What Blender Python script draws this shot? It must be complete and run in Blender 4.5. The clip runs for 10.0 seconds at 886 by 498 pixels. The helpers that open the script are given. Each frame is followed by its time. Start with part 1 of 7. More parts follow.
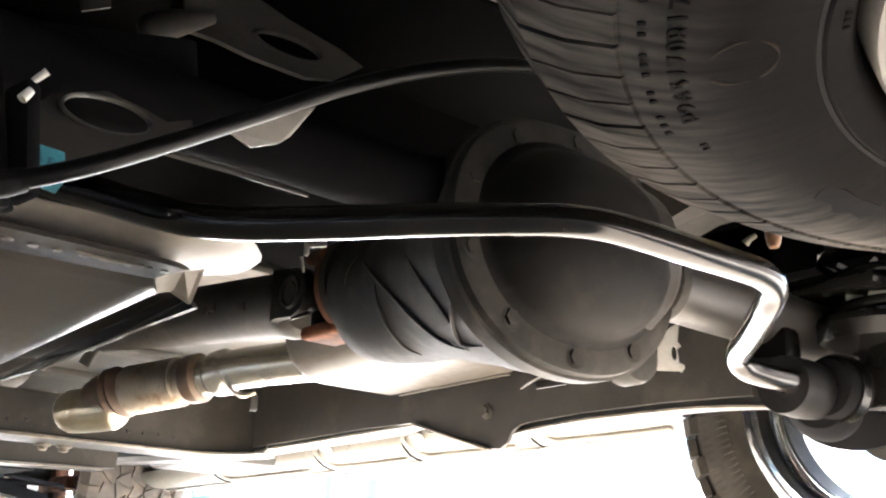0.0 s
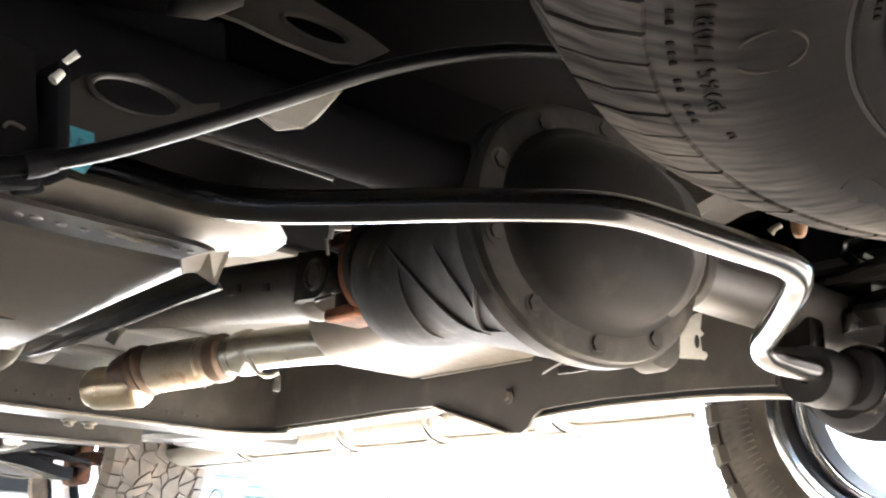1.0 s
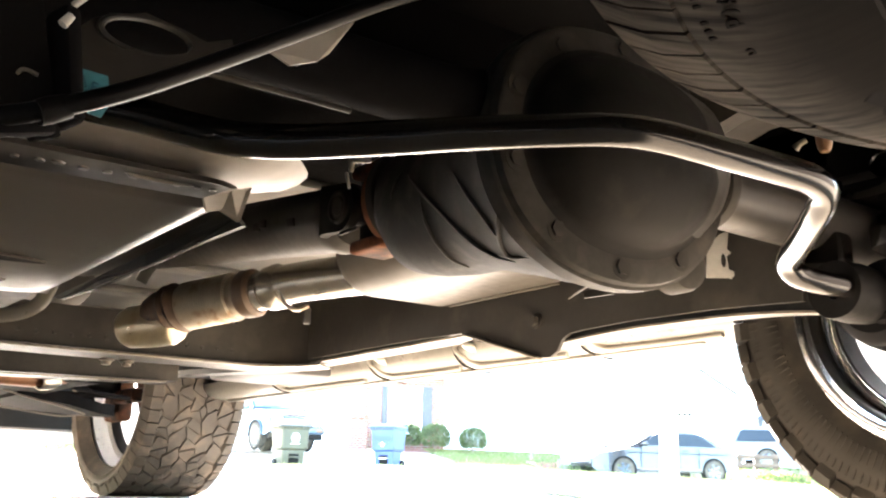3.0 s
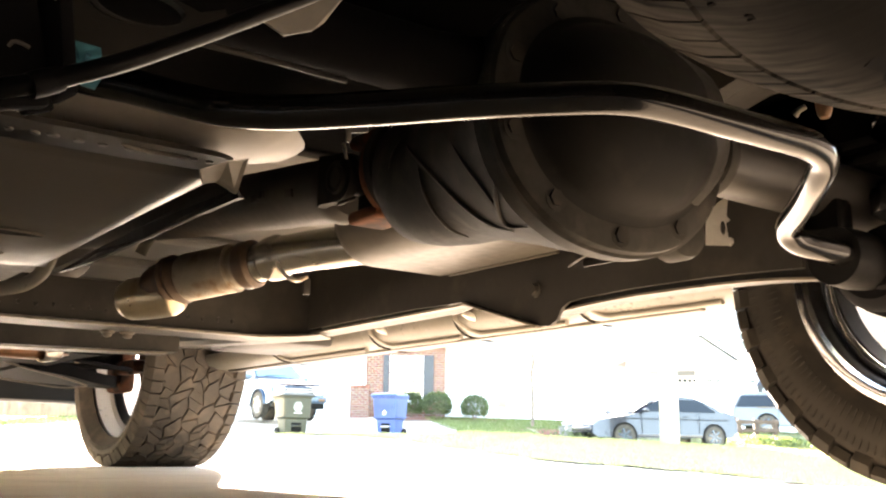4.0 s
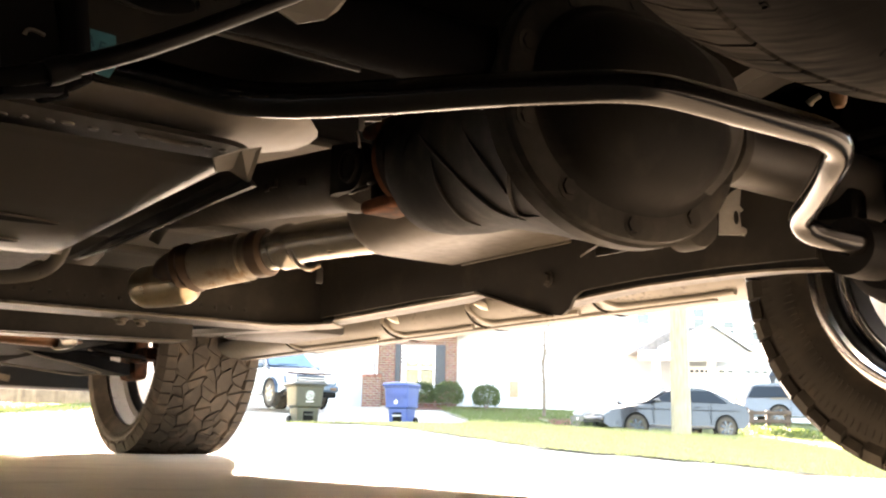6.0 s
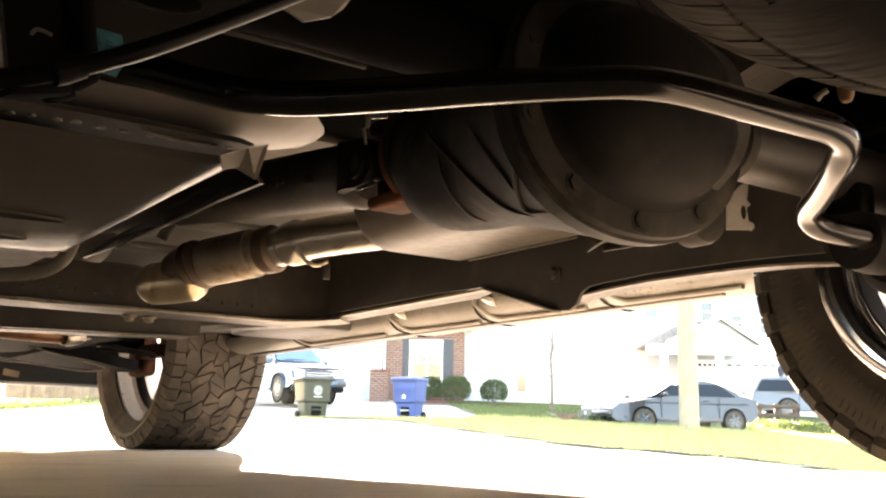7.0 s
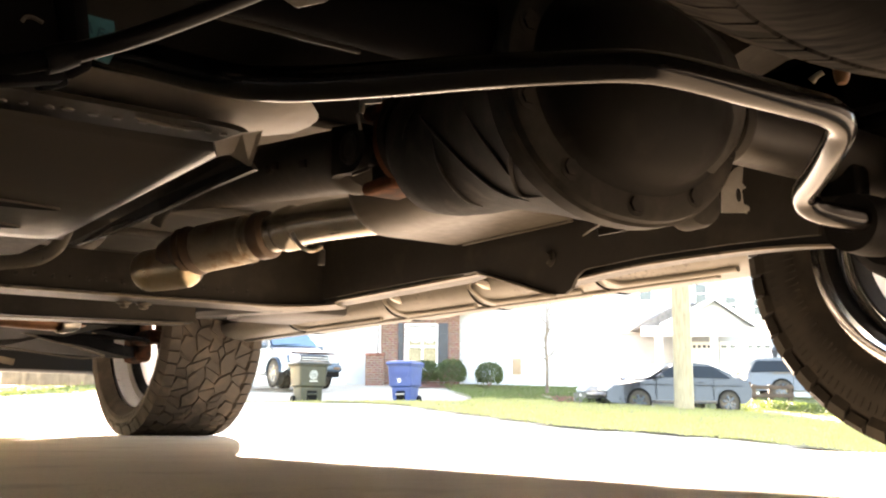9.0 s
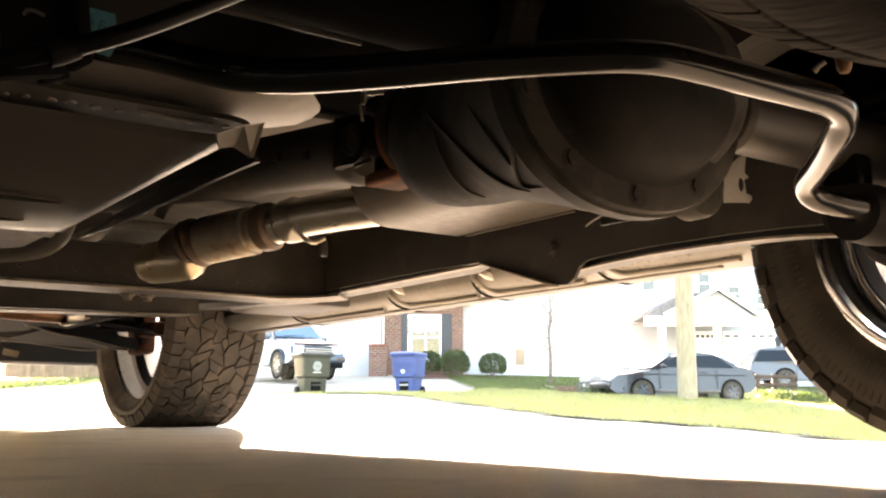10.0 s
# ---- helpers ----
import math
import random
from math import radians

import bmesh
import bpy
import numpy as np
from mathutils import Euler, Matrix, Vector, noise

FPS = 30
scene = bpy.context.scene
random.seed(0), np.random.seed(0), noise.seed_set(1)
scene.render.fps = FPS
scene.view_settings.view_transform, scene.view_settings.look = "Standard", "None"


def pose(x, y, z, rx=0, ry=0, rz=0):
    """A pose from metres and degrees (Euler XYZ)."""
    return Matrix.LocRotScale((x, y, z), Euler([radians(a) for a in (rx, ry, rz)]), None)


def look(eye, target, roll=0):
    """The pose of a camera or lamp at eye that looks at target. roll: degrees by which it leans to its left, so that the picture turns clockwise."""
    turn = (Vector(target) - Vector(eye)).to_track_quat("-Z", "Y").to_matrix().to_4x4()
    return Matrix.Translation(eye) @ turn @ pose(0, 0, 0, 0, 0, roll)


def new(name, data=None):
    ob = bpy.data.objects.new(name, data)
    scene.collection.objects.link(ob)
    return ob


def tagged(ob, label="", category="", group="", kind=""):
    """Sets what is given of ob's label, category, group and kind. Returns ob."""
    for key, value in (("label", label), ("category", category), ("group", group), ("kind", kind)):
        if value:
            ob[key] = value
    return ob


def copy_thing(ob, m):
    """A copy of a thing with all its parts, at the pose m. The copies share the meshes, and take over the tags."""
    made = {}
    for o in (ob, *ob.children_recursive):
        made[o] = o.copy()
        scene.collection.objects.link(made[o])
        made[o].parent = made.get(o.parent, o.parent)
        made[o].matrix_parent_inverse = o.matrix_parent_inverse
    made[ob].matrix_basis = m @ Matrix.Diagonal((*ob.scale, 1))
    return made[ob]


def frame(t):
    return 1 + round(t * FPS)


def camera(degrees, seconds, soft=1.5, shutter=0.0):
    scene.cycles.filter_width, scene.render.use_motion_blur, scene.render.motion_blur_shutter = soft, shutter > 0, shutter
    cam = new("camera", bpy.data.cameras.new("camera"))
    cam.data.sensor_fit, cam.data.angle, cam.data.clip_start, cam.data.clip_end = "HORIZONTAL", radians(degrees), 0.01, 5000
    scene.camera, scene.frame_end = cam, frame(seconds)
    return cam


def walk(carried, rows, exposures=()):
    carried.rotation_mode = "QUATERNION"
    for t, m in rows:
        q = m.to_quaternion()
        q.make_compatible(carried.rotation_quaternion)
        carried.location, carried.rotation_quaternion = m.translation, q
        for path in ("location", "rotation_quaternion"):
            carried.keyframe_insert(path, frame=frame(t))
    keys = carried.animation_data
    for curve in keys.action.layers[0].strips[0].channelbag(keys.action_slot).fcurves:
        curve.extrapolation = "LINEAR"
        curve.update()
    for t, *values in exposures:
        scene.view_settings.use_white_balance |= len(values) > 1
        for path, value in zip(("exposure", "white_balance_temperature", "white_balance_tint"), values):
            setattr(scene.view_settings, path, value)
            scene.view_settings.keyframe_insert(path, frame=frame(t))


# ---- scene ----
# World: x to the vehicle's right, y to its front, z up; the origin lies on the ground under the rear axle.
from mathutils.geometry import tessellate_polygon

# ---- camera ----
cam = camera(47.03, 10.0, soft=2.2)
PATH = [  # seconds, x, y, z, yaw, pitch, roll
    (0.0, -0.6991, -0.6629, 0.0556, -39.76, 18.20, 1.54),
    (0.5, -0.6999, -0.6635, 0.0546, -38.72, 17.90, 3.13),
    (1.0, -0.7013, -0.6653, 0.0559, -38.40, 17.21, 2.77),
    (1.5, -0.7000, -0.6680, 0.0576, -37.77, 15.65, 2.22),
    (2.0, -0.6995, -0.6687, 0.0576, -37.31, 14.91, 1.68),
    (2.5, -0.6988, -0.6691, 0.0572, -36.97, 14.12, 1.37),
    (4.0, -0.6944, -0.6682, 0.0595, -36.93, 11.33, 0.54),
    (4.5, -0.6945, -0.6679, 0.0589, -36.79, 10.98, 0.55),
    (5.0, -0.6941, -0.6672, 0.0588, -36.94, 10.85, 0.62),
    (5.5, -0.6952, -0.6679, 0.0578, -36.54, 11.08, 0.87),
    (6.0, -0.6954, -0.6687, 0.0584, -36.25, 10.74, 0.84),
    (7.5, -0.6968, -0.6703, 0.0603, -35.71, 10.44, 0.74),
    (8.0, -0.6981, -0.6706, 0.0596, -35.88, 11.07, 0.87),
    (8.5, -0.6960, -0.6681, 0.0598, -36.19, 10.05, 0.59),
    (9.0, -0.6957, -0.6676, 0.0619, -36.17, 9.52, 0.21),
    (9.5, -0.6945, -0.6694, 0.0632, -36.25, 8.89, -0.09),
    (10.0, -0.6960, -0.6690, 0.0620, -36.00, 9.00, 0.00),
]
walk(cam, [(t, pose(x, y, z, 0, 0, yaw) @ pose(0, 0, 0, 90 + pitch) @ pose(0, 0, 0, 0, 0, roll)) for t, x, y, z, yaw, pitch, roll in PATH],
     exposures=[(0.0, 6.88, 5450, 12), (1.5, 7.22, 5450, 12), (2.7, 6.45, 6000, 14), (3.8, 5.55, 7050, 18), (5.0, 5.0, 7450, 21), (7.5, 4.8, 7600, 22), (10.0, 4.54, 7700, 22)])

# ---- light ----
SUN_AZ, SUN_EL = 27.0, 9.8  # azimuth to the right of the vehicle's front
world = bpy.data.worlds.new("sky")
scene.world = world
world.use_nodes = True
wn = world.node_tree.nodes
sky = wn.new("ShaderNodeTexSky")
sky.sky_type, sky.sun_disc = "NISHITA", False
sky.sun_elevation, sky.sun_rotation = radians(SUN_EL), radians(SUN_AZ)
wn["Background"].inputs["Strength"].default_value = 0.10
world.node_tree.links.new(sky.outputs[0], wn["Background"].inputs["Color"])
sun = new("sun", bpy.data.lights.new("sun", "SUN"))
sun.data.energy, sun.data.angle, sun.data.color = 5.0, radians(0.5), (1.0, 0.9, 0.76)
sa, se = radians(SUN_AZ), radians(SUN_EL)
sun.matrix_world = look(Vector((math.sin(sa) * math.cos(se), math.cos(sa) * math.cos(se), math.sin(se))) * 30, (0, 0, 0))


# ---- materials ----
def mat(name, color, rough=0.6, metal=0.0, var=0.25, scale=6.0, fine=60.0, bump=0.15, stain=None, stain_at=0.6, spec=0.5, rand=0.0, coat=0.0, trans=0.0, speck=None):
    """A principled material with grain and blotches at two sizes, optional stains of a second colour, and relief."""
    m = bpy.data.materials.new(name)
    m.use_nodes = True
    nt = m.node_tree
    n, l = nt.nodes, nt.links
    b = n["Principled BSDF"]
    co = n.new("ShaderNodeTexCoord")
    big, small = n.new("ShaderNodeTexNoise"), n.new("ShaderNodeTexNoise")
    for tex, sc, det in ((big, scale, 5), (small, fine, 3)):
        tex.inputs["Scale"].default_value, tex.inputs["Detail"].default_value = sc, det
        l.new(co.outputs["Object"], tex.inputs["Vector"])
    mix = n.new("ShaderNodeMath")
    mix.operation = "MULTIPLY_ADD"
    l.new(small.outputs["Fac"], mix.inputs[0])
    mix.inputs[1].default_value = 0.4
    l.new(big.outputs["Fac"], mix.inputs[2])
    ramp = n.new("ShaderNodeMapRange")
    l.new(mix.outputs[0], ramp.inputs["Value"])
    ramp.inputs["From Min"].default_value, ramp.inputs["From Max"].default_value = 0.45, 0.95
    ramp.inputs["To Min"].default_value, ramp.inputs["To Max"].default_value = 1 - var, 1 + var
    val = ramp.outputs[0]
    if rand:
        info = n.new("ShaderNodeObjectInfo")
        mr = n.new("ShaderNodeMapRange")
        l.new(info.outputs["Random"], mr.inputs["Value"])
        mr.inputs["To Min"].default_value, mr.inputs["To Max"].default_value = 1 - rand, 1 + rand
        mu = n.new("ShaderNodeMath")
        mu.operation = "MULTIPLY"
        l.new(val, mu.inputs[0]), l.new(mr.outputs[0], mu.inputs[1])
        val = mu.outputs[0]
    sc = n.new("ShaderNodeVectorMath")
    sc.operation = "SCALE"
    sc.inputs[0].default_value = color
    l.new(val, sc.inputs["Scale"])
    out = sc.outputs[0]
    if stain:
        st = n.new("ShaderNodeTexNoise")
        st.inputs["Scale"].default_value, st.inputs["Detail"].default_value = scale * 2.3, 8
        l.new(co.outputs["Object"], st.inputs["Vector"])
        sr = n.new("ShaderNodeMapRange")
        sr.inputs["From Min"].default_value, sr.inputs["From Max"].default_value = stain_at - 0.06, stain_at + 0.1
        l.new(st.outputs["Fac"], sr.inputs["Value"])
        mx = n.new("ShaderNodeMix")
        mx.data_type = "RGBA"
        l.new(sr.outputs[0], mx.inputs["Factor"])
        l.new(out, mx.inputs["A"])
        mx.inputs["B"].default_value = (*stain, 1)
        out = mx.outputs["Result"]
    if speck:
        sp_, sr_, sx_ = n.new("ShaderNodeTexNoise"), n.new("ShaderNodeMapRange"), n.new("ShaderNodeMix")
        sp_.inputs["Scale"].default_value, sp_.inputs["Detail"].default_value = fine * 1.7, 2
        l.new(co.outputs["Object"], sp_.inputs["Vector"])
        gate = n.new("ShaderNodeMath")
        gate.operation = "MULTIPLY_ADD"
        l.new(big.outputs["Fac"], gate.inputs[0])
        gate.inputs[1].default_value = 0.45
        l.new(sp_.outputs["Fac"], gate.inputs[2])
        sr_.inputs["From Min"].default_value, sr_.inputs["From Max"].default_value = 0.86, 0.96
        l.new(gate.outputs[0], sr_.inputs["Value"])
        sx_.data_type = "RGBA"
        l.new(sr_.outputs[0], sx_.inputs["Factor"])
        l.new(out, sx_.inputs["A"])
        sx_.inputs["B"].default_value = (*speck, 1)
        out = sx_.outputs["Result"]
    l.new(out, b.inputs["Base Color"])
    rr = n.new("ShaderNodeMapRange")
    l.new(small.outputs["Fac"], rr.inputs["Value"])
    rr.inputs["To Min"].default_value, rr.inputs["To Max"].default_value = max(0.02, rough - min(0.12, rough * 0.22)), min(1, rough + min(0.12, rough * 0.22))
    l.new(rr.outputs[0], b.inputs["Roughness"])
    b.inputs["Metallic"].default_value = metal
    b.inputs["Specular IOR Level"].default_value = spec
    b.inputs["Coat Weight"].default_value = coat
    if trans:
        b.inputs["Transmission Weight"].default_value = trans
    if bump:
        bp = n.new("ShaderNodeBump")
        bp.inputs["Strength"].default_value, bp.inputs["Distance"].default_value = bump, 0.004
        l.new(mix.outputs[0], bp.inputs["Height"])
        l.new(bp.outputs[0], b.inputs["Normal"])
    return m


BLACK = mat("black_chassis_paint", (0.004, 0.0038, 0.0035), 0.19, 0.0, 0.3, 9, 120, 0.01, spec=0.12)
DUSTY = mat("dusty_black_steel", (0.017, 0.0158, 0.014), 0.42, 0.0, 0.3, 7, 90, 0.06, stain=(0.026, 0.023, 0.019), stain_at=0.6, spec=0.25)
GLOSS = mat("gloss_black_bar", (0.006, 0.0058, 0.0055), 0.15, 0.0, 0.3, 12, 200, 0.012, stain=(0.022, 0.019, 0.0155), stain_at=0.68, spec=0.32)
# blacker than undercoat: the shade under the floor is put into this colour
FLOOR = mat("shade_black_undercoat", (0.0026, 0.0026, 0.0027), 0.85, 0.0, 0.3, 5, 80, 0.3, spec=0.01)
IRON = mat("dusty_cast_iron", (0.026, 0.0245, 0.022), 0.66, 0.0, 0.4, 10, 110, 0.15, stain=(0.042, 0.038, 0.032), stain_at=0.57, spec=0.08)
CAST = mat("dark_cast_housing", (0.0100, 0.0093, 0.0082), 0.74, 0.0, 0.4, 11, 100, 0.2, stain=(0.021, 0.0188, 0.0155), stain_at=0.58, spec=0.06)
DOME = mat("dark_dome_cover", (0.009, 0.0085, 0.0078), 0.62, 0.0, 0.4, 9, 110, 0.12, stain=(0.017, 0.0155, 0.013), stain_at=0.62, spec=0.07)
DUSTPLATE = mat("dusty_pressed_plate", (0.030, 0.0275, 0.024), 0.6, 0.0, 0.3, 8, 90, 0.1, stain=(0.045, 0.040, 0.033), stain_at=0.6, spec=0.15)
TUBE_BLACK = mat("satin_black_tube", (0.005, 0.0048, 0.0045), 0.36, 0.0, 0.3, 9, 120, 0.01, spec=0.1)
MATTE = mat("matt_black_suspension", (0.005, 0.005, 0.0055), 0.92, 0.0, 0.3, 9, 100, 0.15, spec=0.03)
DARKRUST = mat("dark_rusty_casting", (0.035, 0.015, 0.008), 0.9, 0.0, 0.5, 14, 120, 0.3, stain=(0.010, 0.007, 0.006), stain_at=0.5, spec=0.06)
RUST = mat("rusty_steel", (0.10, 0.040, 0.020), 0.9, 0.0, 0.45, 14, 120, 0.4, stain=(0.035, 0.021, 0.015), stain_at=0.55, spec=0.1)
ZINC = mat("bright_zinc_plate", (0.62, 0.61, 0.58), 0.38, 0.7, 0.15, 20, 150, 0.1)
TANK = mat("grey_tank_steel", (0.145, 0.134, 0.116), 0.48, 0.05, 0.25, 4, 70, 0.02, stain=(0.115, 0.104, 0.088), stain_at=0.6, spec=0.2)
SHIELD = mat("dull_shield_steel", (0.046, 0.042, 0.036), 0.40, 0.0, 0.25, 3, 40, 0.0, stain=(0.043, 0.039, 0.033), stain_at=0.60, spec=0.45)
STAIN_STEEL = mat("exhaust_steel", (0.42, 0.39, 0.34), 0.33, 0.85, 0.3, 8, 90, 0.2, stain=(0.22, 0.13, 0.07), stain_at=0.6, speck=(0.2, 0.13, 0.08))
BURNT = mat("heat_tinted_exhaust", (0.40, 0.34, 0.24), 0.30, 0.9, 0.22, 5, 60, 0.0, stain=(0.24, 0.165, 0.10), stain_at=0.6)
NECK = mat("dark_scaled_exhaust", (0.055, 0.034, 0.020), 0.55, 0.2, 0.4, 16, 120, 0.2, stain=(0.10, 0.055, 0.025), stain_at=0.6)
MUFF = mat("dull_muffler_steel", (0.046, 0.0415, 0.034), 0.48, 0.0, 0.16, 5, 60, 0.02, stain=(0.037, 0.033, 0.026), stain_at=0.6, spec=0.18)
ALUM = mat("aluminised_pipe", (0.27, 0.255, 0.225), 0.24, 0.85, 0.25, 5, 60, 0.06, stain=(0.16, 0.135, 0.105), stain_at=0.58)
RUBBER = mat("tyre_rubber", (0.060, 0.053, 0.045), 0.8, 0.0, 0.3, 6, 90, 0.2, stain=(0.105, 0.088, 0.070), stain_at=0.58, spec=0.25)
BROWNPIPE = mat("heat_browned_pipe", (0.17, 0.078, 0.036), 0.42, 0.4, 0.35, 9, 90, 0.05, stain=(0.08, 0.04, 0.022), stain_at=0.58)


def rubbed_rubber(name):
    """Tyre rubber with dust rubbed into streaks that run outwards from the hub."""
    m = bpy.data.materials.new(name)
    m.use_nodes = True
    n, l = m.node_tree.nodes, m.node_tree.links
    b = n["Principled BSDF"]
    co, sep, com = n.new("ShaderNodeTexCoord"), n.new("ShaderNodeSeparateXYZ"), n.new("ShaderNodeCombineXYZ")
    l.new(co.outputs["Object"], sep.inputs[0])
    ang, leng = n.new("ShaderNodeMath"), n.new("ShaderNodeVectorMath")
    ang.operation, leng.operation = "ARCTAN2", "LENGTH"
    l.new(sep.outputs["Y"], ang.inputs[0]), l.new(sep.outputs["X"], ang.inputs[1])
    l.new(co.outputs["Object"], leng.inputs[0])
    k1, k2 = n.new("ShaderNodeMath"), n.new("ShaderNodeMath")
    k1.operation = k2.operation = "MULTIPLY"
    k1.inputs[1].default_value, k2.inputs[1].default_value = 30.0, 9.0
    l.new(ang.outputs[0], k1.inputs[0]), l.new(leng.outputs["Value"], k2.inputs[0])
    l.new(k1.outputs[0], com.inputs["X"]), l.new(k2.outputs[0], com.inputs["Y"])
    st, big = n.new("ShaderNodeTexNoise"), n.new("ShaderNodeTexNoise")
    st.inputs["Scale"].default_value, st.inputs["Detail"].default_value = 1.2, 3
    big.inputs["Scale"].default_value, big.inputs["Detail"].default_value = 7.0, 4
    l.new(com.outputs[0], st.inputs["Vector"]), l.new(co.outputs["Object"], big.inputs["Vector"])
    mul = n.new("ShaderNodeMath")
    mul.operation = "MULTIPLY"
    l.new(st.outputs["Fac"], mul.inputs[0]), l.new(big.outputs["Fac"], mul.inputs[1])
    mr, mx = n.new("ShaderNodeMapRange"), n.new("ShaderNodeMix")
    mr.inputs["From Min"].default_value, mr.inputs["From Max"].default_value = 0.15, 0.38
    l.new(mul.outputs[0], mr.inputs["Value"])
    mx.data_type = "RGBA"
    out, dust = n.new("ShaderNodeMapRange"), n.new("ShaderNodeMath")  # the paler tone grows from the hub side to the shoulder
    out.inputs["From Min"].default_value, out.inputs["From Max"].default_value = 0.30, 0.38
    out.inputs["To Min"].default_value, out.inputs["To Max"].default_value = 0.07, 1.0
    l.new(leng.outputs["Value"], out.inputs["Value"])
    dust.operation = "MULTIPLY"
    l.new(mr.outputs[0], dust.inputs[0]), l.new(out.outputs[0], dust.inputs[1])
    l.new(dust.outputs[0], mx.inputs["Factor"])
    mx.inputs["A"].default_value, mx.inputs["B"].default_value = (0.0052, 0.0049, 0.0047, 1), (0.062, 0.056, 0.049, 1)
    l.new(mx.outputs["Result"], b.inputs["Base Color"])
    b.inputs["Roughness"].default_value, b.inputs["Specular IOR Level"].default_value = 0.8, 0.012
    bp = n.new("ShaderNodeBump")
    bp.inputs["Strength"].default_value, bp.inputs["Distance"].default_value = 0.01, 0.001
    l.new(st.outputs["Fac"], bp.inputs["Height"])
    l.new(bp.outputs[0], b.inputs["Normal"])
    return m


# the same tyre rubber for the rear wheels, with their shade in its colour
RUBBER_SHADED = mat("shaded_tyre_rubber", (0.020, 0.0185, 0.0165), 0.85, 0.0, 0.3, 6, 90, 0.15, stain=(0.032, 0.028, 0.023), stain_at=0.6, spec=0.08)
SPARE = rubbed_rubber("dusty_spare_rubber")
GROOVE = mat("dark_rubber_groove", (0.010, 0.0095, 0.009), 0.85, 0.0, 0.2, 9, 80, 0.1, spec=0.05)
CHALK = mat("ochre_chalk_ring", (0.022, 0.017, 0.012), 0.9, 0.0, 0.5, 60, 300, 0.1, spec=0.05)
CHROME = mat("chrome_wheel", (0.70, 0.70, 0.69), 0.12, 1.0, 0.05, 6, 60, 0.0)
SATIN = mat("satin_wheel_alloy", (0.66, 0.66, 0.65), 0.30, 0.45, 0.05, 6, 60, 0.0)
ROLLED = mat("lit_rolled_lip", (0.19, 0.18, 0.152), 0.42, 0.0, 0.12, 6, 70, 0.03)
BOARD_PALE = mat("pale_grey_print", (0.30, 0.31, 0.29), 0.6, 0.0, 0.35, 14, 90, 0.0, stain=(0.08, 0.085, 0.07), stain_at=0.55)
BOARD = mat("cream_grey_board", (0.125, 0.119, 0.102), 0.45, 0.05, 0.2, 5, 60, 0.03, stain=(0.105, 0.097, 0.08), stain_at=0.62, speck=(0.05, 0.045, 0.037))
RAIL = mat("frame_wax_coat", (0.020, 0.0182, 0.0155), 0.5, 0.0, 0.35, 6, 80, 0.2, stain=(0.034, 0.030, 0.024), stain_at=0.6, spec=0.25)
CREAM = mat("pale_cream_coat", (0.11, 0.097, 0.078), 0.55, 0.0, 0.3, 12, 120, 0.2, stain=(0.04, 0.034, 0.027), stain_at=0.6, spec=0.3)
BRAID = mat("braided_exhaust_steel", (0.20, 0.18, 0.145), 0.42, 0.75, 0.3, 14, 260, 0.5, stain=(0.13, 0.088, 0.05), stain_at=0.6)
CABLE = mat("black_cable_sheath", (0.004, 0.004, 0.004), 0.34, 0.0, 0.2, 30, 200, 0.02, spec=0.07)
STICK = mat("cyan_sticker", (0.035, 0.17, 0.215), 0.5, 0.0, 0.25, 60, 300, 0.02)
STICK_INK = mat("dark_sticker_ink", (0.01, 0.08, 0.12), 0.6, 0.0, 0.1, 30, 200, 0.0)
# unseen front floor lightened to reflect ground light onto the sway bar
FLOOR_GREY = mat("grey_bounce_floor", (0.10, 0.095, 0.085), 0.6, 0.0, 0.2, 5, 80, 0.1)
# unseen part of the kick-up lightened as a reflector above the bar
TAIL_GREY = mat("pale_bounce_floor", (0.14, 0.137, 0.127), 0.6, 0.0, 0.2, 5, 80, 0.1)
PLASTIC = mat("black_plastic", (0.005, 0.005, 0.005), 0.55, 0.0, 0.2, 20, 150, 0.1, spec=0.08)
WHITEP = mat("white_plastic", (0.6, 0.58, 0.52), 0.5, 0.0, 0.1, 20, 150, 0.05)
PAINT = mat("dark_body_paint", (0.05, 0.05, 0.055), 0.3, 0.0, 0.08, 3, 60, 0.0, coat=0.6)
CONCRETE = mat("driveway_concrete", (0.47, 0.40, 0.315), 0.85, 0.0, 0.18, 2.2, 160, 0.35, stain=(0.32, 0.265, 0.205), stain_at=0.63, speck=(0.27, 0.22, 0.17))
GRASS_GROUND = mat("lawn_soil", (0.22, 0.21, 0.10), 0.95, 0.0, 0.4, 1.5, 30, 0.3, stain=(0.25, 0.22, 0.13), stain_at=0.6)
BRICK = mat("red_brick", (0.25, 0.10, 0.07), 0.85, 0.0, 0.3, 4, 60, 0.3, rand=0.3)
MORTAR = mat("grey_mortar", (0.38, 0.35, 0.31), 0.9, 0.0, 0.15, 5, 60, 0.2)
SIDING = mat("white_siding", (0.50, 0.51, 0.52), 0.6, 0.0, 0.06, 2, 40, 0.05)
SIDING_B = mat("pale_blue_siding", (0.33, 0.36, 0.39), 0.6, 0.0, 0.08, 2, 40, 0.05)
TRIM = mat("white_trim", (0.8, 0.8, 0.79), 0.5, 0.0, 0.05, 5, 60, 0.03)
SHUTTER = mat("dark_shutter", (0.03, 0.035, 0.045), 0.5, 0.0, 0.15, 5, 60, 0.05)
ROOF = mat("grey_shingle", (0.16, 0.155, 0.15), 0.9, 0.0, 0.3, 5, 30, 0.4)
GLASS = mat("window_glass", (0.055, 0.075, 0.095), 0.06, 0.0, 0.1, 2, 20, 0.0, spec=0.5)
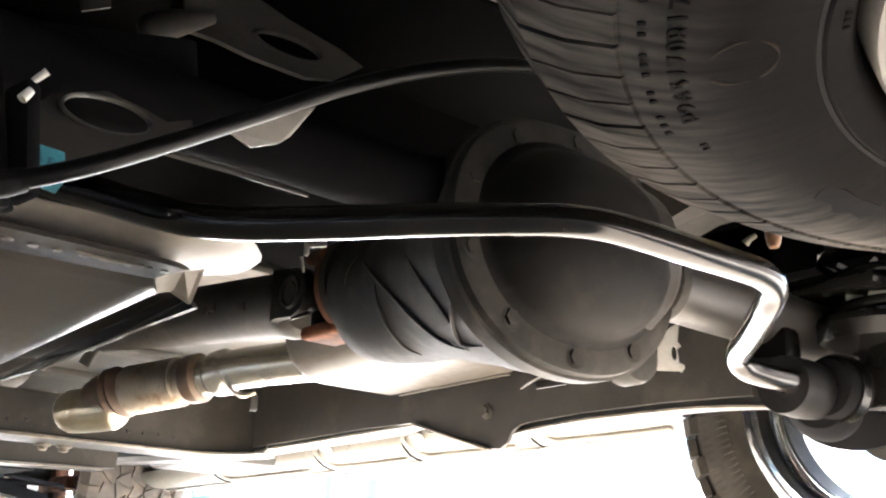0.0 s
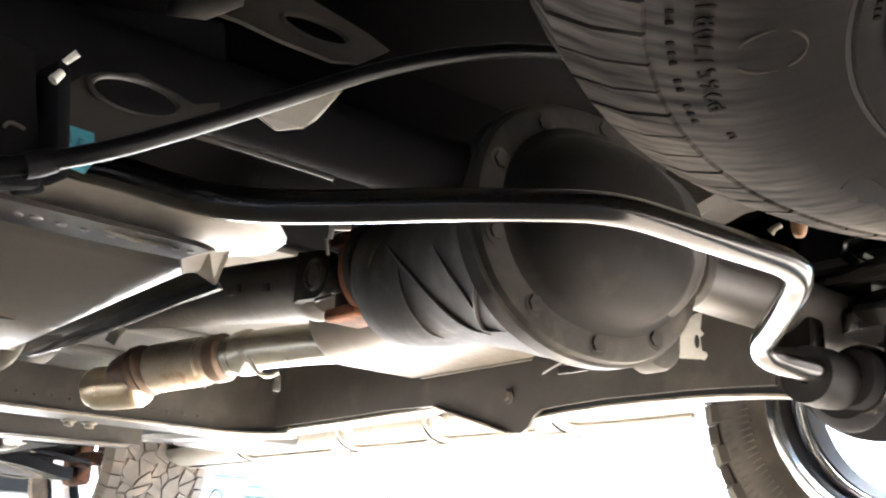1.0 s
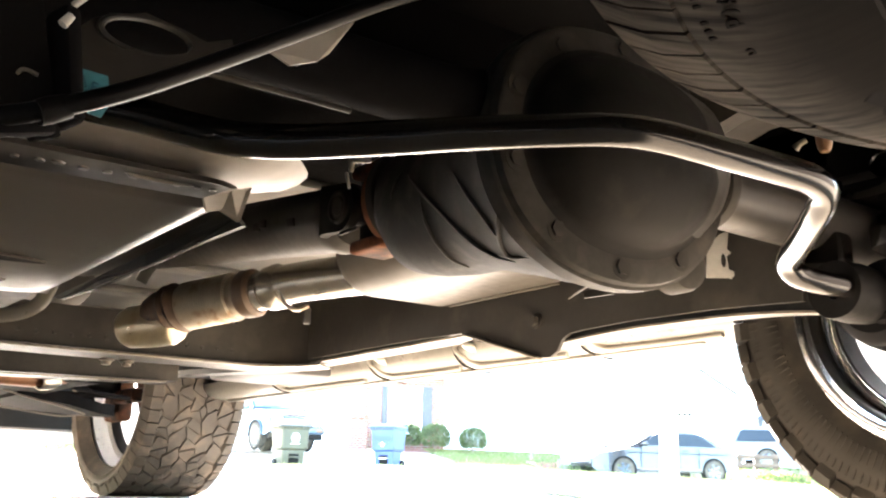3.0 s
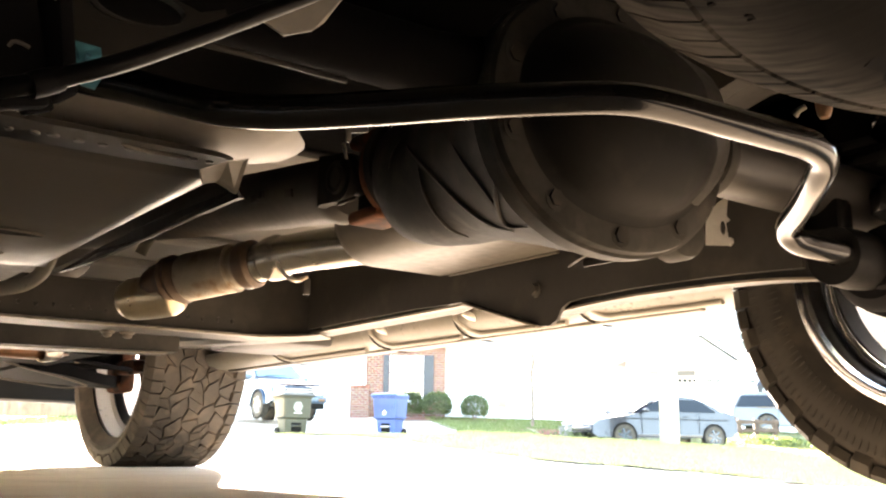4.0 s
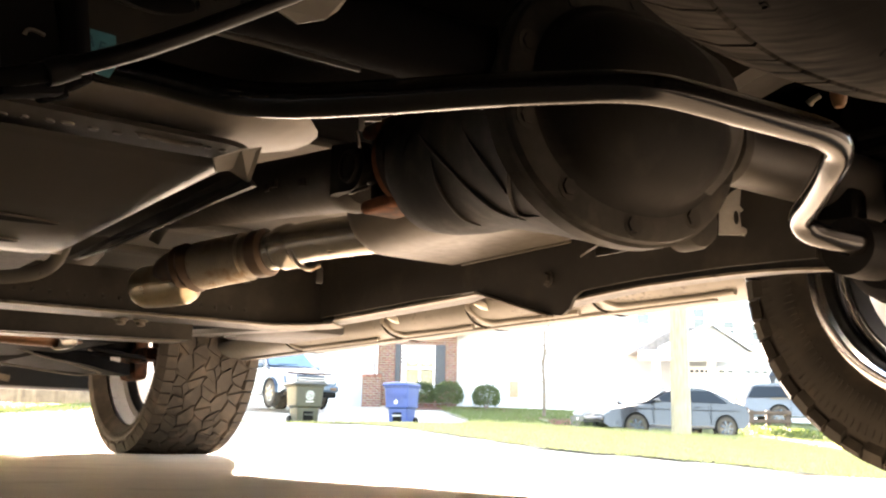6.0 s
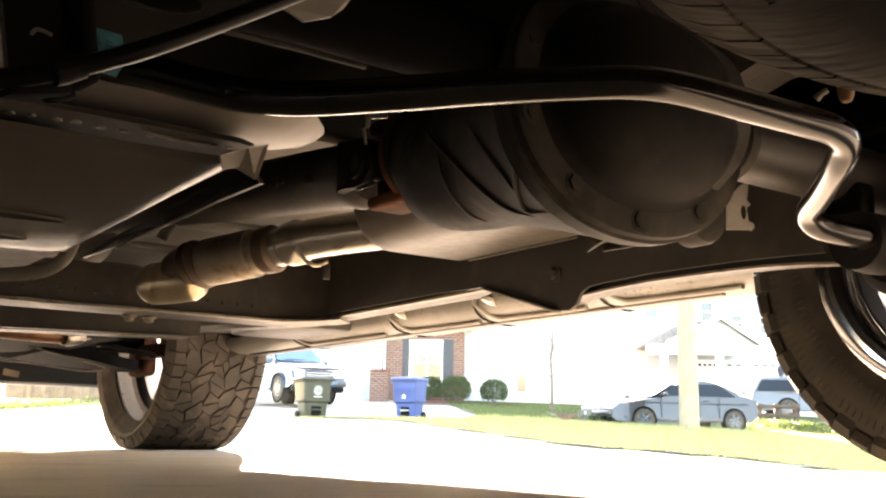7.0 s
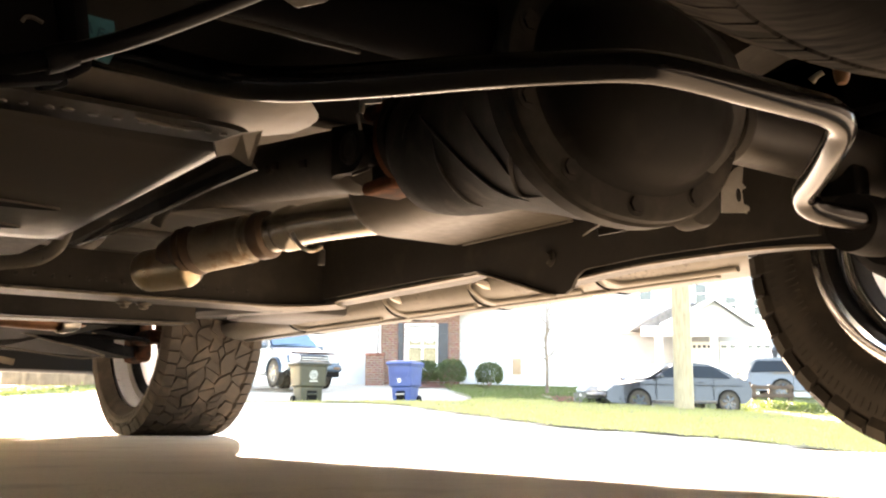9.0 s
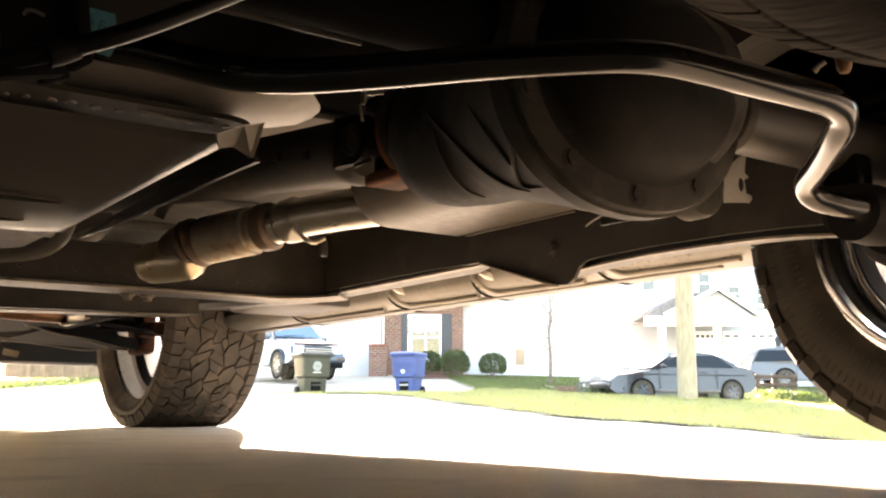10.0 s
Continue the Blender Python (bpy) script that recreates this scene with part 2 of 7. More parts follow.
# windscreen glass with the sky's blue reflection put into its base colour
SCREEN = mat("sky_tinted_windscreen", (0.085, 0.16, 0.235), 0.06, 0.0, 0.1, 2, 20, 0.0, spec=0.5)
PANE = mat("pale_blotched_glass", (0.17, 0.155, 0.115), 0.06, 0.0, 0.5, 9, 40, 0.0, stain=(0.07, 0.065, 0.05), stain_at=0.55, spec=0.5)
BARK = mat("weathered_pole_wood", (0.34, 0.25, 0.155), 0.9, 0.0, 0.4, 3, 40, 0.5)
TWIG = mat("grey_bark", (0.17, 0.13, 0.10), 0.9, 0.0, 0.3, 8, 60, 0.3)
MULCH = mat("red_mulch", (0.22, 0.09, 0.06), 0.95, 0.0, 0.4, 5, 40, 0.5)
FENCE = mat("cedar_fence", (0.38, 0.27, 0.18), 0.85, 0.0, 0.2, 3, 40, 0.2, rand=0.15)
BIN_G = mat("green_bin_plastic", (0.040, 0.040, 0.026), 0.5, 0.0, 0.2, 4, 60, 0.1, stain=(0.060, 0.055, 0.036), stain_at=0.6)
BIN_B = mat("blue_bin_plastic", (0.034, 0.068, 0.22), 0.45, 0.0, 0.15, 4, 60, 0.1)
SILVER = mat("silver_car_paint", (0.052, 0.082, 0.120), 0.28, 0.4, 0.06, 2, 60, 0.0, coat=0.4)
GREYCAR = mat("grey_blue_car_paint", (0.018, 0.022, 0.032), 0.25, 0.3, 0.06, 2, 60, 0.0, coat=0.5)
DARKCAR = mat("dark_car_paint", (0.06, 0.055, 0.06), 0.3, 0.3, 0.06, 2, 60, 0.0, coat=0.5)
LAMP = mat("clear_lamp_lens", (0.7, 0.72, 0.74), 0.15, 0.2, 0.1, 10, 60, 0.0)
AMBER = mat("amber_rubber", (0.10, 0.045, 0.015), 0.6, 0.0, 0.2, 20, 100, 0.1)


# ---- mesh helpers ----
def part(name, bm, material, parent=None, label="", smooth=True, at=None):
    me = bpy.data.meshes.new(name)
    bmesh.ops.recalc_face_normals(bm, faces=bm.faces)
    bm.to_mesh(me)
    bm.free()
    me.materials.append(material)
    if smooth:
        me.shade_smooth()
        me.set_sharp_from_angle(angle=radians(40))
    ob = new(name, me)
    if at is not None:
        ob.matrix_basis = at
    if parent:
        ob.parent = parent
    if label:
        ob["label"] = label
    return ob


def thing(name, label, category, group="", kind="", at=(0, 0, 0)):
    ob = new(name)
    ob.location = at
    ob.empty_display_size = 0.05
    return tagged(ob, label, category, group, kind)


def put(bm, m):
    bmesh.ops.transform(bm, matrix=m, verts=bm.verts)
    return bm


def join(*bms):
    out = bm_new = bmesh.new()
    for b in bms:
        me = bpy.data.meshes.new("tmp")
        b.to_mesh(me)
        bm_new.from_mesh(me)
        b.free()
        bpy.data.meshes.remove(me)
    return out


def box(sx, sy, sz, at=(0, 0, 0), bevel=0.0, seg=2, rot=(0, 0, 0)):
    bm = bmesh.new()
    bmesh.ops.create_cube(bm, size=1)
    put(bm, Matrix.Diagonal((sx, sy, sz, 1)))
    if bevel:
        bmesh.ops.bevel(bm, geom=bm.edges[:], offset=bevel, segments=seg, affect="EDGES", profile=0.5)
    return put(bm, pose(*at, *rot))


def span(x0, x1, y0, y1, z0, z1, bevel=0.0, seg=2):
    return box(x1 - x0, y1 - y0, z1 - z0, ((x0 + x1) / 2, (y0 + y1) / 2, (z0 + z1) / 2), bevel, seg)


def smooth_path(pts, n=8):
    """A Catmull-Rom line through the points."""
    p = [Vector(q) for q in pts]
    p = [2 * p[0] - p[1], *p, 2 * p[-1] - p[-2]]
    out = []
    for i in range(1, len(p) - 2):
        a, b, c, d = p[i - 1 : i + 3]
        for k in range(n):
            t = k / n
            out.append(0.5 * (2 * b + (c - a) * t + (2 * a - 5 * b + 4 * c - d) * t * t + (3 * b - a - 3 * c + d) * t**3))
    return out + [p[-2]]


def tube(pts, r, seg=16, caps=True, flat=(1, 1)):
    """A tube of radius r, or of one radius a point, along the points."""
    p = [Vector(q) for q in pts]
    rs = r if isinstance(r, (list, tuple)) else [r] * len(p)
    bm = bmesh.new()
    rings, side = [], None
    for i, q in enumerate(p):
        d = (p[min(i + 1, len(p) - 1)] - p[max(i - 1, 0)]).normalized()
        if side is None:
            side = d.cross(Vector((0, 0, 1)) if abs(d.z) < 0.9 else Vector((1, 0, 0))).normalized()
        side = (side - d * side.dot(d)).normalized()
        up = side.cross(d)
        rings.append([bm.verts.new(q + rs[i] * (flat[0] * math.cos(a) * side + flat[1] * math.sin(a) * up)) for a in (2 * math.pi * k / seg for k in range(seg))])
    for a, b in zip(rings, rings[1:]):
        for k in range(seg):
            bm.faces.new((a[k], a[(k + 1) % seg], b[(k + 1) % seg], b[k]))
    if caps:
        bm.faces.new(rings[0][::-1]), bm.faces.new(rings[-1])
    return bm


def lathe(profile, seg=48, closed=False):
    """A profile of (radius, height) turned round z."""
    bm = bmesh.new()
    rings = []
    for r, z in profile:
        if r < 1e-6:
            rings.append([bm.verts.new((0, 0, z))])
        else:
            rings.append([bm.verts.new((r * math.cos(a), r * math.sin(a), z)) for a in (2 * math.pi * k / seg for k in range(seg))])
    pairs = list(zip(rings, rings[1:])) + ([(rings[-1], rings[0])] if closed else [])
    for a, b in pairs:
        for k in range(seg):
            j = (k + 1) % seg
            if len(a) == 1 and len(b) == 1:
                continue
            if len(a) == 1:
                bm.faces.new((a[0], b[k], b[j]))
            elif len(b) == 1:
                bm.faces.new((a[k], b[0], a[j]))
            else:
                bm.faces.new((a[k], a[j], b[j], b[k]))
    return bm


def prism(outline, depth, bevel=0.0, holes=()):
    """An outline of (x, y) with holes, extruded by depth along z."""
    bm = bmesh.new()
    loops = [outline, *holes]
    vs, tri = [], []
    flat = [[Vector((x, y, 0)) for x, y in lo] for lo in loops]
    allp = [v for lo in flat for v in lo]
    for z in (0, depth):
        vs.append([bm.verts.new((v.x, v.y, z)) for v in allp])
    for t in tessellate_polygon(flat):
        bm.faces.new([vs[0][i] for i in t])
        bm.faces.new([vs[1][i] for i in reversed(t)])
    i0 = 0
    for lo in loops:
        n = len(lo)
        for k in range(n):
            a, b = i0 + k, i0 + (k + 1) % n
            bm.faces.new((vs[0][a], vs[0][b], vs[1][b], vs[1][a]))
        i0 += n
    return bm


def oval(cx, cy, rx, ry, n=28, rot=0.0):
    c, s = math.cos(radians(rot)), math.sin(radians(rot))
    return [(cx + rx * math.cos(a) * c - ry * math.sin(a) * s, cy + rx * math.cos(a) * s + ry * math.sin(a) * c) for a in (2 * math.pi * k / n for k in range(n))]


def loft(rings, caps=True):
    """A skin over rings of equally many points."""
    bm = bmesh.new()
    vs = [[bm.verts.new(q) for q in ring] for ring in rings]
    n = len(vs[0])
    for a, b in zip(vs, vs[1:]):
        for k in range(n):
            bm.faces.new((a[k], a[(k + 1) % n], b[(k + 1) % n], b[k]))
    if caps:
        bm.faces.new(vs[0][::-1]), bm.faces.new(vs[-1])
    return bm


def bolt_mesh(r=0.011, h=0.009):
    return join(lathe([(0, 0), (r * 1.5, 0), (r * 1.5, h * 0.25), (r, h * 0.3)], 20), lathe([(r, h * 0.3), (r, h), (0, h)], 6))


def bolt(parent, at, direction, r=0.011, material=None, name="bolt"):
    m = Matrix.Translation(at) @ Vector(direction).to_track_quat("Z", "Y").to_matrix().to_4x4()
    return part(name, bolt_mesh(r), material or ZINC, parent, "", at=m)


def strip(a, b, w, t=0.006):
    """A flat bar from a to b, w wide and t thick, its broad side to the rear."""
    a, b = Vector(a), Vector(b)
    m = Matrix.Translation((a + b) / 2) @ (b - a).to_track_quat("X", "Z").to_matrix().to_4x4()
    return put(box((b - a).length, t, w, (0, 0, 0), min(t, w) * 0.3), m)


# ---- ground ----
EYE = Vector((-0.69, -0.67))
ACROSS, AWAY = Vector((0.8064, -0.5913)), Vector((0.5913, 0.8064))  # along and towards the far side of the street


def spot(u, v, z=None):
    """A place u metres along the far houses and v metres away from the tail of the vehicle."""
    p = EYE + ACROSS * u + AWAY * v
    return Vector((p.x, p.y, height(p.x, p.y) if z is None else z))


def height(x, y):
    """The drive is level; the ground dips to the street and climbs to the houses beyond."""
    p = Vector((x, y)) - EYE
    u = max(-30, min(25, p.dot(ACROSS)))
    v = min(60 - 20 * min(1.0, max(0.0, (u + 6) / 8)), p.dot(AWAY))
    k = min(1.0, max(0.0, (math.hypot(x - 0.4, y - 1.5) - 4.0) / 6.0)) * min(1.0, max(0.0, (v - 2) / 4))
    k = k * k * (3 - 2 * k)
    side = -0.04 * min(3.0, max(0.0, x - 1.25)) * (1 - k)  # the drive falls off beside the vehicle
    z = side + k * max(-0.4, -0.303 - 0.0491 * u + 0.0036 * v - 0.00227 * u * u + 0.00104 * u * v + 0.001036 * v * v)
    for u0, u1, v0, v1, level in ((-5.6, 0.6, 24.4, 30.2, 0.45), (3.3, 9.0, 27.9, 31.2, 0.24), (10.9, 17.0, 35.2, 39.5, 0.80)):  # level pads under the bins and parked cars
        w = min(1.0, max(0.0, min(u - u0, u1 - u, v - v0, v1 - v) / 0.9 + 0.5))
        z += w * w * (3 - 2 * w) * (level - z)
    return z


def sheet(name, x0, x1, y0, y1, step, lift, material, label, keep=None, category="ground"):
    bm = bmesh.new()
    nx, ny = max(1, round((x1 - x0) / step)), max(1, round((y1 - y0) / step))
    vs = {}
    for i in range(nx + 1):
        for j in range(ny + 1):
            x, y = x0 + (x1 - x0) * i / nx, y0 + (y1 - y0) * j / ny
            vs[i, j] = bm.verts.new((x, y, height(x, y) + lift))
    for i in range(nx):
        for j in range(ny):
            q = [vs[i, j], vs[i + 1, j], vs[i + 1, j + 1], vs[i, j + 1]]
            if keep is None or keep(sum(v.co.x for v in q) / 4, sum(v.co.y for v in q) / 4):
                bm.faces.new(q)
    ob = part(name, bm, material)
    return tagged(ob, label, category, kind="structure")


bm = bmesh.new()
R_RINGS = [0, 1.5, 3, 4, *range(5, 47), 55, 80, 150, 400, 1500, 4000]
loops = []
for r in R_RINGS:
    n = 192
    loops.append([bm.verts.new((0, 0, 0))] if r == 0 else [bm.verts.new((r * math.cos(2 * math.pi * k / n), r * math.sin(2 * math.pi * k / n), height(min(40, r) * math.cos(2 * math.pi * k / n), min(40, r) * math.sin(2 * math.pi * k / n)))) for k in range(n)])
for a, b in zip(loops, loops[1:]):
    for k in range(192):
        j = (k + 1) % 192
        bm.faces.new((a[0], b[k], b[j])) if len(a) == 1 else bm.faces.new((a[k], b[k], b[j], a[j]))
tagged(part("ground", bm, CONCRETE), "pale worn concrete drive and street", "ground", kind="structure")

# unseen dark walls added behind and beside the tail to block light
BLOCKER = mat("dark_light_blocker", (0.022, 0.018, 0.015), 0.85, 0.0, 0.3, 2, 30, 0.3, spec=0.2)
tagged(part("blocker_rear", span(-2.5, 6.5, -1.95, -1.78, 0.0, 3.2, 0.02), BLOCKER), "unseen dark wall added behind the vehicle to block light", "wall", kind="structure")
tagged(part("blocker_side", span(-2.5, -2.3, -1.78, 5.5, 0.0, 3.2, 0.02), BLOCKER), "unseen dark wall added along the drive to block light", "wall", kind="structure")

# ---- tyres and wheels ----
def tyre_profile(R, r, w):
    """Half of a tyre's section, (radius, offset from the middle), from the tread's middle to the bead."""
    h = w / 2
    return [(R, 0), (R - 0.001, h * 0.45), (R - 0.004, h * 0.75), (R - 0.014, h * 0.88), (R - 0.030, h * 0.95), (r + (R - r) * 0.55, h * 1.0), (r + (R - r) * 0.3, h * 0.97), (r + 0.014, h * 0.86), (r, h * 0.80), (r - 0.006, h * 0.74)]


def tyre_body(R, r, w, seg=72):
    half = tyre_profile(R, r, w)
    prof = [(a, -b) for a, b in half[::-1]] + half[1:]
    return lathe(prof, seg)


def block_mesh(R, a0, w0, corners, hgt):
    """A tread block: corners of (angle step, offset) on radius R, raised by hgt, with sloped sides."""
    bm = bmesh.new()
    cx, cy = sum(c[0] for c in corners) / len(corners), sum(c[1] for c in corners) / len(corners)
    lo, hi = [], []
    for a, b in corners:
        for ring, rad, k in ((lo, R - 0.006, 1.0), (hi, R + hgt, 0.945)):
            aa, bb = a0 + (cx + (a - cx) * k) / R, w0 + cy + (b - cy) * k
            drop = 0.10 * max(0, abs(bb) - 0.10) if abs(bb) > 0.10 else 0
            ring.append(bm.verts.new(((rad - drop) * math.cos(aa), (rad - drop) * math.sin(aa), bb)))
    n = len(corners)
    bm.faces.new(hi)
    for k in range(n):
        bm.faces.new((lo[k], lo[(k + 1) % n], hi[(k + 1) % n], hi[k]))
    return bm


def tread_bm(R, w, lugs, reach):
    """Interlocking many-sided blocks of an all-terrain tread, with lugs that wrap over the shoulder."""
    rng = random.Random(4)
    out = bmesh.new()
    h = w / 2

    def add(bm):
        me = bpy.data.meshes.new("tmp")
        bm.to_mesh(me)
        out.from_mesh(me)
        bm.free()
        bpy.data.meshes.remove(me)

    n = 34
    s = 2 * math.pi * R / n
    rows = 5
    gap = (w - 0.110) / rows
    for row in range(rows):
        b0 = (row - 2) * gap
        sk = 0.16 if row % 2 else -0.14
        for k in range(n):
            a = 2 * math.pi * (k + 0.5 * (row % 2) + 0.07 * row) / n
            jit = lambda: rng.uniform(-0.12, 0.12)
            hw = gap * 0.5
            c = [(-0.45 + sk + jit(), -hw * 0.70), (jit(), -hw * 1.26), (0.45 + sk + jit(), -hw * 0.72), (0.46 - sk + jit(), hw * 0.70), (jit(), hw * 1.26), (-0.45 - sk + jit(), hw * 0.72)]
            lean = 0.16 if (k + row) % 3 else -0.20
            kind = (k * 2 + row) % 5
            if kind in (0, 3):  # cut across by a slanting groove
                pieces = [[c[0], (c[1][0] - 0.035 + lean, c[1][1]), (c[4][0] - 0.035 - lean, c[4][1]), c[5]], [(c[1][0] + 0.035 + lean, c[1][1]), c[2], c[3], (c[4][0] + 0.035 - lean, c[4][1])]]
            elif kind == 1:  # cut half way, leaving a hook
                mid = (0.0, hw * 0.1)
                pieces = [[c[0], (c[1][0] - 0.03, c[1][1]), (mid[0] - 0.03, mid[1]), c[5]], [(c[1][0] + 0.03, c[1][1]), c[2], c[3], (mid[0] + 0.03, mid[1])], [(mid[0] - 0.02, mid[1] + hw * 0.05), (c[3][0] - 0.02, c[3][1] + hw * 0.08), c[4], (c[5][0] + 0.05, c[5][1])]]
            else:
                pieces = [c]
            for q in pieces:
                add(block_mesh(R, a, b0, [(x * s, o * 0.96) for x, o in q], 0.008))
    n = lugs
    s = 2 * math.pi * R / n
    for k in range(n):
        for sg in (-1, 1):
            lug = bmesh.new()
            long = 0.010 if k % 2 else 0.0
            lo, hi = [], []
            e = h - 0.052
            for q, o, rad in ((-0.44, e, 0.009), (0.38, e - 0.004, 0.009), (0.47, h * 0.91, 0.004), (0.43, h * 0.985, -reach - long), (-0.42, h * 0.985, -reach - long), (-0.44, h * 0.91, 0.004)):
                aa = 2 * math.pi * (k + (0.2 if sg > 0 else 0.6)) / n + q * s / R
                hi.append(lug.verts.new(((R + rad) * math.cos(aa), (R + rad) * math.sin(aa), sg * (o + (0.004 if o < h * 0.9 else 0.0022)))))
                lo.append(lug.verts.new(((R + rad - 0.014) * math.cos(aa), (R + rad - 0.014) * math.sin(aa), sg * (o - 0.005))))
            lug.faces.new((hi[0], hi[1], hi[2], hi[5])), lug.faces.new((hi[5], hi[2], hi[3], hi[4]))
            for i in range(6):
                lug.faces.new((lo[i], lo[(i + 1) % 6], hi[(i + 1) % 6], hi[i]))
            add(lug)
    return out


def road_wheel(name, at, steer, label, R=0.428, r=0.332, w=0.330, rim_w=0.33, rim_off=0.0, lugs=60, reach=0.028, dark=False):
    """A wheel whose axle lies along x; its inner side faces -x."""
    root = new(name)
    root.empty_display_size = 0.05
    root.parent, root.matrix_parent_inverse = body, body.matrix_basis.inverted()
    root["label"] = label
    turn = pose(0, 0, 0, 0, 90, 0)
    root.matrix_basis = pose(*at, 0, 0, steer)
    part("tyre", put(tyre_body(R, r, w), turn), RUBBER_SHADED if dark else RUBBER, root, "black all-terrain tyre with angular blocks")
    part("tread", put(tread_bm(R, w, lugs, reach), turn), RUBBER_SHADED if dark else RUBBER, root, smooth=False)
    side = bmesh.new()
    for k in range(150):
        for sg in (-1, 1):
            a, hh, c = 2 * math.pi * k / 150, w / 2 * 0.992, (R + r) / 2
            ends = [(c + e * (R - r) * 0.22, f) for e in (-1, 1) for f in (-0.0012, 0.0012)]
            vs = [side.verts.new((q * math.cos(a + f / q), q * math.sin(a + f / q), sg * (hh + lift))) for q, f in ends for lift in (-0.002, 0.0005)]
            for f in ((0, 1, 3, 2), (4, 6, 7, 5), (0, 4, 5, 1), (2, 3, 7, 6), (1, 5, 7, 3)):
                side.faces.new([vs[i] for i in f])
    part("sidewall_rib", put(side, turn), RUBBER_SHADED if dark else RUBBER, root, smooth=False)["kind"] = "stuff"
    # the barrel, open to the inner side, with a flange on both rims
    h = rim_w / 2
    barrel = [(r + 0.016, -h * 0.80), (r + 0.018, -h * 0.86), (r + 0.008, -h * 0.90), (r - 0.004, -h * 0.89), (r - 0.007, -h * 0.80), (r - 0.013, -h * 0.74), (r - 0.016, -h * 0.60), (r - 0.034, -h * 0.52), (r - 0.044, -h * 0.3), (r - 0.048, h * 0.2), (r - 0.034, h * 0.6), (r - 0.014, h * 0.72), (r + 0.006, h * 0.88), (r + 0.016, h * 0.84)]
    shift = pose(rim_off, 0, 0) @ turn
    part("rim", put(lathe(barrel[:5] if dark else barrel, 72), shift), CHROME if dark else SATIN, root, "chromed deep rim")
    if not dark:
        part("barrel_seam", put(lathe([(r - 0.036, -h * 0.55), (r - 0.047, -h * 0.42), (r - 0.048, -h * 0.34)], 72), shift), TUBE_BLACK, root, "black ring inside the barrel")
    if dark:
        part("rim_barrel", put(lathe(barrel[4:9], 72), shift), TUBE_BLACK, root, "black inner barrel")
        part("barrel_floor", put(lathe(barrel[8:], 72), shift), SATIN, root, "bright deep barrel")
        part("rim_step", put(lathe([(r - 0.017, -h * 0.62), (r - 0.019, -h * 0.66), (r - 0.030, -h * 0.58), (r - 0.031, -h * 0.53)], 72), shift), CHROME, root, "bright inner step of the rim")
    for k in range(6):
        a = 2 * math.pi * k / 6 + 0.3
        sp = box(r - 0.085, 0.06, 0.03, ((r - 0.085) / 2 + 0.055, 0, h * 0.62), 0.010)
        part("spoke", put(sp, shift @ pose(0, 0, 0, 0, 0, math.degrees(a))), SATIN, root)
    part("hub", put(lathe([(0, h * 0.2), (0.075, h * 0.2), (0.085, h * 0.3), (0.085, h * 0.68), (0.06, h * 0.75), (0, h * 0.75)], 32), shift), SATIN, root)
    part("brake_disc", put(lathe([(0.08, -0.03), (r * 0.50, -0.03), (r * 0.50, -0.002), (0.08, -0.002)], 48, True), shift), DARKRUST if steer else IRON, root, "dull brake disc")
    part("disc_hat", put(lathe([(0.03, -0.06), (0.082, -0.06), (0.085, 0.02), (0.03, 0.02)], 32, True), shift), DARKRUST if steer else IRON, root)
    part("brake_caliper", put(box(0.09, 0.15, 0.10, (-r * 0.44, 0.0, -0.02), 0.02, 3), shift), DARKRUST if steer else DUSTY, root, "rust-brown brake caliper")
    return root


WHEEL_F = (0.795, 3.15, 0.432)
WHEEL_R = (0.945, 0.108, 0.366)

# ---- the vehicle's body over the running gear ----
body = thing("lifted_suv", "dark lifted off-road wagon on chrome wheels, seen from beneath", "car", at=(0, 1.4, 0.6))


def bpart(name, bm, material, label=""):
    ob = part(name, bm, material, body, label)
    ob.matrix_parent_inverse = Matrix.Translation((0, -1.4, -0.6))
    return ob


bpart("front_floor", span(-0.70, 0.66, 0.95, 4.1, 0.60, 0.66, 0.01), FLOOR_GREY, "front floor made grey to bounce light")
bpart("floor_pan", span(-0.70, 0.66, 0.42, 0.948, 0.60, 0.66, 0.01), FLOOR, "undercoated floor pan, blackened for shade")
bpart("axle_tunnel", span(-0.62, 0.62, 0.06, 0.44, 0.66, 0.72, 0.01), FLOOR, "undercoated kick-up, blackened for shade")
bpart("axle_tunnel", span(-0.62, 0.62, -0.55, 0.058, 0.66, 0.72, 0.01), TAIL_GREY, "kick-up made pale to bounce light")
bpart("tail_floor", span(-0.95, 0.95, -1.35, -0.50, 0.62, 0.68, 0.02), FLOOR, "undercoated tail floor, blackened for shade")
for k in range(5):
    bpart("floor_rib", span(-0.66, 0.62, 0.9 + 0.42 * k, 0.98 + 0.42 * k, 0.58, 0.604, 0.01), FLOOR_GREY)
bpart("sill", span(0.68, 0.99, 0.50, 2.86, 0.41, 0.72, 0.03, 3), PAINT, "dark painted sill")
bpart("sill", span(-0.99, -0.70, 0.50, 2.86, 0.46, 0.72, 0.05, 3), PAINT, "dark painted sill")
for yc in (WHEEL_F[1], WHEEL_R[1]):
    for sx in (-1, 1):
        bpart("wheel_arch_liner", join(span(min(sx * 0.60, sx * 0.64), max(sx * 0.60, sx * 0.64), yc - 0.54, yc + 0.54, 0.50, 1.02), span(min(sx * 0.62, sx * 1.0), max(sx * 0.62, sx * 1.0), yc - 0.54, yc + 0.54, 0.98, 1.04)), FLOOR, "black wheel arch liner")
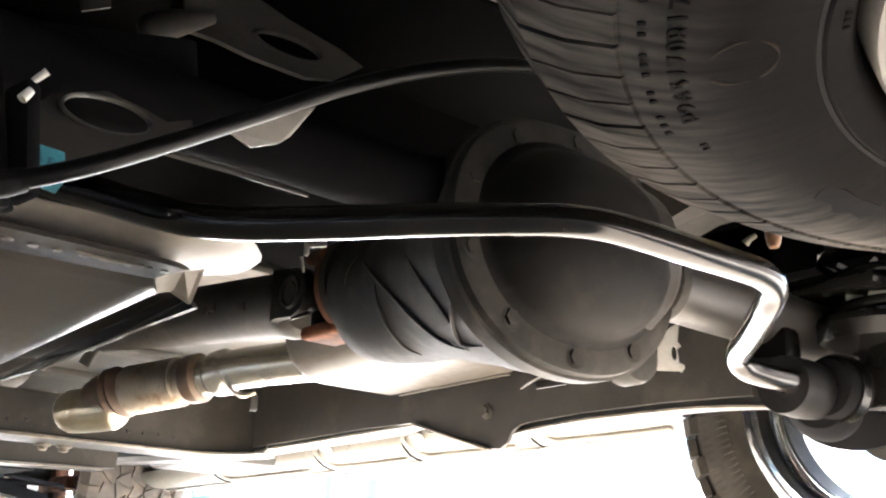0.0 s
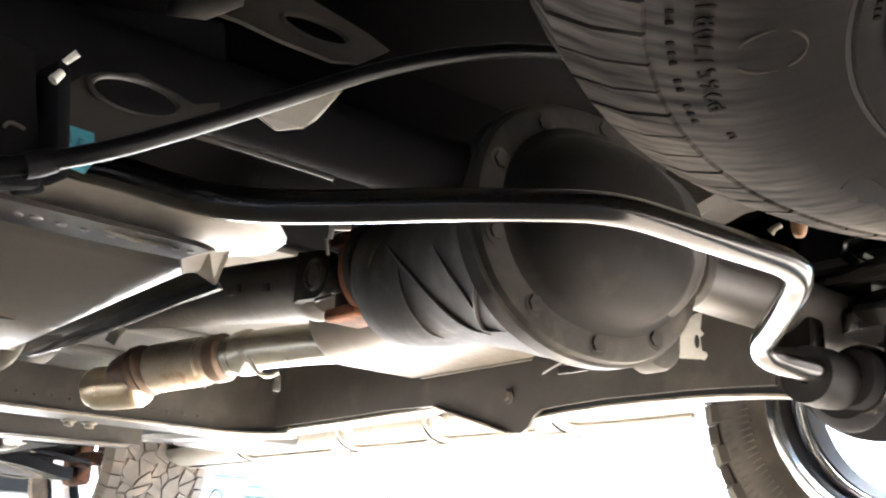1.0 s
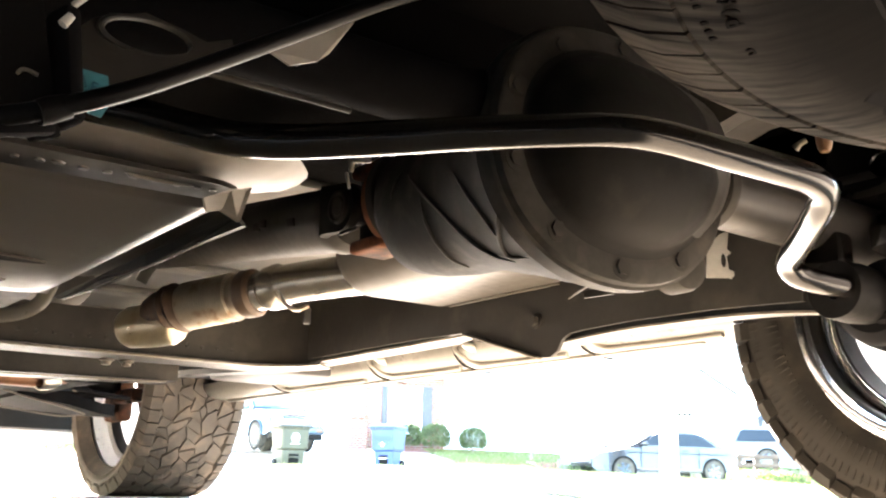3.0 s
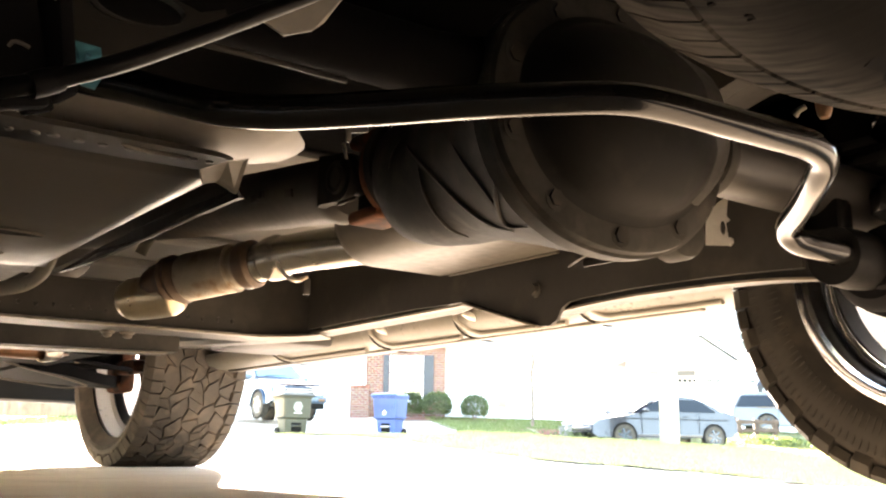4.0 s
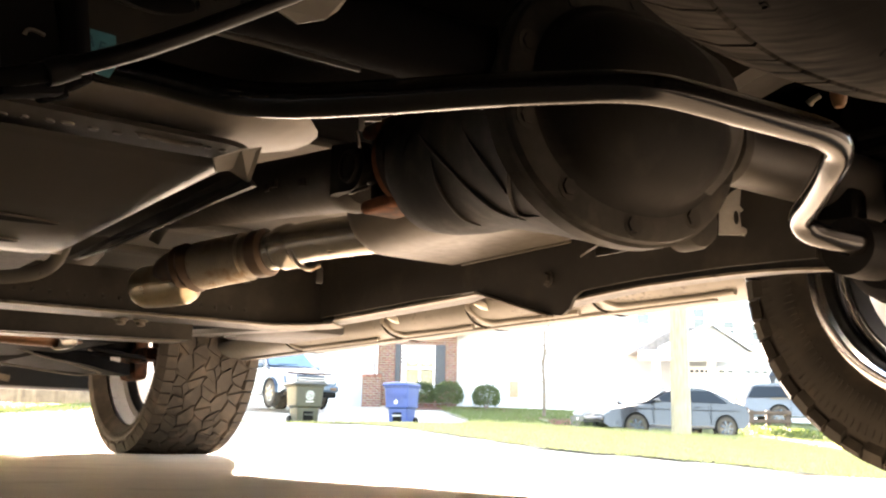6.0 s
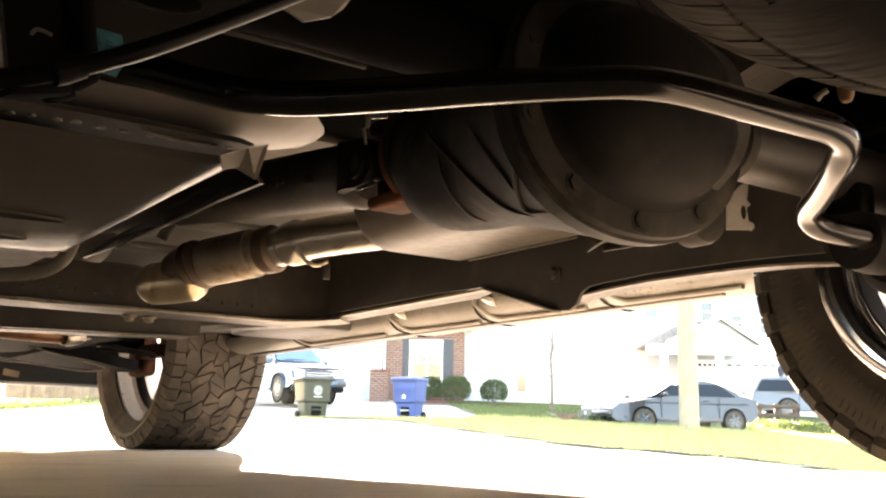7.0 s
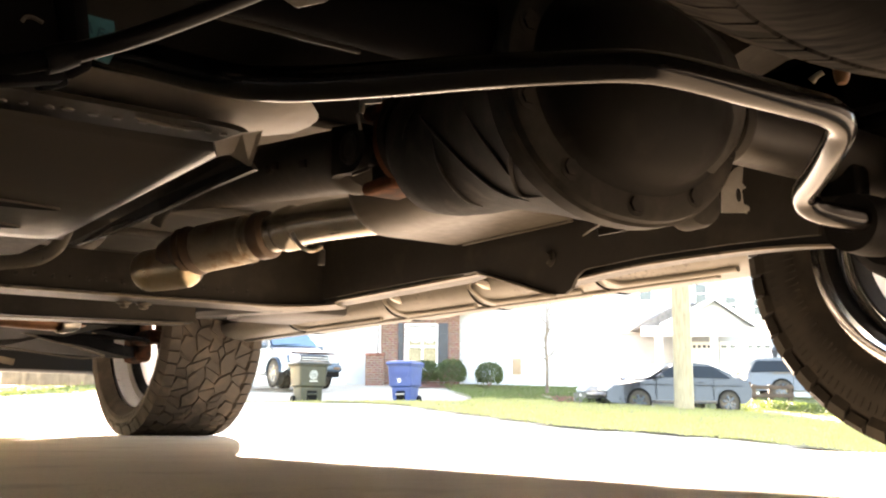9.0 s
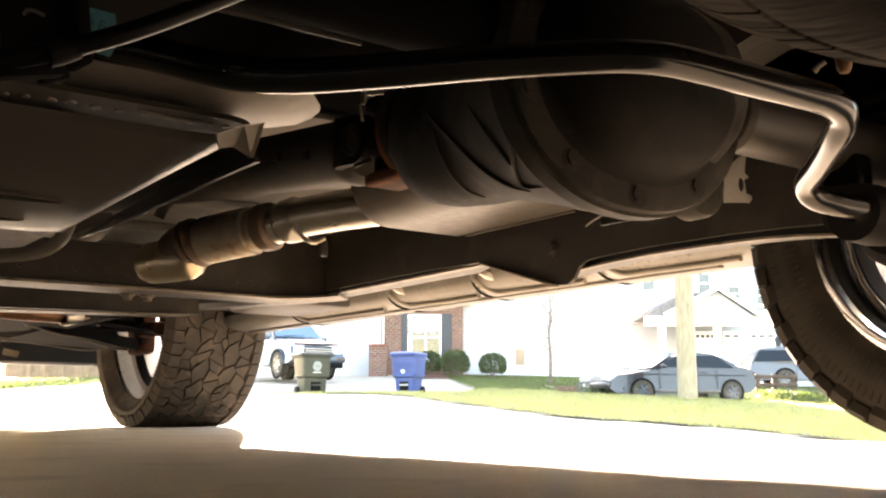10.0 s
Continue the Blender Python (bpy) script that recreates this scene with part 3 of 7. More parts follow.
bpart("side_panel", join(span(0.97, 1.0, 0.50, 2.82, 0.60, 1.25, 0.01), span(0.97, 1.0, -1.4, 4.3, 1.00, 1.25, 0.01), span(0.97, 1.0, -1.4, -0.58, 0.60, 1.05, 0.01), span(0.97, 1.0, 3.9, 4.3, 0.55, 1.05, 0.01)), PAINT, "dark painted flank")
bpart("side_panel", join(span(-1.0, -0.97, 0.50, 2.82, 0.60, 1.25, 0.01), span(-1.0, -0.97, -1.4, 4.3, 1.00, 1.25, 0.01), span(-1.0, -0.97, -1.4, -0.58, 0.60, 1.05, 0.01), span(-1.0, -0.97, 3.9, 4.3, 0.55, 1.05, 0.01)), PAINT, "dark painted flank")
bpart("front_valance", span(-0.95, 0.95, 4.15, 4.35, (0.669, 4.200, 0.271)[2], 0.75, 0.03), PLASTIC, "black plastic front valance")
bpart("inner_panel", span(0.60, 0.63, 0.12, 0.95, 0.345, 0.60, 0.01), FLOOR, "black inner wheelhouse panel")
bpart("rear_bumper", span(-0.97, 0.97, -1.45, -1.33, 0.50, 0.75, 0.03), PLASTIC, "black rear bumper")
bpart("hood_block", span(-0.95, 0.95, 2.9, 4.3, 1.00, 1.12, 0.04), PAINT)
bpart("cabin", loft([[(-0.96, -1.38, 1.24), (0.96, -1.38, 1.24), (0.96, 2.95, 1.24), (-0.96, 2.95, 1.24)], [(-0.80, -1.25, 1.85), (0.80, -1.25, 1.85), (0.80, 2.1, 1.85), (-0.80, 2.1, 1.85)]]), PAINT, "dark cabin")

# wheels
front_wheel = road_wheel("front_wheel", WHEEL_F, 0.4, "lifted front wheel with chunky all-terrain tyre on chrome", w=0.375, rim_off=0.022)
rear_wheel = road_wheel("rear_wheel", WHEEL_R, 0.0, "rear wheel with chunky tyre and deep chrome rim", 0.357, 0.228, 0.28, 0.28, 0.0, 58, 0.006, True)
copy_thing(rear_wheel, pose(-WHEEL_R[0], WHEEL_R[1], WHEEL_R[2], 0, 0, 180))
copy_thing(front_wheel, pose(-WHEEL_F[0], WHEEL_F[1], WHEEL_F[2], 0, 0, 180))

# ---- frame ----
frame_rail = thing("chassis_frame", "black waxed steel ladder frame with pale flanges", "frame", at=(0.45, 1.0, 0.4))


def fpart(name, bm, material=RAIL, label="", smooth=True):
    ob = part(name, bm, material, frame_rail, label, smooth)
    ob.matrix_parent_inverse = Matrix.Translation((-0.45, -1.0, -0.4))
    return ob


def rail_section(x0, x1, y, z0, z1):
    b = 0.012
    return [(x0 + b, y, z0), (x1 - b, y, z0), (x1, y, z0 + b), (x1, y, z1 - b), (x1 - b, y, z1), (x0 + b, y, z1), (x0, y, z1 - b), (x0, y, z0 + b)]


YZ = Matrix(((0, 0, 1, 0), (1, 0, 0, 0), (0, 1, 0, 0), (0, 0, 0, 1)))  # outline in y, z; depth along x
for s, nm in ((1, "frame_rail"), (-1, "frame_rail")):
    secs = [(4.0, 0.40, 0.52), (2.7, 0.40, 0.52), (2.3, 0.36, 0.50), (1.5, 0.318, 0.46), (0.86, 0.322, 0.46), (0.62, 0.36, 0.49), (0.40, 0.50, 0.61), (0.15, 0.56, 0.66), (-0.2, 0.56, 0.66), (-0.55, 0.48, 0.60), (-1.3, 0.47, 0.58)]
    rings = [rail_section(*((0.43, 0.51) if s > 0 else (-0.60, -0.52)), y, z0, z1) for y, z0, z1 in secs]
    fpart(nm, loft(rings), label="black box-section frame rail")
beam = [(1.40, 0.316), (1.56, 0.316), (1.56, 0.40), (1.548, 0.40), (1.548, 0.329), (1.412, 0.329), (1.412, 0.40), (1.40, 0.40)]
fpart("crossmember", loft([[(x, y, z) for y, z in beam] for x in (-0.52, 0.44)]), label="dusty steel cross beam", smooth=False)
fpart("beam_flange", span(-0.52, 0.43, 1.380, 1.402, 0.308, 0.3135, 0.002), CREAM, "pale lower flange")
arc = [(0.29 + 0.138 * math.sin(a), 1.40 - 0.138 * (1 - math.cos(a))) for a in (math.pi / 2 * k / 10 for k in range(11))]
fpart("corner_gusset", loft([[(x, y, 0.316), (x + 0.012, y + 0.012, 0.316), (x + 0.012, y + 0.012, 0.44), (x, y, 0.44)] for x, y in arc]), label="curved gusset between beam and rail")
fpart("gusset_flange", loft([[(x - 0.010, y - 0.010, z), (x + 0.055, y + 0.055, z), (x + 0.055, y + 0.055, z + 0.004), (x - 0.010, y - 0.010, z + 0.004)] for x, y in arc for z in (0.309,)]), CREAM, "pale flange of the gusset")
for k in range(24):
    fpart("rivet", put(lathe([(0.0045, 0), (0.004, 0.002), (0, 0.003)], 10), pose(-0.42 + 0.035 * k, 1.40, 0.340 + 0.002 * (k % 2), 90, 0, 0)), DUSTY)
fpart("front_crossmember", loft([[(x, y, z + 0.02 * (x + 0.1)) for y, z in ((1.98, 0.312), (2.12, 0.312), (2.12, 0.327), (1.992, 0.327), (1.992, 0.38), (1.98, 0.38))] for x in (-0.52, 0.40)]), label="dark front cross beam")
fpart("beam_flange", loft([[(x, y, z + 0.02 * (x + 0.1)) for y, z in ((1.962, 0.305), (1.985, 0.305), (1.985, 0.309), (1.962, 0.309))] for x in (-0.52, 0.36)]), CREAM, "pale lower flange")
for x in (0.055, 0.10):
    fpart("stud", put(lathe([(0, 0), (0.016, 0), (0.016, 0.004), (0.010, 0.006), (0.010, 0.012), (0.006, 0.014), (0, 0.014)], 16), pose(x, 1.55, 0.316, 180, 0, 0)), CREAM)
fpart("rail_edge", loft([[(x, y, z) for x, z in ((0.422, z0 - 0.003), (0.440, z0 - 0.003), (0.440, z0 + 0.001), (0.422, z0 + 0.001))] for y, z0 in ((0.76, 0.322), (0.86, 0.321), (1.2, 0.319), (1.52, 0.318))]), CREAM, "pale rail edge")
# made-up plate that blocks bright ground showing between rail and board
fpart("gap_plate", span(0.505, 0.72, 1.70, 2.02, 0.335, 0.39, 0.012), label="black plate added to cover the gap beside the rail")
# bracket of the lower control arm, with its bolt
ARM_PLATE = [(1.30, 0.324), (0.90, 0.326), (0.75, 0.323), (0.62, 0.284), (0.545, 0.262), (0.522, 0.260), (0.505, 0.268), (0.494, 0.285), (0.478, 0.294), (0.45, 0.296), (0.35, 0.299), (0.20, 0.297), (0.11, 0.293), (0.06, 0.290), (0.06, 0.42), (0.50, 0.42), (0.62, 0.45), (1.30, 0.45)]
fpart("arm_bracket", put(prism(ARM_PLATE, 0.006), Matrix.Translation((0.414, 0, 0)) @ YZ), RAIL, "pressed steel arm bracket running on as a web plate", smooth=False)
fpart("bracket_edge", strip((0.412, 0.74, 0.320), (0.412, 0.545, 0.2605), 0.004, 0.014), CREAM, "pale bracket edge")
fpart("bracket_bolt", put(bolt_mesh(0.009, 0.010), pose(0.413, 0.552, 0.322, 0, -90, 0)), DUSTPLATE, "dull bolt head")

# ---- lower control arm ----
arm = thing("lower_control_arm", "black steel trailing arm from frame to axle", "suspension arm", at=(0.45, 0.3, 0.27))
arm_pts = [(0.455, 0.60, 0.296), (0.455, 0.53, 0.300), (0.455, 0.45, 0.305), (0.455, 0.35, 0.308), (0.455, 0.20, 0.306), (0.455, 0.11, 0.301), (0.455, 0.03, 0.292)]
ab = loft([[(x + dx, y, z + dz) for dx, dz in ((-0.024, -0.016), (0.024, -0.016), (0.026, 0.0), (0.024, 0.045), (-0.024, 0.045), (-0.026, 0.0))] for x, y, z in smooth_path(arm_pts, 6)])
o = part("arm_body", ab, RAIL, arm)
o.matrix_parent_inverse = Matrix.Translation((-0.45, -0.3, -0.27))
o = part("arm_flange", loft([[(x + dx, y, z + dz) for dx, dz in ((-0.033, -0.020), (-0.024, -0.020), (-0.024, -0.0165), (-0.033, -0.0165))] for x, y, z in smooth_path(arm_pts, 6)]), CREAM, arm, "pale lower arm flange")
o.matrix_parent_inverse = Matrix.Translation((-0.45, -0.3, -0.27))
for y, z in ((0.58, 0.318), (0.02, 0.300)):
    o = part("bushing", put(lathe([(0.012, -0.036), (0.036, -0.036), (0.038, 0), (0.036, 0.036), (0.012, 0.036)], 28, True), pose(0.455, y, z, 0, 90, 0)), PLASTIC, arm, "black rubber bushing")
    o.matrix_parent_inverse = Matrix.Translation((-0.45, -0.3, -0.27))

# ---- rear axle ----
AX, AXY, DX = 0.398, 0.06, 0.035  # axle height and place, differential's offset
axle = thing("rear_axle", "dusty cast rear axle with domed differential cover", "axle", at=(0, 0, AX))


def apart_(name, bm, material, label="", m=None):
    ob = part(name, bm, material, axle, label)
    ob.matrix_parent_inverse = Matrix.Translation((0, 0, -AX))
    return ob


def ring_xz(y, r, zc=AX, n=40, sx=1.0, cx=0.0):
    return [(cx + sx * r * math.cos(a), y, zc + r * math.sin(a)) for a in (2 * math.pi * k / n for k in range(n))]


DZ = 0.386


def diff_ring(y, a, b, dz=0.0, n=56):
    """A wide oval across the vehicle, half widths a and b, a little squarer than an ellipse."""
    pts = []
    for k in range(n):
        c, q = math.cos(2 * math.pi * k / n), math.sin(2 * math.pi * k / n)
        pts.append((DX + a * math.copysign(abs(c) ** 0.92, c), AXY + y, DZ + dz + b * math.copysign(abs(q) ** 0.92, q)))
    return pts


cover = [(-0.112, 0.020, 0.015), (-0.110, 0.048, 0.036), (-0.104, 0.078, 0.058), (-0.093, 0.103, 0.077), (-0.078, 0.118, 0.090), (-0.064, 0.125, 0.096), (-0.057, 0.129, 0.100), (-0.054, 0.136, 0.106), (-0.053, 0.157, 0.125), (-0.050, 0.162, 0.130), (-0.042, 0.164, 0.132)]
apart_("diff_cover", loft([diff_ring(*q) for q in cover[:8]]), DOME, "dark domed differential cover")
apart_("cover_rim", loft([diff_ring(*q) for q in cover[7:]], False), IRON, "paler flat bolted rim of the cover")
apart_("cover_flange", loft([diff_ring(*q) for q in ((-0.043, 0.163, 0.131), (-0.040, 0.167, 0.135), (-0.022, 0.167, 0.135), (-0.016, 0.158, 0.128))]), IRON)
case = [(-0.020, 0.158, 0.129, 0), (0.00, 0.146, 0.124, 0), (0.03, 0.134, 0.118, 0), (0.06, 0.124, 0.110, 0.002), (0.10, 0.112, 0.103, 0.005), (0.15, 0.098, 0.094, 0.010), (0.20, 0.088, 0.092, 0.009), (0.25, 0.080, 0.087, 0.009), (0.285, 0.074, 0.081, 0.011), (0.300, 0.066, 0.073, 0.016), (0.315, 0.060, 0.064, 0.022)]
apart_("pinion_case", loft([diff_ring(*q) for q in case]), CAST, "dark ribbed pinion housing")
RIDGES = ((((-0.035, 0.306, 0.444), (-0.057, 0.238, 0.391), (-0.061, 0.185, 0.348), (-0.050, 0.153, 0.315), (-0.032, 0.131, 0.294), (-0.029, 0.097, 0.281)), 0.0028),
          (((-0.058, 0.226, 0.371), (-0.048, 0.228, 0.346), (-0.030, 0.231, 0.326), (-0.006, 0.233, 0.310), (0.016, 0.229, 0.303)), 0.0028),
          (((-0.083, 0.139, 0.381), (-0.087, 0.102, 0.340), (-0.077, 0.083, 0.311), (-0.052, 0.087, 0.290)), 0.0022),
          (((-0.099, 0.040, 0.322), (-0.082, 0.063, 0.306), (-0.056, 0.088, 0.293), (-0.040, 0.092, 0.284), (-0.043, 0.061, 0.277)), 0.0026),
          (((-0.049, 0.274, 0.419), (-0.047, 0.297, 0.398), (-0.034, 0.318, 0.366)), 0.0020))
# ridges paler than the case, their lit edges put into the colour
for ridge, rr in RIDGES:
    pth = smooth_path(ridge, 7)
    apart_("case_ridge", tube(pth, [rr * min(1.0, 0.15 + 3.2 * min(i, len(pth) - 1 - i) / len(pth)) for i in range(len(pth))], 12), IRON, "low cast ridge in paler iron for its lit edge")
for k in range(10):
    a = 2 * math.pi * (k + 0.45) / 10
    apart_("cover_bolt", put(bolt_mesh(0.0085, 0.003), pose(DX + 0.148 * math.cos(a), AXY - 0.053, DZ + 0.116 * math.sin(a), 90, 0, 0)), IRON)
apart_("cover_mark", strip((0.043, 0.003, 0.321), (0.076, -0.012, 0.325), 0.0016, 0.0015), TANK, "thin bright mark")
# left tube in matt black, its shade put into the colour
for s, x1, tr, up in ((1, 0.70, 0.040, 0.0), (-1, 0.88, 0.032, 0.018)):
    apart_("axle_tube", put(lathe([*(((0.104, 0.06), (0.096, 0.115), (0.072, 0.150), (tr + 0.010, 0.172), (tr + 0.002, 0.184)) if s > 0 else ((0.060, 0.06), (0.054, 0.11), (tr + 0.006, 0.15))), (tr, 0.20), (tr, x1 - 0.04), (0.050, x1 - 0.03), (0.050, x1), (0, x1)], 32), pose(DX, AXY, AX + up, 0, 90 * s, 0)), DUSTY if s > 0 else MATTE, "dusty black axle tube, left one blackened for shade")
# pale strip added in place of the highlight along the left tube
apart_("tube_highlight", tube([(-0.409, 0.016, 0.359), (-0.346, 0.021, 0.362), (-0.274, 0.029, 0.365)], 0.0026, 10), DUSTPLATE, "thin pale strip standing for the tube's highlight")
apart_("axle_lobe", loft([[(0.150 + r * math.cos(a), 0.020 + d, 0.293 + 0.9 * r * math.sin(a)) for a in (2 * math.pi * k / 28 for k in range(28))] for d, r in ((0.0, 0.022), (0.003, 0.030), (0.010, 0.033), (0.030, 0.033))]), IRON, "rounded cast lug below the housing")
apart_("tube_collar", put(lathe([(0.043, 0.185), (0.047, 0.188), (0.047, 0.202), (0.043, 0.205)], 32), pose(DX, AXY, AX, 0, 90, 0)), IRON)
apart_("backing_plate", put(lathe([(0.04, 0.63), (0.10, 0.625), (0.15, 0.64), (0.15, 0.65), (0.04, 0.65)], 40, True), pose(DX, AXY, AX, 0, 90, 0)), MATTE, "black brake backing plate")
apart_("spring_seat", span(0.50, 0.66, -0.07, 0.11, 0.43, 0.45, 0.008), BLACK)
apart_("arm_bracket", span(0.435, 0.475, 0.02, 0.09, 0.29, 0.38, 0.01), BLACK)
apart_("shock_mount", span(0.55, 0.60, -0.07, -0.01, 0.28, 0.40, 0.008), BLACK)

# ---- drive shaft ----
shaft = thing("drive_shaft", "long dusty steel drive shaft with rusty universal joint", "drive shaft", at=(0, 0.4, 0.39))


def spart(name, bm, material, label=""):
    ob = part(name, bm, material, shaft, label)
    ob.matrix_parent_inverse = Matrix.Translation((0, -0.4, -0.39))
    return ob


SH0, SH1 = Vector((DX, 0.512, 0.423)), Vector((DX, 2.2, 0.63))
sd = (SH1 - SH0).normalized()
spart("shaft_tube", tube([SH0, SH0 + sd * 0.012, SH0 + sd * 0.03, SH0 + sd * 0.05, SH1], [0.040, 0.050, 0.051, 0.0475, 0.0475], 40), DUSTPLATE, "dusty grey steel tube")
for k, (yy, aa) in enumerate(((0.10, 200), (0.19, 205), (0.21, 200))):
    c = SH0 + sd * yy
    spart("balance_weight", put(box(0.012, 0.02, 0.004, (0, 0, 0), 0.001), Matrix.Translation(c) @ pose(0, 0, 0, 6, 0, 0) @ pose(0, 0, 0, 0, aa + 60, 0) @ pose(0, 0, 0.0485)), IRON)
PZ = DZ + 0.032
def pin_ring(y, r):
    return ring_xz(AXY + y, r, PZ, 40, 1.0, DX)


spart("pinion_flange", loft([pin_ring(y, r) for y, r in ((0.328, 0.03), (0.330, 0.060), (0.344, 0.060), (0.348, 0.046), (0.366, 0.040))]), RUST, "rust-brown pinion flange")
JY = AXY + 0.405
for s in (1, -1):
    spart("flange_yoke", box(0.060, 0.078, 0.018, (DX - 0.004, JY - 0.030, PZ + s * 0.052), 0.007, 3), RUST, "rusty yoke ear")
    ear = [(JY + 0.033 * math.cos(a), PZ + 0.033 * math.sin(a)) for a in (math.pi * (0.5 + k / 14) for k in range(15))] + [(SH0.y - 0.006, SH0.z - 0.034), (SH0.y + 0.006, SH0.z - 0.036), (SH0.y + 0.006, SH0.z + 0.036), (SH0.y - 0.006, SH0.z + 0.034)]
    spart("shaft_yoke", put(prism(ear, 0.014), Matrix.Translation((DX + s * 0.047 - 0.007, 0, 0)) @ Matrix(((0, 0, 1, 0), (1, 0, 0, 0), (0, 1, 0, 0), (0, 0, 0, 1)))), CAST, "forged yoke ear")
    spart("bearing_cap", put(lathe([(0, 0.057), (0.012, 0.058), (0.014, 0.056), (0.017, 0.056), (0.019, 0.060), (0.022, 0.060), (0.023, 0.054)], 28), pose(DX, JY, PZ, 0, 90 * s, 0)), IRON, "round bearing cap")
spart("joint_cross", join(put(lathe([(0, -0.050), (0.018, -0.050), (0.018, 0.050), (0, 0.050)], 20), pose(DX, JY, PZ)), put(lathe([(0, -0.054), (0.020, -0.054), (0.020, 0.054), (0, 0.054)], 20), pose(DX, JY, PZ, 0, 90, 0))), CAST)
spart("yoke_clip", strip((-0.026, 0.452, 0.378), (-0.007, 0.438, 0.387), 0.005, 0.003), DUSTY, "worn steel clip")
spart("dust_ring", loft([pin_ring(y, r) for y, r in ((0.308, 0.058), (0.311, 0.066), (0.322, 0.068), (0.328, 0.058))]), IRON)
# ---- sway bar ----
sway = thing("sway_bar", "gloss black bent steel sway bar behind the axle", "sway bar", at=(0, -0.1, 0.33))
BAR = [(-0.478, 0.179, 0.376), (-0.448, 0.163, 0.367), (-0.416, 0.134, 0.357), (-0.385, 0.104, 0.344), (-0.360, 0.079, 0.335), (-0.337, 0.063, 0.333), (-0.311, 0.043, 0.333), (-0.253, 0.005, 0.339), (-0.194, -0.035, 0.346), (-0.134, -0.075, 0.351), (-0.094, -0.102, 0.353), (-0.052, -0.117, 0.353), (0.026, -0.129, 0.350), (0.095, -0.135, 0.349), (0.139, -0.137, 0.348), (0.173, -0.129, 0.343), (0.202, -0.101, 0.332), (0.263, -0.041, 0.324), (0.308, 0.006, 0.319), (0.334, 0.017, 0.308), (0.375, 0.012, 0.302), (0.446, 0.003, 0.301), (0.533, -0.008, 0.301)]
o = part("bar", tube(smooth_path(BAR, 7), 0.0148, 24), GLOSS, sway)
o.matrix_parent_inverse = Matrix.Translation((0, 0.1, -0.33))
c = Vector((0.507, -0.004, 0.303))
d = (Vector(BAR[-1]) - Vector(BAR[-2])).normalized().to_track_quat("Z", "Y").to_matrix().to_4x4()
for nm, prof, mt in (("bushing", [(0.016, -0.022), (0.036, -0.024), (0.040, -0.018), (0.040, 0.018), (0.036, 0.024), (0.016, 0.022)], MATTE), ("clamp_ring", [(0.040, -0.008), (0.044, -0.008), (0.044, 0.008), (0.040, 0.008)], BLACK)):
    o = part(nm, put(lathe(prof, 32, True), Matrix.Translation(c) @ d), mt, sway, "black rubber bushing" if nm == "bushing" else "")
    o.matrix_parent_inverse = Matrix.Translation((0, 0.1, -0.33))

# ---- fuel tank ----
tank = thing("fuel_tank", "grey steel fuel tank with spot-welded seam flange", "fuel tank", at=(-0.6, 0.7, 0.32))


def tpart(name, bm, material, label="", smooth=True):
    ob = part(name, bm, material, tank, label, smooth)
    ob.matrix_parent_inverse = Matrix.Translation((0.6, -0.7, -0.32))
    return ob


def rrect(x0, x1, y0, y1, r, z, n=8):
    pts = []
    for cx, cy, a0 in ((x1 - r, y1 - r, 0), (x0 + r, y1 - r, 90), (x0 + r, y0 + r, 180), (x1 - r, y0 + r, 270)):
        for k in range(n + 1):
            a = radians(a0 + 90 * k / n)
            pts.append((cx + r * math.cos(a), cy + r * math.sin(a), z))
    return pts


def tank_ring(inset, z, x1=-0.172, y0=0.157, r=0.165):
    return rrect(-1.0 + inset, x1 - inset, y0 + inset, 1.35 - inset, max(0.02, r - inset * 0.5), z)


def shell_ring(inset, z):
    """The upper shell rises towards the front, away from its rear corner, to hide that part from the camera."""
    return [(x, y, z_ + min(0.09, 0.35 * max(0.0, y - 0.25))) for x, y, z_ in tank_ring(inset, z)]


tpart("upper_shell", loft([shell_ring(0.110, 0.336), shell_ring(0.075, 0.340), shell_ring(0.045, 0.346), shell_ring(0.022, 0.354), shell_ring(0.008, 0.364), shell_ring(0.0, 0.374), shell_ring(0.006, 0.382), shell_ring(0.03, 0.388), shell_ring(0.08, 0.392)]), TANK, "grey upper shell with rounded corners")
tpart("seam_flange", loft([rrect(-1.01, -0.282, 0.187, 1.36, 0.04, z) for z in (0.328, 0.333)]), DUSTPLATE, "dull seam flange with spot welds")
wr = random.Random(3)
for k in range(22):
    dent = put(lathe([(0.0040, 0), (0.0034, -0.0016), (0.0018, -0.0018), (0, -0.0008)], 12), Matrix.Diagonal((wr.uniform(0.9, 1.7), wr.uniform(0.8, 1.2), 1, 1)))
    tpart("weld_spot", put(dent, pose(-0.312 - 0.020 * k + wr.uniform(-0.005, 0.005), 0.208 + 0.0013 * k + wr.uniform(-0.003, 0.003), 0.328, 0, 0, wr.uniform(0, 90))), SHIELD)
tpart("seam_fold", tube(smooth_path([(-0.335, 0.204, 0.3275), (-0.37, 0.208, 0.327), (-0.40, 0.204, 0.3275)], 5), [0.0006] + [0.0022] * 9 + [0.0006], 8), TANK)


# the lower shell's slope and taper are shaped to fit the camera's view; (x, y, z) along its rolled edge
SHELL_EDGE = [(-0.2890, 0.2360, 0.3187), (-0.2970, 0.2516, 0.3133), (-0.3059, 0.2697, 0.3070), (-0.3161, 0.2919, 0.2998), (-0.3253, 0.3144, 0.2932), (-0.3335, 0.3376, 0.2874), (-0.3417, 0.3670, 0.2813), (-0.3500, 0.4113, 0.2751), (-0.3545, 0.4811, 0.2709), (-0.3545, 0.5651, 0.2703)]
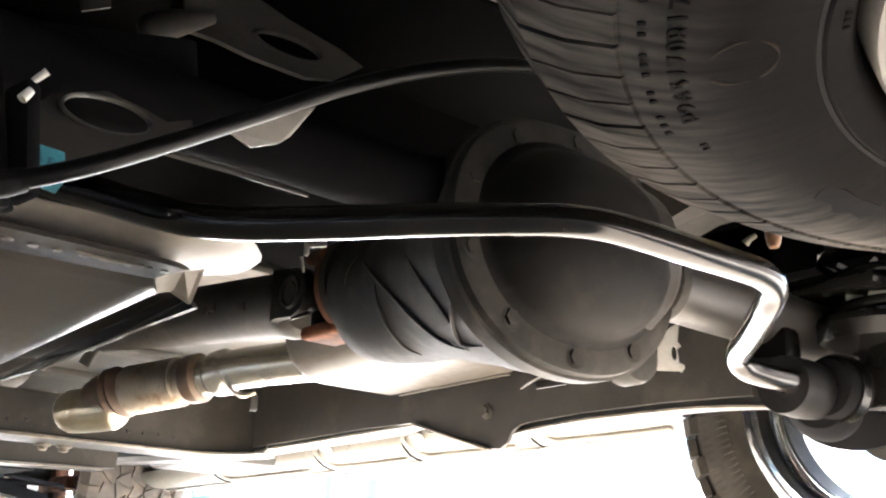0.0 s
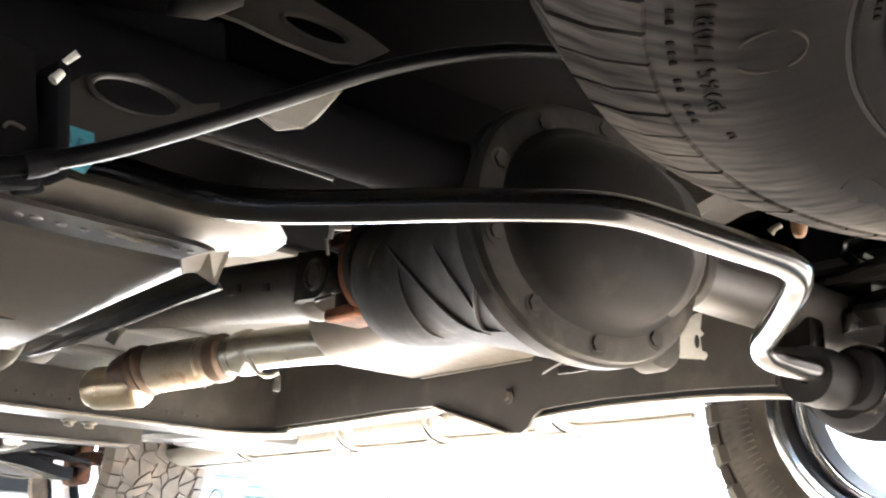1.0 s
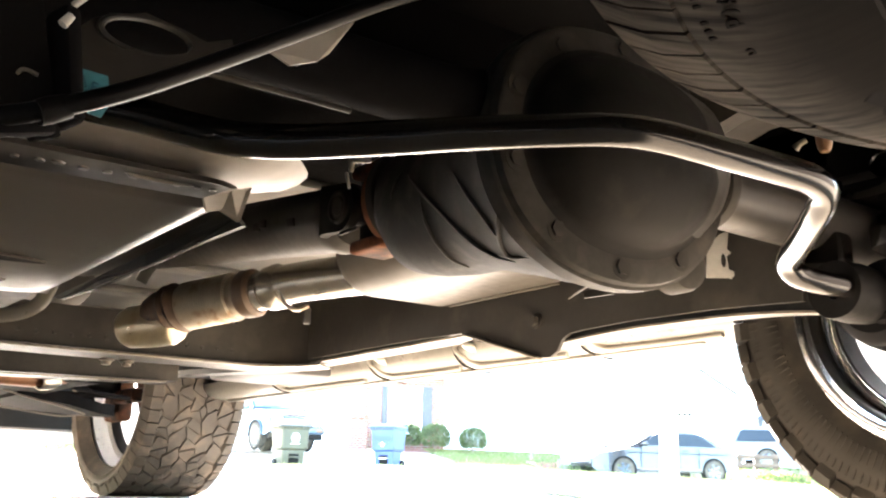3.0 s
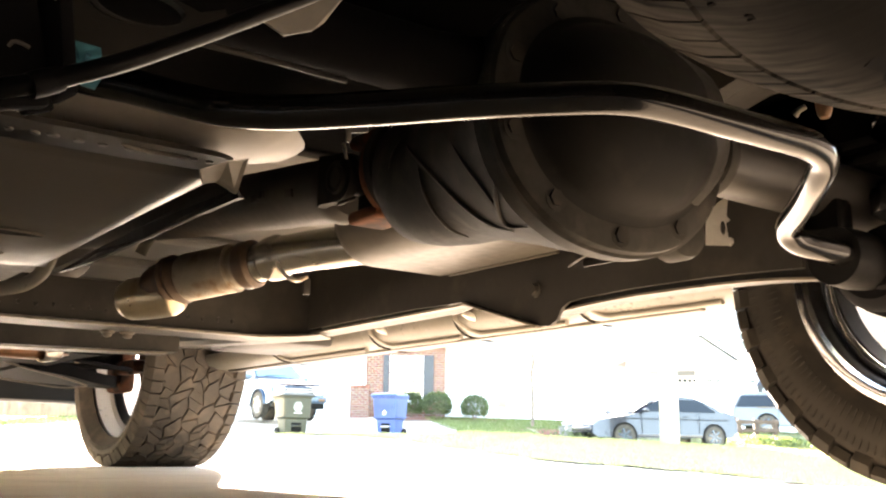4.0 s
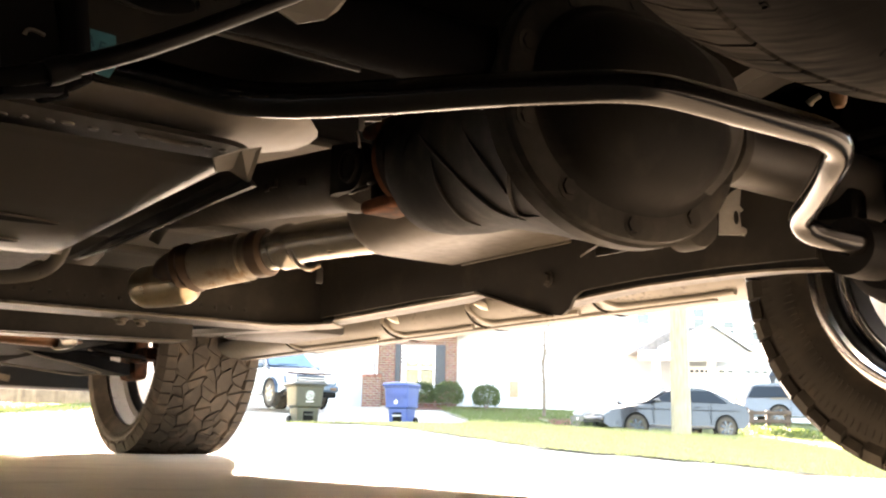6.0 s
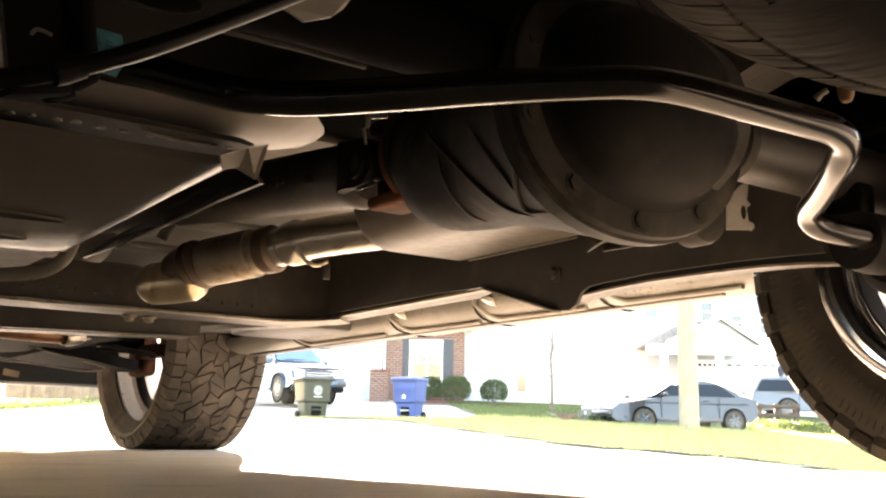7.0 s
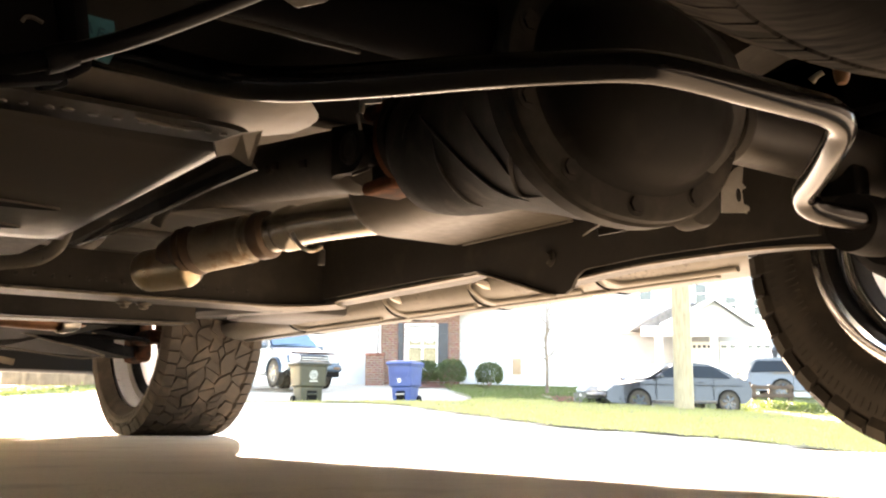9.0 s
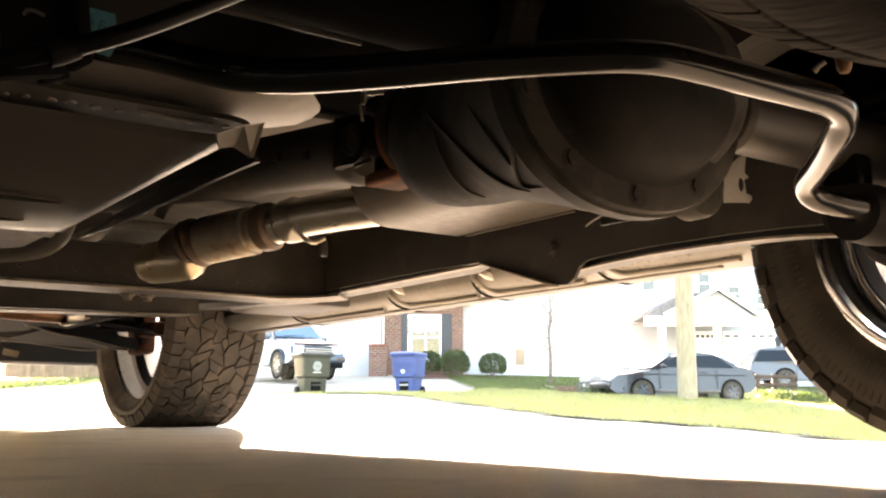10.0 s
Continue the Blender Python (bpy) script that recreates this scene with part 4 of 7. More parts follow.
bm = bmesh.new()
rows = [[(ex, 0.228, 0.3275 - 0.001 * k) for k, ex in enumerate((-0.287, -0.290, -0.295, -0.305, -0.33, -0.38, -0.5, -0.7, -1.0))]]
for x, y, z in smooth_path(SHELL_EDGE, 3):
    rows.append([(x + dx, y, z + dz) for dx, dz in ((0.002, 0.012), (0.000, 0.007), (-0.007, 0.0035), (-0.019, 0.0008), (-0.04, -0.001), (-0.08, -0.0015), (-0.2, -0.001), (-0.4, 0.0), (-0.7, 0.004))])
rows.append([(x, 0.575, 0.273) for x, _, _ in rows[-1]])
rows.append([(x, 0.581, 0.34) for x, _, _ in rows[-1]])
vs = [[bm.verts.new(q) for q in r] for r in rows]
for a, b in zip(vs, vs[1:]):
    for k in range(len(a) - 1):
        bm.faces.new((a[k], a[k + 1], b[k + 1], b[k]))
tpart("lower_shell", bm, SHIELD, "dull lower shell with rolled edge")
# lip outline drawn towards the camera along the same view rays
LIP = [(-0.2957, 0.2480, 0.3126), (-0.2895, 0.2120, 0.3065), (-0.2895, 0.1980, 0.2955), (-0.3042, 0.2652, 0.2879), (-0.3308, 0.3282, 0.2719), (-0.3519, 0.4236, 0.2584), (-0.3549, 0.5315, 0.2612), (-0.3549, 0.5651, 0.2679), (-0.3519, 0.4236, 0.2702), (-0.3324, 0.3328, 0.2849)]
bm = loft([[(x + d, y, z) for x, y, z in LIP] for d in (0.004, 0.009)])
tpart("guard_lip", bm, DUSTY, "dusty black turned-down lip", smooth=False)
for (sx, sy, sz), ln in (((-0.407, 0.398, 0.2775), 0.12), ((-0.424, 0.491, 0.2714), 0.07)):
    tpart("guard_slot", put(prism(oval(-ln, 0, ln, 0.0125, 24, 0), 0.004), pose(sx, sy, sz - 0.0040, -4, 0, 0)), GROOVE, "dark slot")
    tpart("slot_lip", put(tube([(q[0], q[1], 0) for q in oval(-ln, 0, ln + 0.002, 0.0140, 28, 0)][18:], 0.0014, 8), pose(sx, sy, sz - 0.0034, -4, 0, 0)), TANK)
# outline fitted to the camera's view, face tilted down to catch light
tpart("corner_lug", loft([[Vector(q) + Vector((0, d, 0)) for q in ((-0.3352, 0.178, 0.3099), (-0.3123, 0.166, 0.3199), (-0.2922, 0.168, 0.326), (-0.2847, 0.206, 0.3001), (-0.3085, 0.2, 0.3074), (-0.322, 0.2, 0.3035))] for d in (0, 0.003)]), TANK, "corner lug tilted to look bright", smooth=False)
tpart("tank_strap", tube(smooth_path([(-0.360, 0.941, 0.289), (-0.316, 0.931, 0.295), (-0.288, 0.922, 0.303), (-0.269, 0.915, 0.318), (-0.258, 0.920, 0.337), (-0.250, 0.924, 0.359)], 6), [0.011] * 31, 12, flat=(0.4, 1)), BOARD, "pale bent steel strap")
# ---- exhaust ----
muffler = thing("muffler", "dull aluminised flat-bottomed muffler", "muffler", at=(0.2, 0.5, 0.4))
FL, FR, RR = Vector((0.225, 0.783, 0.367)), Vector((0.380, 0.759, 0.367)), Vector((0.389, 0.450, 0.367))
mx0, mx1, my0, my1 = FL.x - 0.075, FR.x, RR.y, FR.y


def muf_ring(y, s):
    """A rounded section, flat beneath, its inner side rolled up in a wide curve."""
    cx, w, z0, h = (mx0 + mx1) / 2, (mx1 - mx0) / 2 * s, 0.367 + 0.06 * (1 - s), 0.14 * s
    roll = [(cx - w + 0.075 * s * (1 - math.cos(a)), z0 + 0.075 * s * (1 - math.sin(a))) for a in (math.pi / 2 * k / 7 for k in range(8))]
    return [(x, y, z) for x, z in roll] + [(cx + w * 0.93, y, z0), (cx + w, y, z0 + 0.006), (cx + w * 1.01, y, z0 + 0.05), (cx + w, y, z0 + h - 0.03), (cx + w * 0.8, y, z0 + h), (cx - w * 0.6, y, z0 + h), (cx - w, y, z0 + h - 0.03)]


MB = Matrix.Translation((-0.2, -0.5, -0.4))
part("shell", loft([muf_ring(y, 1.0) for y in (my0 + 0.012, my0 + 0.08, (my0 + my1) / 2, my1 - 0.012)], False), MUFF, muffler, "flat-bottomed aluminised shell").matrix_parent_inverse = MB
for nm, y0_, y1_ in (("end_cap", my1 - 0.012, my1 + 0.006), ("end_cap", my0 + 0.012, my0 - 0.006)):
    ym = y0_ + (y1_ - y0_) * 0.6
    part(nm, loft([muf_ring(y0_, 1.0), muf_ring(ym, 0.995), muf_ring(y1_, 0.95), muf_ring(y1_, 0.3)]), MUFF, muffler, "pressed end cap").matrix_parent_inverse = MB
part("seam", strip((mx1 + 0.001, my0 + 0.015, 0.3675), (mx1 + 0.001, my1 - 0.015, 0.3675), 0.004, 0.006), MUFF, muffler, "folded seam").matrix_parent_inverse = MB
pipe = thing("exhaust_pipe", "heat-stained exhaust pipe with braided flex joint", "exhaust pipe", at=(0.19, 1.2, 0.42))


def epart(name, bm, material, label=""):
    ob = part(name, bm, material, pipe, label)
    ob.matrix_parent_inverse = Matrix.Translation((-0.19, -1.2, -0.42))
    return ob


E0, E1, E2, E3, E4, E5, E6 = (Vector(q) for q in ((0.235, 0.722, 0.407), (0.202, 0.839, 0.410), (0.170, 0.939, 0.409), (0.143, 1.013, 0.400), (0.112, 1.075, 0.394), (0.061, 1.177, 0.382), (0.034, 1.234, 0.366)))
epart("tail_section", tube(smooth_path([E0, E1, E2, E3], 6), 0.036, 28), ALUM, "bright aluminised pipe")
epart("collar", tube([E2.lerp(E3, 0.2), E2.lerp(E3, 0.3), E2.lerp(E3, 0.6), E2.lerp(E3, 0.75)], [0.036, 0.042, 0.041, 0.036], 28), ALUM)
flex = []
rad = []
for k in range(61):
    flex.append(E3.lerp(E5, 0.1 + 0.85 * k / 60))
    rad.append((0.045 if 12 < k < 56 else 0.040) + (0.0011 if k % 2 else 0.0))
epart("flex_joint", tube(flex, rad, 36), BRAID, "braided flex joint")
epart("clamp", tube([E3.lerp(E4, 0.0), E3.lerp(E4, 0.1), E3.lerp(E4, 0.4), E3.lerp(E4, 0.5)], [0.038, 0.045, 0.045, 0.040], 28), NECK, "burnt dark clamp ring")
epart("inlet_neck", tube([E5.lerp(E6, k) for k in (-0.25, -0.1, 0.0, 0.12, 0.25, 0.4, 0.7, 1.0)], [0.040, 0.045, 0.050, 0.045, 0.051, 0.046, 0.045, 0.040], 28), NECK, "dark scaled neck")
C0, C1 = Vector((0.056, 1.190, 0.352)), Vector((0.002, 1.300, 0.350))
epart("catalyst", tube([C0.lerp(C1, k) for k in (-0.16, -0.13, -0.06, 0.04, 0.16, 0.3, 0.6, 0.85, 0.97, 1.03)], [0.006, 0.022, 0.035, 0.040, 0.041, 0.042, 0.042, 0.041, 0.034, 0.016], 40), BURNT, "heat-browned catalyst shell")
epart("hanger", tube(smooth_path([(0.124, 0.901, 0.383), (0.133, 0.889, 0.361), (0.151, 0.881, 0.351), (0.172, 0.879, 0.360)], 5), 0.0036, 10), STAIN_STEEL, "bent hanger rod")
epart("hanger_tab", put(box(0.016, 0.006, 0.03, (0, 0, 0), 0.004), Matrix.Translation((0.173, 0.882, 0.343))), DUSTY)

# ---- gearbox ----
gear = thing("gearbox", "dusty cast aluminium gearbox tail housing", "gearbox", at=(0, 2.1, 0.5))
o = part("housing", loft([ring_xz(y, r, 0.52, 24) for y, r in ((1.72, 0.05), (1.74, 0.075), (1.95, 0.085), (2.1, 0.12), (2.4, 0.15), (2.8, 0.19))]), SHIELD, gear)
o.matrix_parent_inverse = Matrix.Translation((0, -2.1, -0.5))
o = part("mount_bracket", tube(smooth_path([(0.008, 1.253, 0.436), (0.018, 1.244, 0.461), (0.040, 1.231, 0.484), (0.079, 1.213, 0.492), (0.124, 1.193, 0.495)], 6), [0.012] * 25, 12, flat=(0.4, 1)), BOARD, gear, "pale bent mount bracket")
o.matrix_parent_inverse = Matrix.Translation((0, -2.1, -0.5))

# ---- spare wheel ----
SC, SN = Vector((-0.063, -0.611, 0.382)), Vector((-0.067, -0.143, -1.0)).normalized()
spare = thing("spare_wheel", "dusty spare tyre slung flat under the tail", "spare wheel", at=SC)
SM = SN.to_track_quat("Z", "X").to_matrix().to_4x4()
spare.matrix_basis = Matrix.Translation(SC) @ SM
# section of (radius, height towards the ground)
sp = [(0.229, -0.03), (0.230, -0.012), (0.234, -0.002), (0.240, 0.004), (0.250, 0.008), (0.254, 0.006), (0.258, 0.009), (0.29, 0.014), (0.32, 0.012), (0.345, 0.005), (0.366, -0.004), (0.370, -0.010), (0.393, -0.024), (0.420, -0.045), (0.436, -0.083), (0.439, -0.13), (0.437, -0.18), (0.415, -0.215), (0.37, -0.25), (0.30, -0.265), (0.24, -0.25), (0.215, -0.235)]
sp_tyre = part("tyre", lathe(sp, 160), SPARE, spare, "dusty grey-black road tyre with raised lettering")
bm = bmesh.new()
ROWS = ((0.369, -0.003, 0.6), (0.398, -0.018, 0.86), (0.426, -0.040, 1.0), (0.443, -0.078, 1.0), (0.446, -0.125, 1.0))
for k in range(76):
    wid = 2 * math.pi / 76 * (0.92 if k % 3 else 0.86)
    top, low = [], []
    for j, (r, z, f) in enumerate(ROWS):
        a = 2 * math.pi * k / 76 + 0.014 * j
        top.append([bm.verts.new((r * math.cos(a + e), r * math.sin(a + e), z)) for e in (0, wid)])
        low.append([bm.verts.new(((r - 0.008) * math.cos(a + e), (r - 0.008) * math.sin(a + e), z - 0.004)) for e in (-0.004, wid + 0.004)])
    for j in range(len(ROWS) - 1):
        bm.faces.new((top[j][0], top[j][1], top[j + 1][1], top[j + 1][0]))
        for e in (0, 1):
            bm.faces.new((top[j][e], top[j + 1][e], low[j + 1][e], low[j][e]))
    bm.faces.new((top[0][0], top[0][1], low[0][1], low[0][0]))
part("tread", bm, SPARE, sp_tyre, smooth=False)
part("rim_line", put(lathe([(0.2528, 0.0060), (0.2532, 0.0074), (0.2562, 0.0080), (0.2566, 0.0066)], 96, True), Matrix()), GROOVE, sp_tyre)
part("rim", lathe([(0.228, -0.03), (0.224, -0.004), (0.221, 0.002), (0.215, 0.002), (0.209, -0.008), (0.203, -0.03), (0.185, -0.05), (0.18, -0.12), (0.10, -0.13), (0.08, -0.12), (0.04, -0.12), (0.04, -0.2), (0.18, -0.2), (0.21, -0.22)], 72), TANK, spare, "bright steel rim")


def spare_text(text, radius, angle, size, step, material, lift=0.0165, name="raised_letter"):
    """Letters one by one along a circle on the tyre's lower side."""
    for i, ch in enumerate(text):
        if ch == " ":
            continue
        cu = bpy.data.curves.new("glyph", "FONT")
        cu.body, cu.size, cu.extrude, cu.bevel_depth = ch, size, 0.0003, 0.0002
        cu.align_x, cu.align_y = "CENTER", "CENTER"
        tmp = new("glyph", cu)
        me = bpy.data.meshes.new_from_object(tmp.evaluated_get(bpy.context.evaluated_depsgraph_get()))
        bpy.data.objects.remove(tmp)
        a = angle - step * i
        ob = new(name, me)
        me.materials.clear()
        me.materials.append(material)
        ob.parent = sp_tyre
        ob.matrix_basis = Matrix.Translation((radius * math.cos(a), radius * math.sin(a), lift)) @ Matrix.Rotation(a - math.pi / 2, 4, "Z")


def spare_angle(p):
    q = spare.matrix_basis.inverted() @ Vector(p)
    return math.atan2(q.y, q.x), math.hypot(q.x, q.y)


SA0, SR0 = spare_angle((-0.206, -0.310, 0.343))
SA1, SR1 = spare_angle((-0.277, -0.362, 0.355))
STEP = abs((SA0 - SA1 + math.pi) % (2 * math.pi) - math.pi) / 7
spare_text("P265/70R17", (SR0 + SR1) / 2, SA0, 0.020, STEP, SPARE, 0.009)
HA, HR = spare_angle((-0.169, -0.299, 0.336))
spare_text("H", HR, HA, 0.013, STEP * 0.6, SPARE, 0.008)
for row, r0, n, w in ((0, 0.353, 26, 0.7), (1, 0.240, 30, 0.5)):
    for k in range(n):
        if k % 7 in (3, 6):
            continue
        a = SA0 + 0.06 - 0.028 * k - (0.25 if row else 0)
        part("raised_bar", box(0.0035, 0.008 * w, 0.0014, (0, 0, 0), 0.0004, 1), SPARE, sp_tyre, at=Matrix.Translation((r0 * math.cos(a), r0 * math.sin(a), 0.0020 if not row else 0.0050)) @ Matrix.Rotation(a - math.pi / 2, 4, "Z"))
CA, CR = spare_angle((-0.234, -0.369, 0.347))
ring = [(0.0215 * math.cos(t), 0.019 * math.sin(t), 0) for t in (2 * math.pi * k / 40 for k in range(34))]
part("chalk_ring", tube(ring, [0.0008 + 0.0005 * math.sin(k * 0.7) for k in range(34)], 6, flat=(1, 0.25)), CHALK, sp_tyre, "faded ochre chalk ring", at=Matrix.Translation((CR * math.cos(CA), CR * math.sin(CA), 0.0136)) @ Matrix.Rotation(CA + 0.6, 4, "Z"))
LA, LR = spare_angle((-0.033, -0.320, 0.326))
emb = prism([(-0.032, -0.006), (-0.022, -0.012), (0.0, -0.010), (0.02, -0.013), (0.034, -0.004), (0.028, 0.008), (0.010, 0.006), (0.0, 0.014), (-0.012, 0.007), (-0.026, 0.009)], 0.002)
part("emblem_patch", emb, MATTE, sp_tyre, "dark moulded emblem", at=Matrix.Translation((LR * math.cos(LA), LR * math.sin(LA), 0.0118)) @ Matrix.Rotation(LA - math.pi / 2, 4, "Z"))

# ---- running board ----
board = thing("running_board", "pale grey running board hung on curved brackets", "running board", at=(0.9, 1.7, 0.36))


def rpart(name, bm, material, label=""):
    ob = part(name, bm, material, board, label)
    ob.matrix_parent_inverse = Matrix.Translation((-0.9, -1.7, -0.36))
    return ob


def board_ring(y, k=1.0):
    return [(0.90 + (x - 0.90) * k, y, 0.365 + (z - 0.365) * k) for x, z in ((0.80, 0.390), (0.805, 0.370), (0.825, 0.353), (0.86, 0.343), (0.94, 0.340), (0.985, 0.346), (1.0, 0.365), (0.995, 0.39), (0.96, 0.40), (0.84, 0.40))]


rpart("step_tube", loft([board_ring(0.52, 0.5), board_ring(0.54, 0.9), board_ring(0.58), board_ring(2.72), board_ring(2.76, 0.9), board_ring(2.78, 0.5)]), BOARD, "pale grey step")
rpart("step_lip", span(0.885, 0.905, 0.60, 2.70, 0.335, 0.343, 0.003), BOARD)

def skew_ring(y, k):
    return [(x, y + 0.35 * (x - 0.86), z) for x, _, z in board_ring(y, k)]


for y in (2.22, 1.65, 1.275, 0.86):
    y1 = y - (0.36 if y < 2 else 0.50)
    rpart("step_section", loft([skew_ring(y, 1.08), skew_ring(y - 0.004, 1.12), skew_ring(y - 0.05, 1.10), skew_ring(y1, 1.0), skew_ring(y1 - 0.01, 0.96)]), BOARD, "pale overlapping step section")
    edge = skew_ring(y, 1.13)[:6]
    far = [(x, yy + 0.016, z) for x, yy, z in skew_ring(y, 1.06)[:6]]
    low = edge[2]
    run = [(0.835, low[1] - 0.035, 0.343), (0.845, low[1] - 0.10, 0.341), (0.85, y1 + 0.12, 0.340), (0.852, y1 + 0.02, 0.341)]
    # paler lip and dark strip: lit edge and seam shadow put into colour
    rpart("section_lip", tube(smooth_path([(0.752, y - 0.045, 0.425), (0.764, y - 0.045, 0.402), *edge[:2], *run], 5), 0.0062, 10), ROLLED, "rolled edge made pale as if lit")
    rpart("section_shadow", tube(smooth_path([(0.764, y - 0.025, 0.415), *far], 5), 0.0026, 8), GROOVE, "dark strip standing for the seam's shadow")
    rpart("bracket_cap", put(lathe([(0, 0), (0.014, 0.001), (0.019, 0.007), (0.019, 0.014), (0, 0.018)], 18), pose(0.795, y - 0.075, 0.385, 195, 20, 0)), WHITEP, "pale plastic cap")

# ---- cables, brackets and small parts ----
hose = thing("brake_cable", "black sheathed cable sagging from bracket to spare", "cable", at=(-0.463, -0.115, 0.307))
o = part("sheath", tube(smooth_path([(-0.650, -0.098, 0.225), (-0.586, -0.108, 0.245), (-0.554, -0.114, 0.256), (-0.513, -0.117, 0.276), (-0.463, -0.115, 0.307), (-0.405, -0.113, 0.345), (-0.344, -0.119, 0.384), (-0.291, -0.121, 0.414), (-0.247, -0.126, 0.434), (-0.198, -0.124, 0.455), (-0.139, -0.118, 0.476), (-0.077, -0.114, 0.492)], 7), [0.0058] * 78, 16), CABLE, hose)
o.parent = hose
o.matrix_parent_inverse = hose.matrix_basis.inverted()

# dark bracket block that the cable leaves from, with its sticker and connectors
block = thing("cable_bracket", "black bracket with cable end, clip and connectors", "bracket", at=(-0.542, -0.070, 0.293))


def kpart(name, bm, material, label=""):
    ob = part(name, bm, material, block, label)
    ob.matrix_parent_inverse = block.matrix_basis.inverted()
    return ob


kpart("bracket_post", strip((-0.535, -0.050, 0.345), (-0.529, -0.064, 0.266), 0.022, 0.012), MATTE)
kpart("bracket_plate", put(prism([(p[0], p[2]) for p in ((-0.585, -0.060, 0.353), (-0.551, -0.060, 0.347), (-0.538, -0.060, 0.287), (-0.539, -0.060, 0.272), (-0.570, -0.060, 0.266))], 0.01), Matrix(((1, 0, 0, 0), (0, 0, 1, -0.06), (0, 1, 0, 0), (0, 0, 0, 1)))), PLASTIC)
kpart("lower_clamp", strip((-0.584, -0.106, 0.243), (-0.546, -0.091, 0.256), 0.015, 0.016), MATTE)
kpart("clamp_foot", strip((-0.557, -0.092, 0.246), (-0.540, -0.085, 0.254), 0.008, 0.008), MATTE)
kpart("end_collar", tube([(-0.559, -0.113, 0.253), (-0.553, -0.113, 0.256), (-0.543, -0.113, 0.261)], [0.0075, 0.008, 0.007], 16), PLASTIC)
kpart("connector", tube([(-0.530, -0.053, 0.349), (-0.524, -0.058, 0.356)], [0.0022, 0.0026], 12), WHITEP, "pale cable connector")
kpart("connector", tube([(-0.5418, -0.0780, 0.3235), (-0.5373, -0.0780, 0.3305)], [0.0032, 0.0026], 12), WHITEP, "pale cable connector")
kpart("connector_tip", tube([(-0.537, -0.046, 0.338), (-0.532, -0.048, 0.340)], 0.002, 10), BOARD)
kpart("wire_clip", tube(smooth_path([(-0.561, -0.065, 0.291), (-0.559, -0.066, 0.294), (-0.555, -0.067, 0.294), (-0.550, -0.068, 0.292)], 4), 0.0013, 8), CREAM, "bent wire clip")
stick = tagged(part("sticker", put(prism([(p[0], p[2]) for p in ((-0.514, -0.015, 0.311), (-0.513, -0.015, 0.325), (-0.492, -0.015, 0.324), (-0.489, -0.015, 0.305), (-0.494, -0.015, 0.294), (-0.503, -0.015, 0.295))], 0.001), Matrix(((1, 0, 0, 0), (0, 0, 1, -0.015), (0, 1, 0, 0), (0, 0, 0, 1)))), STICK, smooth=False), "cyan paper sticker with dark letters on axle bracket", "sticker")
for i, ch in enumerate("AF"):
    cu = bpy.data.curves.new("glyph", "FONT")
    cu.body, cu.size, cu.extrude = ch, 0.011, 0.0003
    tmp = new("glyph", cu)
    me = bpy.data.meshes.new_from_object(tmp.evaluated_get(bpy.context.evaluated_depsgraph_get()))
    bpy.data.objects.remove(tmp)
    me.materials.clear()
    me.materials.append(STICK_INK)
    lt = new("letter", me)
    lt.parent = stick
    lt.matrix_basis = Matrix.Translation(Vector((-0.513, -0.016, 0.313)) + Vector((0.009 * i, 0, -0.003 * i))) @ pose(0, 0, 0, 90, 8, 0)

# ---- brackets on the left of the axle ----
def plate_y(name, outline, holes, y, depth, material, label, category, lip=0.0):
    """A plate in a plane across the vehicle."""
    root = tagged(part(name, put(prism([(p[0], p[2]) for p in outline], depth, 0, [[(p[0], p[2]) for p in h] for h in holes]), Matrix(((1, 0, 0, 0), (0, 0, 1, y), (0, 1, 0, 0), (0, 0, 0, 1)))), material, smooth=False), label, category)
    for h in holes:
        pts = [(p[0], y - 0.001, p[2]) for p in h]
        lo_x, hi_x = min(q[0] for q in pts), max(q[0] for q in pts)
        part("hole_lip", tube([*pts, pts[0]], [lip * (0.12 + 1.5 * ((hi_x - q[0]) / (hi_x - lo_x)) ** 2) for q in [*pts, pts[0]]], 8, False), material, root)
    return root


def oval_px(a, b, h, n=26):
    """An oval in space: ends of its long axis a and b, half height h."""
    a, b = Vector(a), Vector(b)
    c, x = (a + b) / 2, (b - a) / 2
    up = Vector((-x.z, 0, x.x)).normalized() * h
    return [c + x * math.cos(t) + up * math.sin(t) for t in (2 * math.pi * k / n for k in range(n))]


plate_y("spring_bracket", [(-0.514, -0.012, 0.354), (-0.504, -0.012, 0.365), (-0.469, -0.012, 0.379), (-0.438, -0.012, 0.374), (-0.422, -0.012, 0.370), (-0.403, -0.012, 0.378), (-0.401, -0.012, 0.370), (-0.427, -0.012, 0.352), (-0.488, -0.012, 0.315), (-0.511, -0.012, 0.302)], [oval_px((-0.500, -0.012, 0.359), (-0.433, -0.012, 0.364), 0.013)], -0.012, 0.007, DUSTY, "dusty black bracket with large oval hole", "bracket", 0.0018)
plate_y("floor_bracket", [(-0.264, 0.220, 0.666), (-0.197, 0.220, 0.649), (-0.127, 0.220, 0.638), (-0.093, 0.220, 0.628), (-0.131, 0.220, 0.598), (-0.168, 0.220, 0.587), (-0.234, 0.220, 0.587), (-0.282, 0.220, 0.591), (-0.315, 0.220, 0.590), (-0.321, 0.220, 0.640)], [oval_px((-0.238, 0.220, 0.614), (-0.150, 0.220, 0.619), 0.012)], 0.22, 0.008, DUSTPLATE, "dusty pressed floor bracket with oval hole", "bracket", 0.002)
TAB0, TAB1 = Vector((-0.371, 0.205, 0.560)), Vector((-0.300, 0.193, 0.598))
